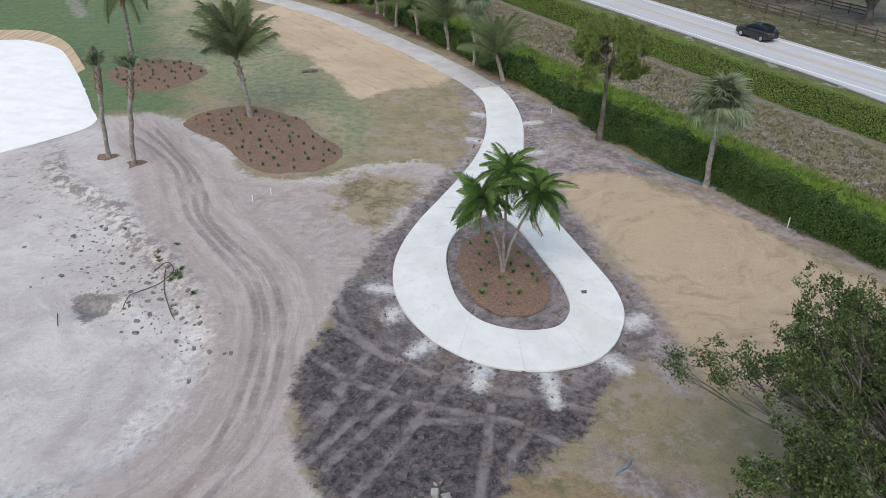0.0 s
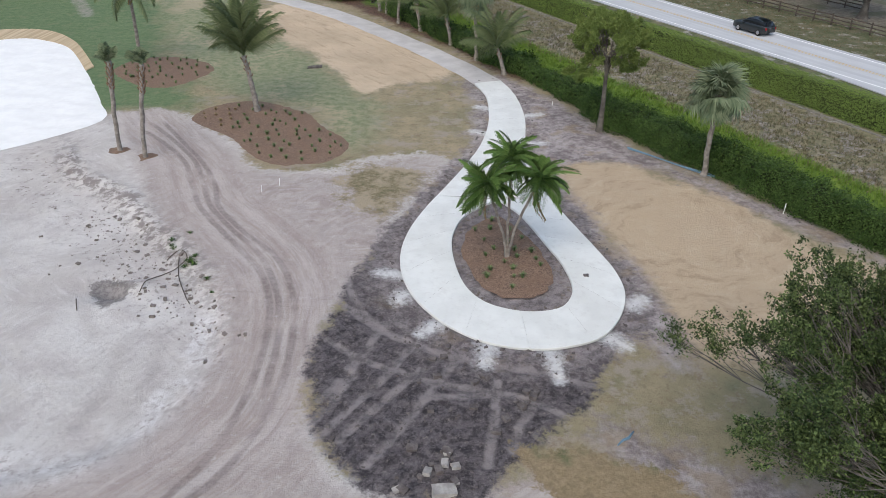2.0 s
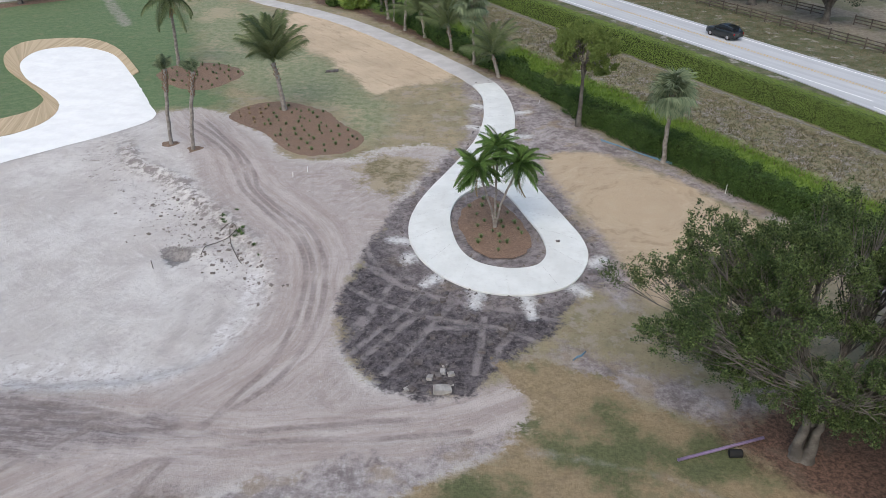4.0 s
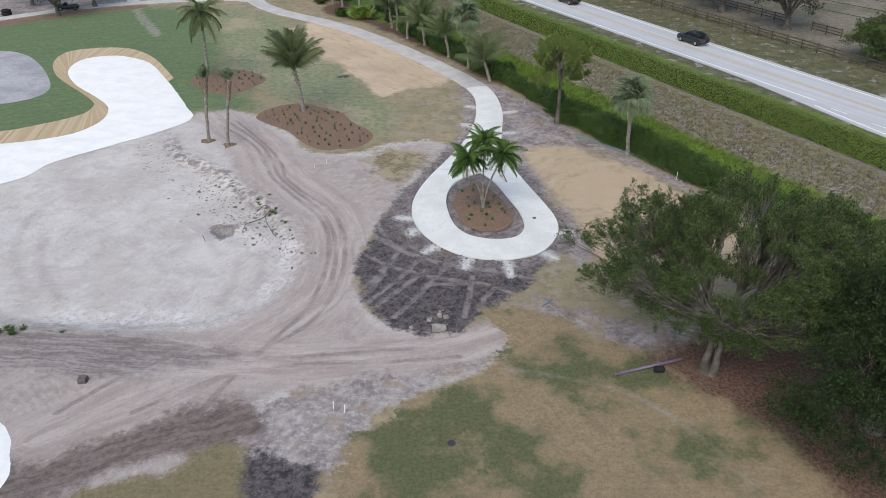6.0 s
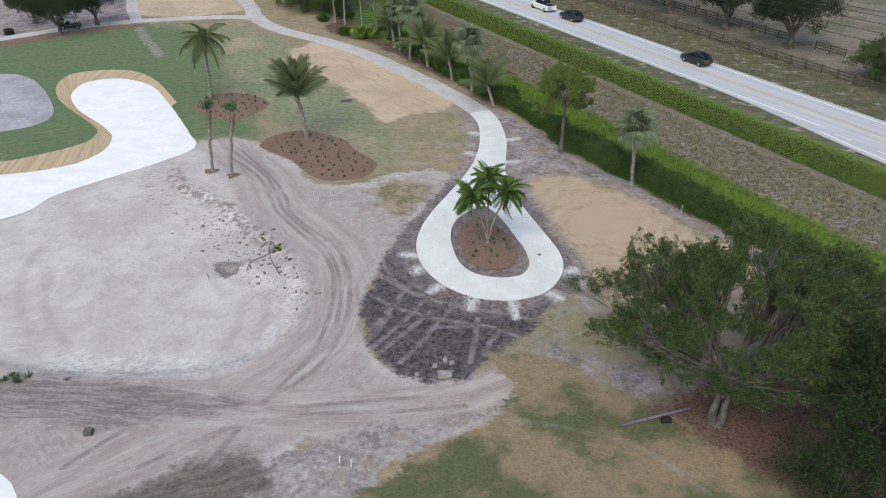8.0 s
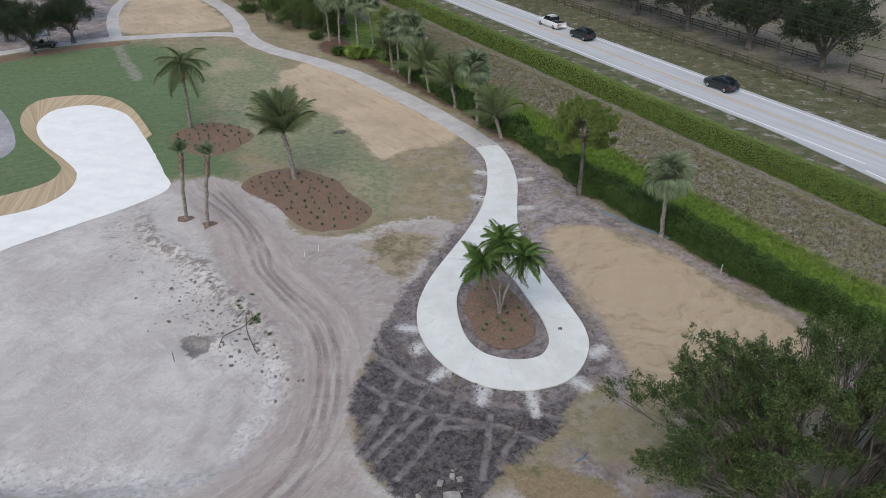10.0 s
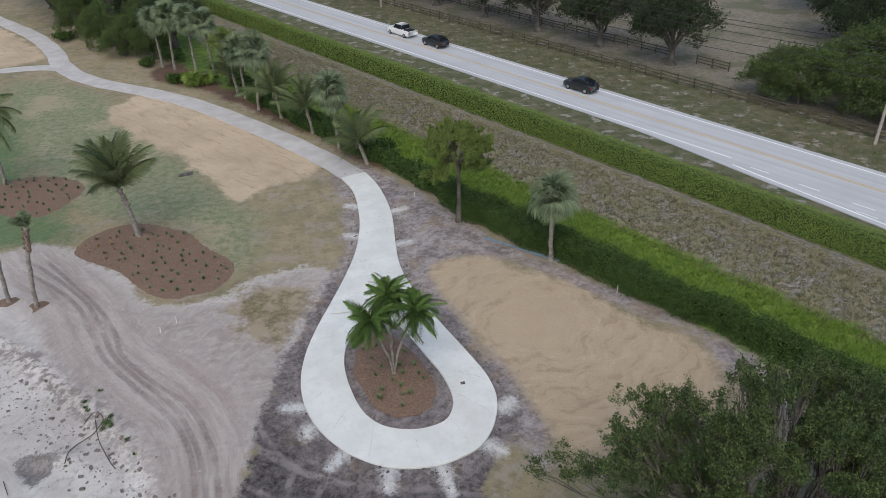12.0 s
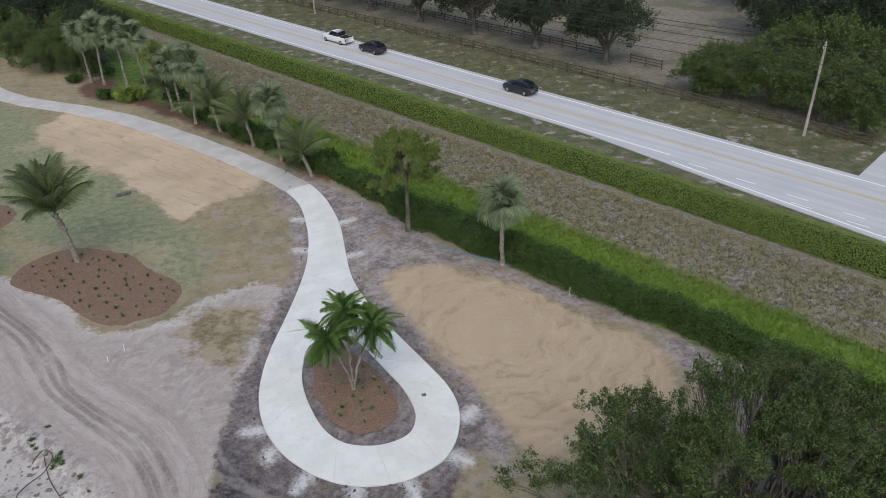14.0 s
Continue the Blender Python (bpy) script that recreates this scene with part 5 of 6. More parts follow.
for x, y, kd, hz, sd in ROW:
    rr_ = np.random.default_rng(sd)
    lx, ly = rr_.normal() * 0.35, rr_.normal() * 0.3
    if kd == 'c':
        palm("coconut_palm", x, y, (lx - 0.5, ly, hz), FROND_COCO, 18, "young coconut palm with upright fronds beside the cart path", 0.2, 0.15, boots=10, boot_start=0.6, up=(20, 90), down=16, seed=sd, scale=0.86, group="row of palms")
    else:
        palm("cabbage_palm", x, y, (lx, ly, hz), FAN, 38, "cabbage palm with a round fan crown on a slim trunk", 0.17, 0.14, seed=sd, up=(0, 84), down=-58, dead=FAN_DEAD, ndead=2, scale=1.1, group="row of palms")


# ---- broadleaf trees ----
def tree(name, x, y, trunk_h, lobes, label, mat, n_leaves, leaf, trunk_r=0.4, seed=0, group="", stems=1, clumps=26, clump_r=1.0, twigs=1, shoot=1.5, thin=0.24):
    """lobes: (x, y, z, rx, ry, rz) ellipsoids, from the base, that the crown fills unevenly."""
    r = np.random.default_rng(seed + 500)
    ob = thing(name, x, y, gz(x, y), label, "tree", group)
    cs = []
    tot = sum(l[3] * l[4] * l[5] for l in lobes)
    for l in lobes:
        k = max(3, int(clumps * l[3] * l[4] * l[5] / tot))
        for _ in range(k):
            d = r.normal(size=3)
            d /= np.linalg.norm(d)
            d[2] = abs(d[2]) * 1.1 - 0.25 if r.random() < 0.75 else d[2]
            q = 0.45 + 0.55 * r.random() ** 0.5
            cs.append(np.array(l[:3]) + d * q * np.array(l[3:]))
    wood = Bag()
    fork = np.array([0, 0, trunk_h])
    for k in range(stems):
        a = k * 6.283 / stems + 0.4
        off = np.array([math.cos(a), math.sin(a), 0]) * (trunk_r * 0.7 if stems > 1 else 0)
        s = np.linspace(0, 1, 7)[:, None]
        pts = off * (1 - s) * 1.2 + (fork + off * 1.6) * s - np.array([0, 0, 0.2]) * (1 - s)
        pts[1:-1] += r.normal(size=(5, 3)) * trunk_r * 0.12
        wood.tube(pts, trunk_r / stems ** 0.5 * (1.5 - 0.7 * s[:, 0]) * (1 + 0.6 * np.exp(-s[:, 0] * 6)), 9)
    # limbs to groups of clumps, twigs to each clump
    order = np.argsort([math.atan2(c[1], c[0]) for c in cs])
    per = max(2, len(cs) // 9)
    for g in range(0, len(cs), per):
        grp = [cs[k] for k in order[g:g + per]]
        mid = np.mean(grp, 0)
        hub = fork * 0.35 + mid * 0.65 - np.array([0, 0, 0.4])
        s = np.linspace(0, 1, 8)[:, None]
        bend = fork + (hub - fork) * s + np.array([0, 0, 1.0]) * np.sin(s * math.pi) * 0.08 * np.linalg.norm(hub - fork)
        bend[0] = fork - np.array([0, 0, trunk_h * 0.25])
        bend[1:-1] += r.normal(size=(6, 3)) * 0.12
        wood.tube(bend, trunk_r * (0.48 - 0.30 * s[:, 0]), 7)
        for c in grp:
            p0_ = bend[int(r.integers(3, 8))]
            tgt = c + np.array([0, 0, -0.1])
            pts = p0_ + (tgt - p0_) * s + r.normal(size=(8, 3)) * 0.10 * np.sin(s * math.pi)
            wood.tube(pts, trunk_r * (0.10 - 0.085 * s[:, 0]) + 0.006, 5)
            for _ in range(twigs):
                e = c + r.normal(size=3) * clump_r * 0.6
                b_ = pts[5]
                wood.tube([b_, (b_ + e) / 2 + r.normal(size=3) * 0.12, e], [0.02, 0.014, 0.006], 4)
    part("trunk", wood.mesh("trunk", MAT_BARK), ob, "grey-brown bark with spreading limbs")
    C_ = np.array(cs)
    mid_ = C_.mean(0) - np.array([0, 0, 1.0])
    ou = (C_ - mid_) / np.linalg.norm(C_ - mid_, axis=1)[:, None]
    per = 8
    V, Q = sprays(C_, ou, per, max(4, n_leaves // (len(cs) * per)), clump_r * shoot, leaf, r, thin=thin)
    part("crown", quad_mesh("crown", V, Q, mat, False), ob)
    return ob


rq = np.random.default_rng(77)
OAK_CROWN = [(-7.2, 6.2, 5.6, 1.1, 1.0, 0.6), (-5.6, 4.8, 6.9, 1.0, 1.0, 0.9), (-4.2, 5.6, 8.3, 1.3, 1.4, 1.5), (-4.8, 3.2, 4.9, 0.9, 0.8, 0.5), (-2.4, 6.4, 7.4, 1.4, 1.6, 1.4),
             (-1.8, 1.4, 4.0, 0.9, 0.8, 0.6), (0.6, 0.2, 4.4, 1.2, 1.0, 1.0), (2.6, -1.0, 3.4, 1.3, 1.1, 1.1), (1.2, 2.2, 5.8, 1.5, 1.4, 1.2), (4.6, -0.6, 4.4, 1.6, 1.5, 1.5),
             (-3.2, 4.2, 6.2, 1.0, 0.9, 0.7), (-1.4, 3.6, 7.0, 1.3, 1.3, 1.1), (0.2, 4.6, 8.6, 1.6, 1.6, 1.4), (2.6, 5.6, 9.5, 1.8, 1.6, 1.2), (6.2, -2.4, 3.2, 1.3, 1.0, 1.0), (0.9, -0.9, 2.9, 0.8, 0.7, 0.6), (-0.9, 0.0, 3.5, 1.2, 0.9, 0.9), (1.4, -1.2, 2.6, 1.0, 0.7, 0.8), (-0.2, -0.6, 4.6, 1.2, 0.9, 0.9), (-2.6, 2.0, 5.2, 1.2, 1.1, 0.9)]
for k in range(50):
    a, q = rq.random() * 6.283, rq.random() ** 0.5
    if q * math.cos(a) < -0.72:
        continue
    hgt = 9.8 - 3.6 * q ** 2 - 3.2 * rq.random()
    OAK_CROWN.append((3.2 + 8.2 * q * math.cos(a), 3.5 + 5.8 * q * math.sin(a), hgt, 1.0 + 0.9 * rq.random(), 1.0 + 0.9 * rq.random(), 0.9 + 1.0 * rq.random()))
# tufts along the outer limbs
for k in range(24):
    f = 0.3 + 0.65 * rq.random()
    a = 1.9 + 1.5 * rq.random()
    OAK_CROWN.append((7.6 * f * math.cos(a), 0.4 + 6.6 * f * math.sin(a), 2.9 + 4.4 * f + rq.normal() * 0.7, 0.7 + 0.5 * rq.random(), 0.7 + 0.5 * rq.random(), 0.45 + 0.4 * rq.random()))
tree("oak_tree", 14.7, -12.6, 2.6, OAK_CROWN,
     "spreading live oak with grey limbs and dark green leaves", MAT_OAKLEAF, 390000, 0.112, 0.36, 1, stems=4, clumps=570, clump_r=0.55, twigs=5, shoot=1.6)
tree("oak_tree", 22.4, -17.2, 2.4, [(-5.2, -0.6, 2.4, 1.5, 1.3, 1.2), (-4.4, -2.4, 1.9, 1.4, 1.3, 1.1), (-2.6, -3.9, 1.8, 1.6, 1.3, 1.1), (-3.6, -2.2, 3.6, 2.0, 1.8, 1.8), (-2.0, -0.5, 5.2, 2.4, 2.4, 2.0), (-0.5, -3.4, 3.6, 2.0, 1.6, 1.8), (0.5, 1.5, 6.0, 3.6, 3.6, 3.2), (4, 0, 6, 4, 4, 3.5)],
     "dense dark oak standing close beside a larger one", MAT_OAKDARK, 150000, 0.14, 0.4, 2, clumps=360, clump_r=0.7, twigs=2, shoot=1.8)
tree("pine_tree", 9.75, 28.2, 5.7, [(0.1, 0.0, 7.4, 3.0, 3.0, 1.8), (-1.9, 0.3, 4.6, 1.2, 1.0, 0.5), (2.0, -0.4, 5.6, 1.1, 0.9, 0.6), (-1.6, -0.4, 5.6, 1.2, 1.1, 0.7)],
     "thin pine with clumps of yellow-green needles", MAT_NEEDLE, 76000, 0.3, 0.15, 3, clumps=125, clump_r=0.5, twigs=1, shoot=0.95, thin=0.075)
# oaks between the paddock fences
OAK_LOBES = [(0, 0, 6.2, 6.0, 6.0, 3.0), (2.6, 1.2, 7.8, 3.8, 3.8, 2.4), (-2.6, -1.0, 7.4, 3.8, 3.8, 2.4), (-1, 2.5, 5.0, 4.5, 4, 1.8)]
far_oak = None
for k in range(9):
    ux, uy = road_xy(-22.9 - 12.6 * k, 22.8)
    if k < 3:
        far_oak = tree("oak_tree", ux, uy, 2.0, OAK_LOBES, "broad dark live oak standing between paddock fences", MAT_OAKFAR, 30000, 0.27, 0.42, 30 + k, "paddock oaks", clumps=150, clump_r=1.05, twigs=1)
    else:
        copy_thing(far_oak, pose(ux, uy, 0, 0, 0, 77 * k))
# thicket beyond the fence
r = np.random.default_rng(12)
base = [tree("thicket_tree", *road_xy(-3 + 5.5 * k, 20.4 + 0.8 * (k % 2)), 1.0, [(0, 0, 3.9, 3.2, 3.2, 2.6), (1.0, -1.0, 5.6, 2.2, 2.2, 1.8), (-1.4, 0.8, 2.2, 2.6, 2.6, 1.8), (1.2, -0.6, 1.6, 2.4, 2.2, 1.3)], "bushy green tree in a dense thicket behind the fence", MAT_THICKET, 26000, 0.21, 0.22, 60 + k, "thicket trees", stems=2, clumps=80, clump_r=0.85, twigs=3) for k in range(3)]
for u_, v_, sc_ in ((-7.0, 20.6, 0.9), (13, 20.6, 1.0), (20, 29, 1.1), (30, 26, 1.0), (38, 24, 1.1), (47, 26, 1.0), (-1, 29, 1.2), (6, 31, 1.3), (13, 30, 1.3)):
    c_ = copy_thing(base[int(r.integers(0, 3))], pose(*road_xy(u_, v_), 0, 0, 0, r.random() * 360))
    c_.scale = (sc_, sc_, sc_)
for u_, v_ in ((-4, 40), (5, 42), (14, 40), (24, 42), (-12, 52), (34, 38), (0, 56), (12, 54), (-22, 66), (26, 54), (44, 50), (-8, 68), (8, 70), (38, 66), (-45, 44), (-62, 46), (-80, 44), (-98, 46), (-70, 60), (-90, 62)):
    copy_thing(far_oak, pose(*road_xy(u_, v_), 0, 0, 0, r.random() * 360))
# oaks by the far path, and the grove beyond the palms
for k, (x, y) in enumerate(((-66.5, 74.9), (-63.2, 81.4), (-74.5, 82.5), (-70.5, 96))):
    copy_thing(far_oak, pose(x, y, 0, 0, 0, 60 * k + 15)).scale = (0.62, 0.62, 0.72)
GROVE = [(-24.5, 88, 0.75), (-29, 90, 0.8), (-33, 95, 0.9), (-27, 97, 0.9), (-38, 104, 1.0), (-31, 106, 1.1), (-44, 114, 1.1), (-36, 117, 1.2), (-48, 128, 1.2), (-22, 94, 0.8)]
for k, (x, y, sc_) in enumerate(GROVE):
    src = base[k % 3] if k < 5 else far_oak
    c_ = copy_thing(src, pose(x, y, 0, 0, 0, 50 * k))
    c_.scale = (sc_, sc_, sc_)
tree("pine_tree", -12.6, 72.0, 3.4, [(0, 0, 5.8, 1.6, 1.6, 1.6), (0.6, 0.6, 4.2, 1.3, 1.2, 0.8)], "thin grey-green tree behind the palm row", MAT_NEEDLE, 4500, 0.24, 0.13, 71, clumps=26, clump_r=0.6, twigs=1)


# ---- hedges and shrubs ----
def hedge(name, u0, u1, v0, v1, h, label, mat, per_m2, leaf, wobble, lumps, seed):
    """A hedge along the highway's direction: a dark sheet as its inner shade and leaves on its faces."""
    r = np.random.default_rng(seed)
    n, prof = int((u1 - u0) / 0.6), []
    us = np.linspace(u0, u1, n)
    va = v0 if callable(v0) else (lambda q: v0 + 0 * q)
    vb = v1 if callable(v1) else (lambda q: v1 + 0 * q)
    v0, v1 = float(np.mean(va(us))), float(np.mean(vb(us)))
    hh = h + lumps * fbm(us, us * 0 + seed, 1.2, seed) + lumps * 0.6 * fbm(us, us * 0, 3.1, seed + 1)
    wa = va(us) + wobble * fbm(us, us * 0 + 3, 1.0, seed + 2)
    wb = vb(us) + wobble * fbm(us, us * 0 + 9, 1.0, seed + 3)
    ob = thing(name, 0, 0, 0, label, "hedge")
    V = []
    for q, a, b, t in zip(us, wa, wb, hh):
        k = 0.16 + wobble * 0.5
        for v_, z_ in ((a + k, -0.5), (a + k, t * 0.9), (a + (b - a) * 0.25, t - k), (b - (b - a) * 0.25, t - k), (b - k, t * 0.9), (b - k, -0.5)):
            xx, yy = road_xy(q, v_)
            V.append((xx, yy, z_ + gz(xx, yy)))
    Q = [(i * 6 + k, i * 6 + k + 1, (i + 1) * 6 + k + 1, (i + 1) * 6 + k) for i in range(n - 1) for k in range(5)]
    # near-black sheet paints the shade behind the leaves; it has no twigs
    part("inside", quad_mesh("inside", V, Q, MAT_HEDGE_SHADE), ob, "dark sheet standing in for shade inside the hedge")
    area = (u1 - u0) * (2 * h + (v1 - v0))
    cnt = int(area * per_m2)
    per = 2 * h + (v1 - v0)
    s = r.random(cnt) * per
    q = u0 + r.random(cnt) * (u1 - u0)
    t, a, b = np.interp(q, us, hh), np.interp(q, us, wa), np.interp(q, us, wb)
    f1, f3 = s < h, s > h + (v1 - v0)
    vv = np.where(f1, a, np.where(f3, b, a + (b - a) * (s - h) / (v1 - v0)))
    zz = np.where(f1, t * s / h, np.where(f3, t * (per - s) / h, t))
    edge = np.clip((zz / t - 0.8) / 0.2, 0, 1)
    vv = np.where(f1, a + 0.25 * edge * wobble * 2, np.where(f3, b - 0.25 * edge * wobble * 2, vv))
    j = r.normal(size=(cnt, 3)) * (0.05 + wobble * 0.2)
    x_, y_ = road_xy(q, vv)
    C = np.stack([x_, y_, zz + ground_z(x_, y_)], 1) + j
    ax = r.normal(size=(cnt, 3))
    out = np.stack([np.where(f1, -NX, np.where(f3, NX, 0)), np.where(f1, -NY, np.where(f3, NY, 0)), np.where(f1 | f3, 0.5, 1.0)], 1)
    C += out * (wobble * (0.7 * fbm(q, s, 2.2, seed + 5) + 0.55 * fbm(q, s, 5.2, seed + 6)))[:, None]
    nn = out + r.normal(size=(cnt, 3)) * 0.55
    sd = np.cross(ax, nn)
    sd /= np.linalg.norm(sd, axis=1)[:, None]
    ax = np.cross(nn, sd)
    ax /= np.linalg.norm(ax, axis=1)[:, None]
    sz = leaf * (0.6 + 0.8 * r.random(cnt))[:, None]
    V = np.stack([C - ax * sz * 0.5, C + sd * sz * 0.32, C + ax * sz * 0.5, C - sd * sz * 0.32], 1).reshape(-1, 3)
    part("foliage", quad_mesh("foliage", V, np.arange(cnt * 4).reshape(-1, 4), mat, False), ob)
    return ob


def wild_front(q):
    return np.interp(q, [-13, -9, 0, 10, 16, 40], [-28.6, -29.2, -28.6, -27.9, -27.4, -27.3])


def wild_back(q):
    return np.interp(q, [-13, 0, 8, 40], [-26.7, -26.5, -26.2, -25.7])


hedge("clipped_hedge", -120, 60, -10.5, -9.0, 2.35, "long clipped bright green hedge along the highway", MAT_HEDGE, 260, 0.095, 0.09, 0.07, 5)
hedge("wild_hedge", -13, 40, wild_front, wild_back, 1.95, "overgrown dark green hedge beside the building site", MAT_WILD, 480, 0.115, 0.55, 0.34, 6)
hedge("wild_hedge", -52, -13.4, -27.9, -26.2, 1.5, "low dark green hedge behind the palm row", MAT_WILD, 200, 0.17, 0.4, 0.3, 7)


def shrub(name, x, y, rx, ry, h, label, mat, n, leaf, seed, boxy=False):
    r = np.random.default_rng(seed + 900)
    ob = thing(name, x, y, gz(x, y), label, "shrub")
    cs = [(r.normal() * rx * 0.45, r.normal() * ry * 0.45, h * (0.25 + 0.5 * r.random())) for _ in range(12)]
    V, Q = leaves(cs, [(rx * 0.5, ry * 0.5, h * 0.35)] * 12, n, leaf, r)
    if boxy:
        V[:, 0], V[:, 1], V[:, 2] = np.clip(V[:, 0], -rx, rx), np.clip(V[:, 1], -ry, ry), np.clip(V[:, 2], 0, h)
    part("foliage", quad_mesh("foliage", V, Q, mat, False), ob)
    w = Bag()
    for c in cs[:7]:
        w.tube([(0, 0, -0.1), (c[0] * 0.5, c[1] * 0.5, c[2] * 0.6), c], [0.05, 0.035, 0.015], 5)
    part("stem", w.mesh("stem", MAT_BARK), ob)
    return ob


shrub("clipped_shrub", -19.9, 75.0, 1.3, 1.0, 1.4, "low clipped dark green shrub beside the path", MAT_WILD, 2600, 0.2, 1, True)
bush = thing("saw_palmetto", -16.6, 73.3, 0, "bright green palmetto clump of fan leaves", "shrub")
for k in range(34):
    o = part("frond", FAN_GREEN[k % 2], bush)
    o.matrix_basis = Matrix.Translation((r.normal() * 0.5, r.normal() * 0.4, 0.15)) @ pose(0, 0, 0, r.normal() * 20, -(20 + 60 * r.random()), k * 137.5) @ Matrix.Scale(1.25 + 0.3 * r.random(), 4)
for k, (x, y, a_, h_) in enumerate(((-40.5, 101, 1.4, 1.4), (-21.5, 85.5, 1.6, 1.6), (-25.0, 84.2, 1.4, 1.3), (-13.2, 78.6, 1.8, 1.7), (-8.6, 68.0, 1.6, 1.8), (-6.0, 64.2, 1.5, 1.8), (-3.2, 59.2, 1.5, 1.7), (-0.4, 54.2, 1.5, 1.7), (2.0, 49.8, 1.4, 1.7), (-11.0, 72.4, 1.6, 1.6), (4.6, 45.4, 1.4, 1.6))):
    shrub("shrub", x, y, a_, a_ * 0.9, h_, "dense dark green shrub under the palms", MAT_WILD, 1900, 0.22, 20 + k)

# ---- fences, poles ----
MAT_FENCE = two_tone("dark_fence_wood", (0.075, 0.06, 0.05), (0.13, 0.105, 0.085), 2.0, 14, 0.9, 0.5, 0.02)
MAT_POLE = two_tone("weathered_pole", (0.34, 0.31, 0.27), (0.24, 0.21, 0.18), 1.2, 9, 0.9, 0.6, 0.02)
MAT_WIRE = flat_mat("wire", (0.05, 0.05, 0.05), 0.5)
MAT_STEEL = flat_mat("galvanised_steel", (0.45, 0.46, 0.47), 0.4, 0.8)
post_me = Bag().box((0, 0, 0.62), (0.14, 0.14, 1.5), 0, 0.02).mesh("post", MAT_FENCE, False)
rail_me = Bag().box((0, 0, 0), (2.48, 0.05, 0.13), 0, 0.01).mesh("rail", MAT_FENCE, False)
AZ = math.degrees(math.atan2(DY, DX))


def fence(u0, u1, v, label):
    x, y = road_xy(u0, v)
    ob = thing("paddock_fence", x, y, 0, label, "fence", rz=AZ)
    n = int((u1 - u0) / 2.5)
    rr_ = np.random.default_rng(int(abs(v) * 10))
    for k in range(n + 1):
        p = part("post", post_me, ob)
        p.matrix_basis = pose(k * 2.5, 0, rr_.normal() * 0.02, rr_.normal() * 1.5, rr_.normal() * 1.5, 0)
        if k < n:
            for z in (0.4, 0.8, 1.2):
                q = part("rail", rail_me, ob)
                q.matrix_basis = pose(k * 2.5 + 1.25, -0.09, z + rr_.normal() * 0.015, 0, rr_.normal() * 0.6, 0)
    return ob


fence(-150, 16.4, 16.3, "dark-stained three-rail wooden paddock fence along the road")
fence(-150, -24, 25.7, "dark-stained three-rail wooden fence behind the oaks")
fence(-20.5, -15, 25.5, "short dark-stained wooden fence end by the thicket")


def utility_pole(u, v, h):
    x, y = road_xy(u, v)
    ob = thing("utility_pole", x, y, 0, "tall weathered wooden utility pole with insulators", "pole", "utility poles", rz=AZ)
    part("shaft", Bag().tube([(0, 0, -0.5), (0.02, 0, h * 0.5), (0, 0.03, h)], [0.17, 0.15, 0.12], 10).mesh("shaft", MAT_POLE), ob)
    part("bracket", Bag().box((0, -0.25, h - 0.45), (0.09, 0.75, 0.09), 0, 0.01).mesh("bracket", MAT_STEEL, False), ob)
    for yy, zz in ((-0.55, h - 0.3), (0.0, h + 0.12), (0.14, h - 1.2)):
        part("insulator", Bag().tube([(0, yy, zz - 0.12), (0, yy, zz), (0, yy, zz + 0.1)], [0.05, 0.07, 0.03], 7).mesh("insulator", MAT_STEEL), ob)
    return ob


for u_ in (-167, -79.3, 8.5, 96):
    utility_pole(u_, 14.5, 10.4)
for (v_, z_) in ((14.0, 10.2), (14.5, 10.6), (14.6, 9.2), (14.35, 8.2), (14.4, 7.0)):
    b_ = Bag()
    for ua, ub in ((-167, -79.3), (-79.3, 8.5), (8.5, 96)):
        s = np.linspace(0, 1, 17)
        b_.tube([(*road_xy(ua + (ub - ua) * t, v_), z_ - 1.1 * 4 * t * (1 - t)) for t in s], np.full(17, 0.034), 4)
    tagged(new("power_line", b_.mesh("power_line", MAT_WIRE)), "thin dark power line sagging between poles", "cable", "power lines")
gate = thing("metal_gate", *road_xy(17.4, 16.6), 0, "black metal driveway gate beside the fence", "gate", rz=AZ)
part("gate_post", Bag().box((0, 0, 0.85), (0.3, 0.3, 1.9), 0, 0.03).mesh("gate_post", MAT_FENCE, False), gate)
for k in range(9):
    part("bar", Bag().box((0.5 + 0.45 * k, 0, 0.75), (0.04, 0.04, 1.3), 0, 0.005).mesh("bar", MAT_WIRE, False), gate)
for z in (0.15, 1.4):
    part("gate_rail", Bag().box((2.3, 0, z), (4.2, 0.06, 0.08), 0, 0.005).mesh("gate_rail", MAT_WIRE, False), gate)

# ---- vehicles ----
MAT_GLASS = Nodes("dark_car_glass", 0.05)
MAT_GLASS = MAT_GLASS.done((0.012, 0.014, 0.016))
MAT_TYRE = flat_mat("tyre_rubber", (0.02, 0.02, 0.02), 0.9)
MAT_RIM = flat_mat("alloy_rim", (0.42, 0.42, 0.43), 0.35, 0.7)
MAT_LAMPR = flat_mat("red_lamp_glass", (0.35, 0.02, 0.02), 0.2)
MAT_LAMPW = flat_mat("clear_lamp_glass", (0.7, 0.7, 0.7), 0.15)


def paint(name, c):
    m = Nodes(name, 0.3)
    m.b.inputs["Coat Weight"].default_value = 0.6
    m.b.inputs["Coat Roughness"].default_value = 0.08
    return m.done(m.mix(m.step(m.noise(3, 3), 0.4, 0.7, 0.0, 0.15), c, tuple(q * 0.7 for q in c)))


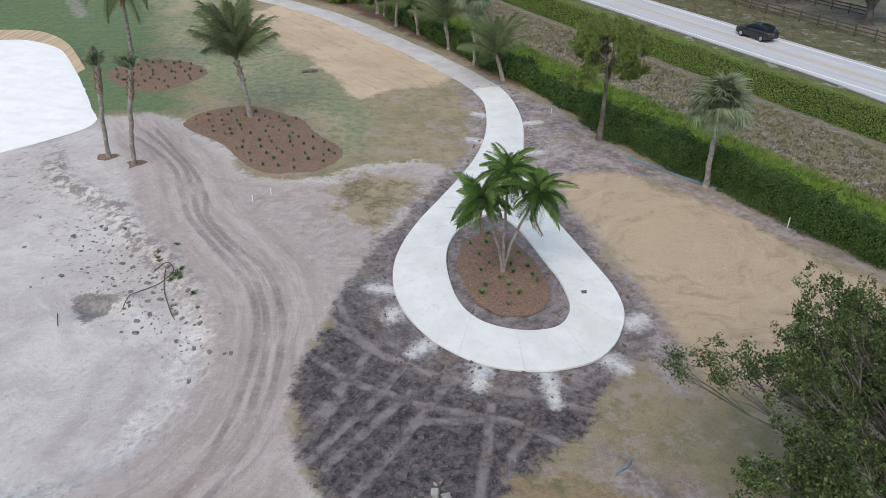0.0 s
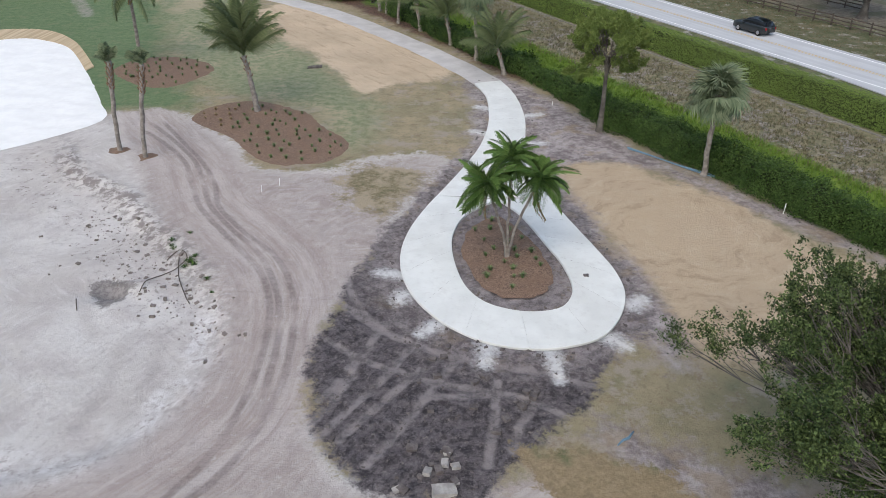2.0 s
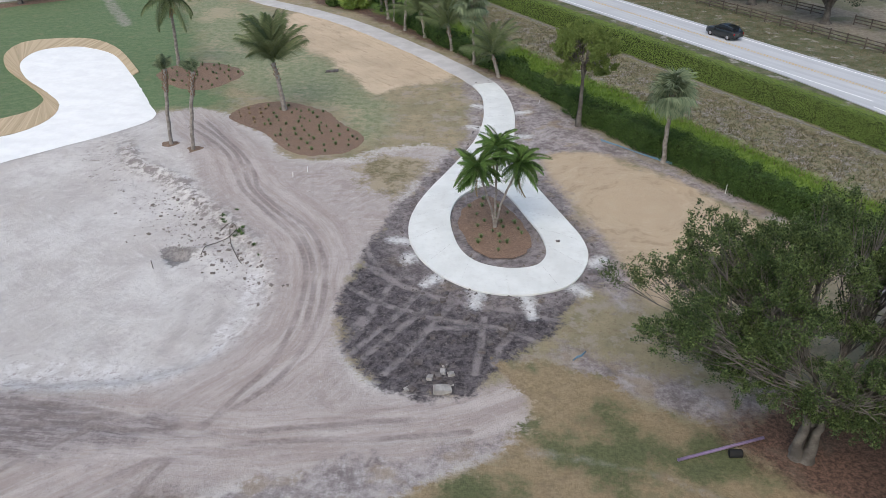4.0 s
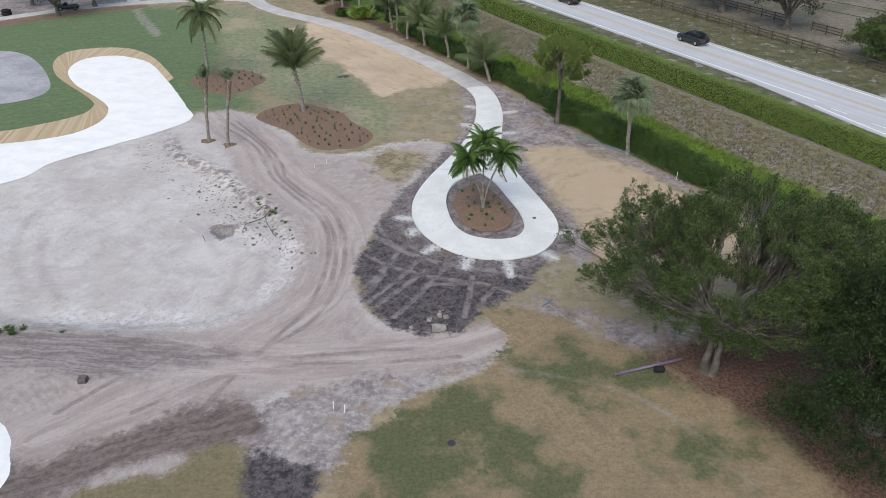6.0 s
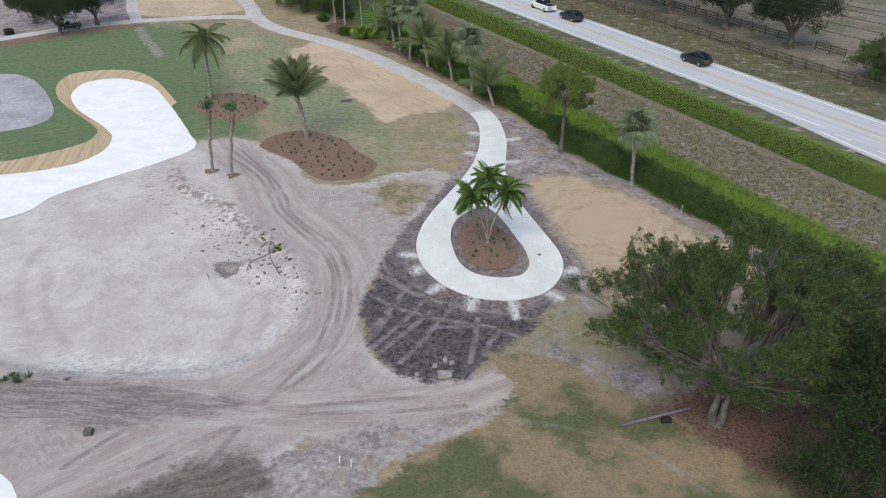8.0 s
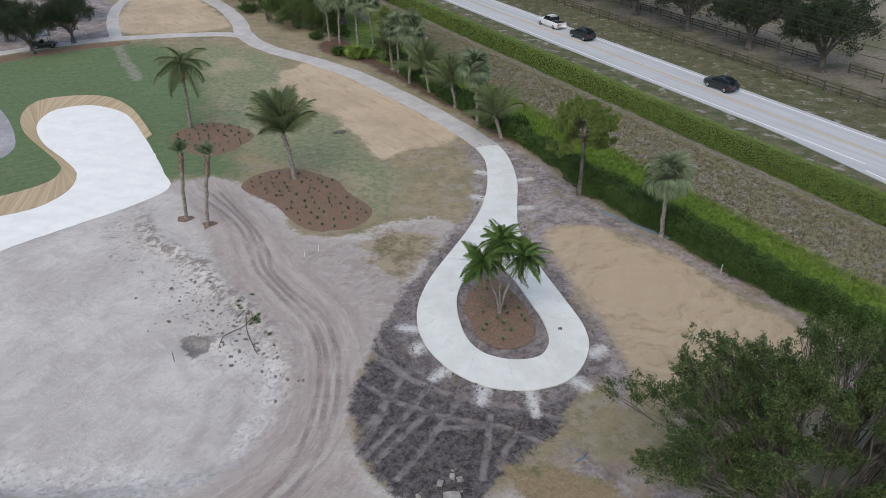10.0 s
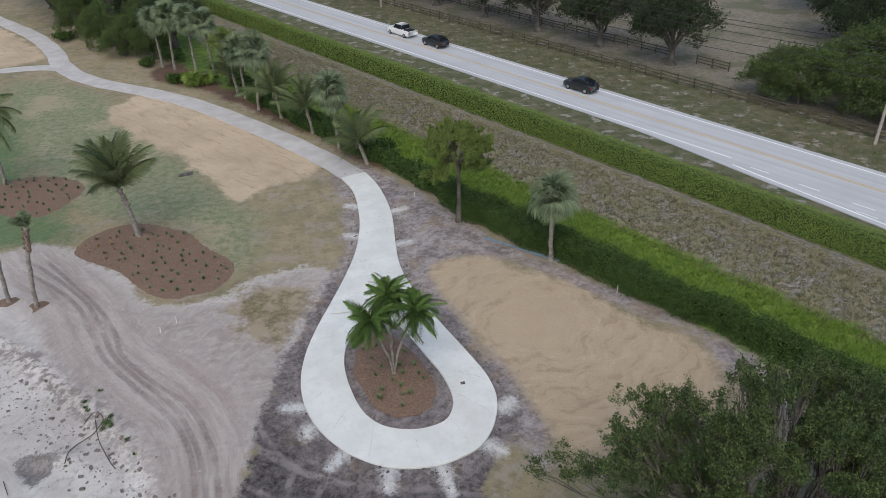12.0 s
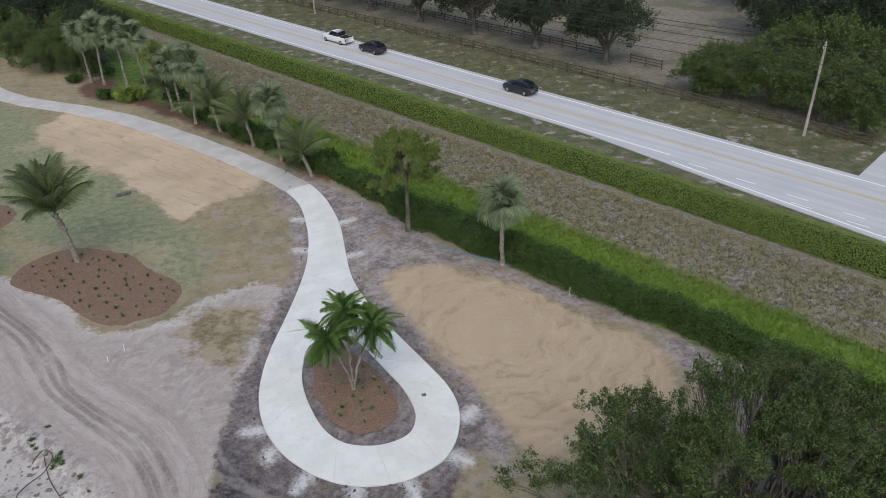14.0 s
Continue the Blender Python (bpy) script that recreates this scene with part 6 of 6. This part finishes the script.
def loft(sections, name, mat, smooth=True):
    """sections: (x, half width, z low, z high, shoulder in) from nose to tail."""
    V, n = [], 10
    for x, w, lo, hi, sh in sections:
        k = min(0.10, (hi - lo) * 0.3)
        ring = [(-w + sh * 0.2, lo), (-w, lo + k), (-w, lo + (hi - lo) * 0.6), (-w + sh * 0.5, hi - k * 0.5), (-w + sh, hi), (w - sh, hi), (w - sh * 0.5, hi - k * 0.5), (w, lo + (hi - lo) * 0.6), (w, lo + k), (w - sh * 0.2, lo)]
        V += [(x, a, b) for a, b in ring]
    Q = [(i * n + j, i * n + (j + 1) % n, (i + 1) * n + (j + 1) % n, (i + 1) * n + j) for i in range(len(sections) - 1) for j in range(n)]
    for b, e in ((0, 1), ((len(sections) - 1) * n, -1)):
        f = [(b, b + 1, b + 8, b + 9), (b + 1, b + 2, b + 7, b + 8), (b + 2, b + 3, b + 6, b + 7), (b + 3, b + 4, b + 5, b + 6)]
        Q += [q[::e] for q in f]
    return quad_mesh(name, V, Q, mat, smooth)


wheel_tyre = Bag().tube([(0, -0.12, 0), (0, -0.1, 0), (0, 0.1, 0), (0, 0.12, 0)], [0.29, 0.345, 0.345, 0.29], 20).mesh("tyre", MAT_TYRE)
wheel_rim = Bag().tube([(0, -0.128, 0), (0, -0.122, 0), (0, 0.122, 0), (0, 0.128, 0)], [0.19, 0.22, 0.22, 0.19], 14).mesh("rim", MAT_RIM)


def car(name, u, v, rz, kind, mat, label):
    x, y = road_xy(u, v)
    ob = thing(name, x, y, 0.09, label, "car", rz=rz)
    if kind == "pickup":
        L, W, wb = 5.8, 0.98, 1.85
        body = [(2.9, 0.75, 0.45, 0.85, 0.1), (2.78, 0.9, 0.35, 1.02, 0.1), (2.3, W, 0.32, 1.12, 0.08), (1.0, W, 0.30, 1.16, 0.06), (-0.95, W, 0.30, 1.16, 0.06), (-1.0, W, 0.30, 1.14, 0.06), (-2.8, W, 0.36, 1.14, 0.06), (-2.9, W * 0.97, 0.45, 1.10, 0.06)]
        cab = [(1.25, 0.86, 1.08, 1.16, 0.05), (0.55, 0.86, 1.08, 1.80, 0.16), (-0.5, 0.86, 1.08, 1.84, 0.16), (-0.95, 0.86, 1.08, 1.76, 0.16), (-1.0, 0.84, 1.08, 1.2, 0.05)]
        roof = [(0.52, 0.70, 1.78, 1.85, 0.1), (-0.1, 0.72, 1.80, 1.89, 0.1), (-0.93, 0.70, 1.74, 1.82, 0.1)]
    elif kind == "suv":
        L, W, wb = 4.7, 0.92, 1.4
        body = [(2.35, 0.66, 0.45, 0.8, 0.1), (2.22, 0.84, 0.35, 0.95, 0.1), (1.7, W, 0.3, 1.04, 0.08), (0.8, W, 0.28, 1.10, 0.06), (-1.6, W, 0.28, 1.14, 0.06), (-2.25, W * 0.95, 0.36, 1.12, 0.06), (-2.35, W * 0.85, 0.45, 1.0, 0.06)]
        cab = [(1.15, 0.80, 1.04, 1.12, 0.05), (0.35, 0.80, 1.04, 1.60, 0.14), (-0.8, 0.80, 1.04, 1.64, 0.14), (-1.75, 0.80, 1.04, 1.54, 0.14), (-2.2, 0.78, 1.04, 1.14, 0.05)]
        roof = [(0.36, 0.66, 1.58, 1.64, 0.08), (-0.6, 0.68, 1.60, 1.69, 0.08), (-1.8, 0.66, 1.50, 1.58, 0.08)]
    else:
        L, W, wb = 4.6, 0.89, 1.36
        body = [(2.3, 0.62, 0.42, 0.66, 0.1), (2.15, 0.82, 0.32, 0.76, 0.1), (1.6, W, 0.26, 0.86, 0.08), (0.8, W, 0.24, 0.92, 0.06), (-1.4, W, 0.24, 0.96, 0.06), (-2.15, W * 0.93, 0.34, 0.96, 0.06), (-2.3, W * 0.8, 0.45, 0.86, 0.06)]
        cab = [(0.95, 0.76, 0.86, 0.94, 0.05), (0.2, 0.76, 0.86, 1.38, 0.16), (-0.7, 0.76, 0.86, 1.40, 0.16), (-1.6, 0.74, 0.86, 0.98, 0.05)]
        roof = [(0.2, 0.58, 1.36, 1.42, 0.08), (-0.3, 0.60, 1.38, 1.46, 0.08), (-0.75, 0.58, 1.36, 1.42, 0.08)]
    part("body", loft(body, "body", mat), ob)
    part("cabin_glass", loft(cab, "cabin_glass", MAT_GLASS), ob, "dark tinted windows")
    part("roof", loft(roof, "roof", mat), ob)
    if kind == "pickup":
        part("load_bed", Bag().box((-1.95, 0, 1.13), (1.6, 1.6, 0.06), 0, 0.01).mesh("load_bed", MAT_TYRE, False), ob, "dark open load bed")
    hz = 0.78 if kind != "sedan" else 0.64
    for sy in (-1, 1):
        part("headlight", Bag().box((L / 2 - 0.14, sy * W * 0.68, hz), (0.22, 0.34, 0.13), 0, 0.03).mesh("headlight", MAT_LAMPW), ob)
        part("tail_light", Bag().box((-L / 2 + 0.06, sy * W * 0.82, hz + 0.1), (0.14, 0.2, 0.28), 0, 0.03).mesh("tail_light", MAT_LAMPR), ob)
        part("mirror", Bag().box((L * 0.17, sy * (W + 0.1), 1.05 if kind != "sedan" else 0.92), (0.12, 0.22, 0.15), 0, 0.04).mesh("mirror", mat), ob)
        for sx in (wb, -wb + (0.1 if kind == "pickup" else 0)):
            w = part("wheel", wheel_tyre, ob)
            w.matrix_basis = pose(sx, sy * (W - 0.1), 0.345)
            part("rim", wheel_rim, w)
    return ob


PAINT_DARK, PAINT_WHITE, PAINT_SILVER = paint("dark_green_black_paint", (0.018, 0.022, 0.024)), paint("white_paint", (0.75, 0.75, 0.74)), paint("silver_paint", (0.42, 0.43, 0.44))
car("suv_car", -24.5, 5.2, AZ + 180, "suv", PAINT_DARK, "dark sport utility car driving on the highway")
car("suv_car", -53.0, 5.0, AZ + 180, "suv", PAINT_DARK, "dark sport utility car driving on the far lane")
car("pickup_truck", -61.5, 5.2, AZ + 180, "pickup", PAINT_WHITE, "white pickup truck with an open bed on the highway")

# utility cart under the far oaks
cart = thing("utility_cart", -66.6, 78.9, 0.05, "black open utility cart parked under the oaks", "cart", rz=18)
part("body", loft([(1.7, 0.6, 0.4, 0.75, 0.1), (1.3, 0.75, 0.3, 0.95, 0.1), (0.5, 0.78, 0.3, 0.9, 0.06), (-0.4, 0.78, 0.3, 0.85, 0.06), (-1.7, 0.78, 0.4, 1.05, 0.06)], "body", PAINT_DARK), cart)
part("roof", Bag().box((-0.1, 0, 1.95), (1.9, 1.45, 0.08), 0, 0.03).mesh("roof", PAINT_DARK, False), cart)
for sx in (0.75, -0.95):
    for sy in (-0.66, 0.66):
        part("roof_post", Bag().tube([(sx * 1.1, sy, 0.8), (sx, sy, 1.93)], [0.035, 0.035], 6).mesh("roof_post", MAT_TYRE), cart)
part("seat", Bag().box((-0.35, 0, 0.98), (0.6, 1.3, 0.3), 0, 0.08).mesh("seat", MAT_TYRE), cart)
for sx in (1.15, -1.15):
    for sy in (-0.68, 0.68):
        w = part("wheel", wheel_tyre, cart)
        w.matrix_basis = pose(sx, sy, 0.345)
        part("rim", wheel_rim, w)
tube_me = Bag().tube([(0.55 * math.cos(a), 0.55 * math.sin(a), 0) for a in np.linspace(0, 6.283, 25)], np.full(25, 0.24), 8).mesh("old_tyre", MAT_TYRE)
for z in (0.24, 0.68):
    o = tagged(new("old_tyre", tube_me), "large black tyre lying under the oaks", "tyre", "stacked tyres")
    o.matrix_world = pose(-75.4, 75.6, z)

# ---- small things on the ground ----
MAT_PIPEBLUE = flat_mat("blue_pipe", (0.16, 0.27, 0.36), 0.4)
MAT_PIPELILAC = flat_mat("lilac_pipe", (0.30, 0.22, 0.36), 0.4)
MAT_PVC = flat_mat("white_plastic", (0.75, 0.75, 0.74), 0.4)
MAT_RUBBLE = two_tone("broken_concrete", (0.42, 0.40, 0.375), (0.28, 0.262, 0.245), 2.0, 14, 0.95, 0.6, 0.03)
MAT_LUMP = two_tone("dark_clod", (0.10, 0.085, 0.08), (0.17, 0.15, 0.145), 3.0, 14, 0.95, 0.8, 0.03)
for off in (0.0, 0.16):
    pts = [(11.3 + 0.2 * off + 5.2 * s, 24.6 + off - 4.9 * s + 0.12 * math.sin(6 * s + off * 9), 0.07) for s in np.linspace(0, 1, 12)]
    tagged(new("water_pipe", Bag().tube(pts, np.full(12, 0.045), 7).mesh("water_pipe", MAT_PIPEBLUE)), "long thin blue plastic pipe lying on the soil", "pipe", "blue pipes")
tagged(new("irrigation_pipe", Bag().tube([(8.9, -13.1, 0.09), (11.0, -12.4, 0.12), (13.3, -11.6, 0.10)], [0.075] * 3, 8).mesh("irrigation_pipe", MAT_PIPELILAC)), "long lilac irrigation pipe lying by the oak", "pipe")
drum = thing("black_bucket", 11.6, -12.75, 0.02, "small black plastic drum lying beside the pipe", "bucket")
part("shell", Bag().tube([(-0.3, 0, 0.2), (-0.28, 0, 0.2), (0.28, 0, 0.2), (0.3, 0, 0.2)], [0.16, 0.2, 0.2, 0.16], 14).mesh("shell", MAT_TYRE), drum)
tagged(new("blue_rag", Bag().tube([(5.0, -6.0, 0.04), (5.25, -5.75, 0.08), (5.5, -5.6, 0.05), (5.8, -5.2, 0.05)], [0.03, 0.06, 0.07, 0.03], 6).mesh("blue_rag", MAT_PIPEBLUE)), "crumpled blue plastic strip on dry turf", "scrap")
for x, y, h_ in ((19.25, 14.5, 0.75), (-13.6, 17.6, 0.5), (-14.6, 16.6, 0.45), (-7.2, -16.6, 0.6), (-7.9, -16.3, 0.55), (6.6, 34.0, 0.4)):
    st = thing("marker_stake", x, y, gz(x, y), "thin white plastic marker stake in the soil", "stake", "marker stakes")
    part("rod", Bag().tube([(0, 0, -0.1), (0.02, 0, h_ * 0.5), (0.03, 0.01, h_)], [0.03, 0.03, 0.028], 6).mesh("rod", MAT_PVC), st)


def chunk(name, x, y, sx, sy, sz, mat, label, category, seed, group="", rz=0.0):
    """A broken lump: a bevelled block knocked out of true."""
    bm = bmesh.new()
    bmesh.ops.create_cube(bm, size=1.0)
    bmesh.ops.subdivide_edges(bm, edges=bm.edges[:], cuts=1, use_grid_fill=True)
    rr_ = random.Random(seed)
    for v in bm.verts:
        k = 1.0 - 0.14 * v.co.length
        v.co = Vector(((v.co.x * k + rr_.uniform(-.07, .07)) * sx, (v.co.y * k + rr_.uniform(-.07, .07)) * sy, (v.co.z * k + rr_.uniform(-.07, .07)) * sz))
    me = bpy.data.meshes.new(name)
    bm.to_mesh(me)
    bm.free()
    me.materials.append(mat)
    ob = tagged(new(name, me), label, category, group)
    ob.matrix_world = pose(x, y, land(x, y) + sz * 0.25, rr_.uniform(-9, 9), rr_.uniform(-9, 9), rz)
    return ob


chunk("concrete_chunk", -2.0, -8.6, 0.95, 0.55, 0.34, MAT_RUBBLE, "broken pale concrete block on dark soil", "rubble", 1, rz=12)
r = np.random.default_rng(31)
for k in range(16):
    s_ = 0.14 + 0.22 * r.random()
    chunk("concrete_chunk", -2.3 + r.normal() * 1.1, -7.6 + r.normal() * 0.7, s_ * 1.3, s_, s_ * 0.6, MAT_LUMP if k % 3 else MAT_RUBBLE, "small piece of broken concrete on dark soil", "rubble", 10 + k, "rubble pieces", r.random() * 180)
for k in range(30):
    x, y = r.uniform(-7.2, 2.5), r.uniform(-7, 0.5)
    if x > 0:
        y = max(y, -5.5 + 1.3 * x)
    s_ = 0.12 + 0.22 * r.random()
    chunk("soil_clod", x, y, s_ * 1.4, s_, s_ * 0.7, MAT_LUMP, "dark clod of turned soil", "clod", 50 + k, "soil clods", r.random() * 180)
MAT_CLOD2 = two_tone("grey_clod", (0.25, 0.215, 0.20), (0.16, 0.135, 0.115), 3.0, 14, 0.95, 0.8, 0.03)
for k in range(60):
    t = r.random()
    c = (-22.5 + 10.2 * t, 13.2 - 11.5 * t ** 0.9)
    x, y = c[0] - 0.8 + r.normal() * 1.3, c[1] - 0.6 + r.normal() * 1.1
    s_ = 0.07 + 0.16 * r.random()
    chunk("soil_clod", x, y, s_ * 1.5, s_, s_ * 0.6, MAT_CLOD2, "grey-brown clod of earth on pale sand", "clod", 100 + k, "bank clods", r.random() * 180).location.z = land(x, y) + s_ * 0.1
chunk("stump", -23.45, -14.2, 0.55, 0.5, 0.5, MAT_LUMP, "small dark root stump in the haul road", "stump", 300)
chunk("drain_mat", -15.55, 43.9, 1.5, 0.7, 0.22, MAT_LUMP, "dark heap of turf pieces on the lawn", "heap", 301, rz=10)
chunk("stone", 5.55, 6.7, 0.3, 0.2, 0.12, MAT_LUMP, "small dark clod lying on the concrete", "clod", 302).location.z = 0.1
tagged(new("drain_cover", Bag().tube([(-1.05, -18.9, -0.05), (-1.05, -18.9, 0.02), (-1.05, -18.9, 0.03)], [0.24, 0.24, 0.2], 18).mesh("drain_cover", MAT_WIRE)), "small round dark drain cover in the turf", "cover")


def tuft(name, n, h, spread_, seed, mat):
    r_ = np.random.default_rng(seed)
    V, Q = [], []
    for k in range(n):
        a = r_.random() * 6.283
        d = np.array([math.cos(a), math.sin(a), 0])
        w = np.array([-d[1], d[0], 0]) * 0.022
        ln = h * (0.6 + 0.7 * r_.random())
        o = np.array([r_.normal() * 0.04, r_.normal() * 0.04, -0.02])
        q = o + d * spread_ * 0.45 + np.array([0, 0, ln * 0.75])
        e = o + d * spread_ * (0.8 + 0.4 * r_.random()) + np.array([0, 0, ln * 0.8])
        b = len(V)
        V += [o - w, o + w, q + w, q - w, e + w * 0.2, e - w * 0.2]
        Q += [(b, b + 1, b + 2, b + 3), (b + 3, b + 2, b + 4, b + 5)]
    return quad_mesh(name, V, Q, mat)


TUFTS = [tuft("bed_tuft", 34, 0.36, 0.28, 60 + k, MAT_TUFT) for k in range(3)]
STRAW_TUFT = tuft("bed_tuft", 30, 0.28, 0.3, 70, MAT_DEAD)


def plant_bed(outline, gap, label, group, shrink, size, seed, straw=None):
    pl = spread(outline)
    r_ = np.random.default_rng(seed)
    lo, hi = pl.min(0), pl.max(0)
    k = 0
    for j, yy in enumerate(np.arange(lo[1], hi[1], gap * 0.88)):
        for xx in np.arange(lo[0] + (j % 2) * gap / 2, hi[0], gap):
            x, y = xx + r_.normal() * gap * 0.2, yy + r_.normal() * gap * 0.2
            if poly_field(np.array([x]), np.array([y]), pl)[0] < shrink:
                continue
            dry = straw is not None and straw(x, y)
            o = tagged(new("bed_tuft", STRAW_TUFT if dry else TUFTS[k % 3]), "dry straw-coloured grass tuft in mulch" if dry else label, "plant", group)
            s_ = size * (0.75 + 0.5 * r_.random())
            o.matrix_world = pose(x, y, 0.09, 0, 0, r_.random() * 360) @ Matrix.Scale(s_, 4)
            k += 1


plant_bed(BED_COCO, 1.25, "small green grass tuft planted in mulch", "coconut bed tufts", 0.4, 0.68, 1, lambda x, y: x < -19.6 and y > 27 and y < 32)
plant_bed(BED_TALL, 1.3, "small green grass tuft planted in mulch", "tall palm bed tufts", 0.4, 0.65, 2)
plant_bed(BED_ISLAND, 1.15, "small green grass tuft in the loop's mulch", "island tufts", 0.35, 0.72, 3)
WEED = [tuft("weed", 40, 0.3, 0.45, 80 + k, MAT_WILD) for k in range(2)]
for k, (x, y, s_) in enumerate(((-16.7, 7.8, 0.8), (-16.4, 7.4, 0.7), (-16.9, 7.4, 0.6), (-16.5, 8.2, 0.6), (-18.4, 9.9, 0.6), (-18.1, 9.2, 0.5), (-18.3, 9.5, 0.5), (-17.6, 10.8, 0.5), (-15.2, 6.0, 0.5), (-14.6, 4.8, 0.4), (-30.5, -9.2, 0.9), (-29.8, -9.0, 0.8), (-31.2, -9.4, 0.9), (-30.9, -8.9, 0.7), (-30.2, -9.6, 0.8), (-27.0, -9.3, 0.5))):
    o = tagged(new("weed", WEED[k % 2]), "green weed growing from bare sand", "plant", "weeds")
    o.matrix_world = pose(x, y, land(x, y) - 0.02, 0, 0, 70 * k) @ Matrix.Scale(s_, 4)
# loose roots by the dug hole
MAT_ROOT = flat_mat("dry_root", (0.10, 0.08, 0.065), 0.9)
for pts in ([(-18.6, 5.0), (-18.2, 6.6), (-17.4, 7.2), (-17.0, 8.2), (-17.6, 8.8), (-18.2, 8.2)], [(-17.5, 8.3), (-17.0, 6.6), (-16.2, 5.0), (-15.6, 4.0)], [(-21.8, 4.4), (-21.5, 3.8), (-21.2, 3.2)]):
    c = catmull(pts, 0.2)
    zz = np.array([land(*q) for q in c]) + 0.02 + 0.10 * np.abs(np.sin(np.arange(len(c)) * 0.35))
    tagged(new("dry_root", Bag().tube(np.column_stack([c, zz]), np.full(len(c), 0.028), 5).mesh("dry_root", MAT_ROOT)), "thin dark uprooted root on pale sand", "root", "dry roots")


# ---- strewn crumbs and grass ----
def crumbs(name, places, lo, hi, mat, label, seed):
    """Many small broken lumps in one mesh."""
    r_ = np.random.default_rng(seed)
    P = np.asarray(places, float)
    n = len(P)
    cube = np.array([(-1, -1, -1), (1, -1, -1), (1, 1, -1), (-1, 1, -1), (-.7, -.7, 1), (.7, -.7, 1), (.7, .7, 1), (-.7, .7, 1)], float)
    cf = np.array([(0, 3, 2, 1), (4, 5, 6, 7), (0, 1, 5, 4), (1, 2, 6, 5), (2, 3, 7, 6), (3, 0, 4, 7)])
    s_ = (lo + (hi - lo) * r_.random(n) ** 2.5)[:, None]
    a = (r_.random(n) * 6.283)[:, None]
    p = cube[None] * (1 + 0.3 * r_.normal(size=(n, 8, 3))) * np.array([0.75, 0.5, 0.32]) * s_[:, :, None]
    V = np.stack([p[:, :, 0] * np.cos(a) - p[:, :, 1] * np.sin(a) + P[:, :1], p[:, :, 0] * np.sin(a) + p[:, :, 1] * np.cos(a) + P[:, 1:], p[:, :, 2] + lands(P[:, 0], P[:, 1])[:, None] + s_ * 0.12], 2)
    Q = (cf[None] + 8 * np.arange(n)[:, None, None]).reshape(-1, 4)
    return tagged(new(name, quad_mesh(name, V.reshape(-1, 3), Q, mat, False)), label, "debris", kind="stuff")


def strewn(n, box, keep, r_):
    """n places in a box that keep() accepts."""
    out = np.zeros((0, 2))
    while len(out) < n:
        p = np.stack([r_.uniform(box[0], box[1], n * 2), r_.uniform(box[2], box[3], n * 2)], 1)
        out = np.vstack([out, p[keep(p[:, 0], p[:, 1])]])
    return out[:n]


r = np.random.default_rng(91)
n_ = 300
tt = r.random(n_)
c = np.stack([-23.5 + 11.4 * tt, 14.2 - 12.6 * tt ** 0.9], 1)
wide_ = np.where(np.arange(n_) % 3, 1.0, 2.4)
bank = np.stack([c[:, 0] - 0.5 - np.abs(r.normal(size=n_)) * 0.9 * wide_, c[:, 1] - 0.3 + r.normal(size=n_) * 1.1], 1)
crumbs("soil_crumbs", bank, 0.02, 0.12, MAT_CLOD2, "small grey-brown crumbs of earth along the sand bank", 1)
dark_line, slab_line = spread(DARK), catmull(OUTER, 1.0)
crumbs("soil_crumbs", strewn(600, (-8, 7, -9, 12), lambda x, y: (poly_field(x, y, dark_line) > 0.3) & (poly_field(x, y, slab_line) < -0.3), r), 0.03, 0.11, MAT_LUMP, "dark crumbs of turned soil", 2)
crumbs("soil_crumbs", strewn(300, (-7, 10, -1.5, 41), lambda x, y: np.abs(poly_field(x, y, slab_line) + 0.4) < 0.3, r), 0.03, 0.17, MAT_LUMP, "dark lumps of soil pushed up along the slab", 3)
inner = catmull(INNER, 0.3, True)
crumbs("soil_crumbs", strewn(220, (-2, 5, 3, 16), lambda x, y: np.abs(poly_field(x, y, inner) - 0.35) < 0.25, r), 0.03, 0.14, MAT_CLOD2, "grey lumps of soil inside the loop", 4)


def grass(name, places, h, mat, label, seed, blades=7, wide=0.022):
    r_ = np.random.default_rng(seed)
    P = np.repeat(np.asarray(places, float), blades, 0)
    n = len(P)
    a = r_.random(n) * 6.283
    d = np.stack([np.cos(a), np.sin(a), 0 * a], 1)
    w = np.stack([-d[:, 1], d[:, 0], 0 * a], 1) * wide
    ln = (h * (0.5 + 0.9 * r_.random(n)))[:, None]
    q = P + r_.normal(size=(n, 2)) * 0.12
    o = np.column_stack([q, lands(q[:, 0], q[:, 1]) - 0.02])
    e = o + d * ln * 0.7 + np.array([0, 0, 1.0]) * ln
    V = np.stack([o - w, o + w, e + w * 0.4, e - w * 0.4], 1).reshape(-1, 3)
    return tagged(new(name, quad_mesh(name, V, np.arange(len(V)).reshape(-1, 4), mat, False)), label, "grass", kind="stuff")


def along_road(n, u0, u1, v0, v1):
    x, y = road_xy(r.uniform(u0, u1, n), r.uniform(v0, v1, n))
    return np.stack([x, y], 1)


MAT_SWALE = leaf_mat("swale_grass", (0.09, 0.17, 0.02), (0.20, 0.29, 0.05), (0.13, 0.21, 0.03))
MAT_DRYGRASS = leaf_mat("dry_grass", (0.10, 0.095, 0.05), (0.24, 0.20, 0.13), (0.13, 0.13, 0.06))
grass("swale_grass", along_road(9000, -60, 34, -26.4, -19.8), 0.28, MAT_SWALE, "bright green rank grass in the swale", 5)
grass("verge_grass", along_road(9000, -75, 40, -20.4, -11.8), 0.16, MAT_DRYGRASS, "dry grey-green grass tufts on the verge", 6, 6, 0.03)
grass("shoulder_grass", along_road(4000, -90, 14, 8.2, 17), 0.13, MAT_DRYGRASS, "short dry grass on the road shoulder", 7, 6, 0.03)
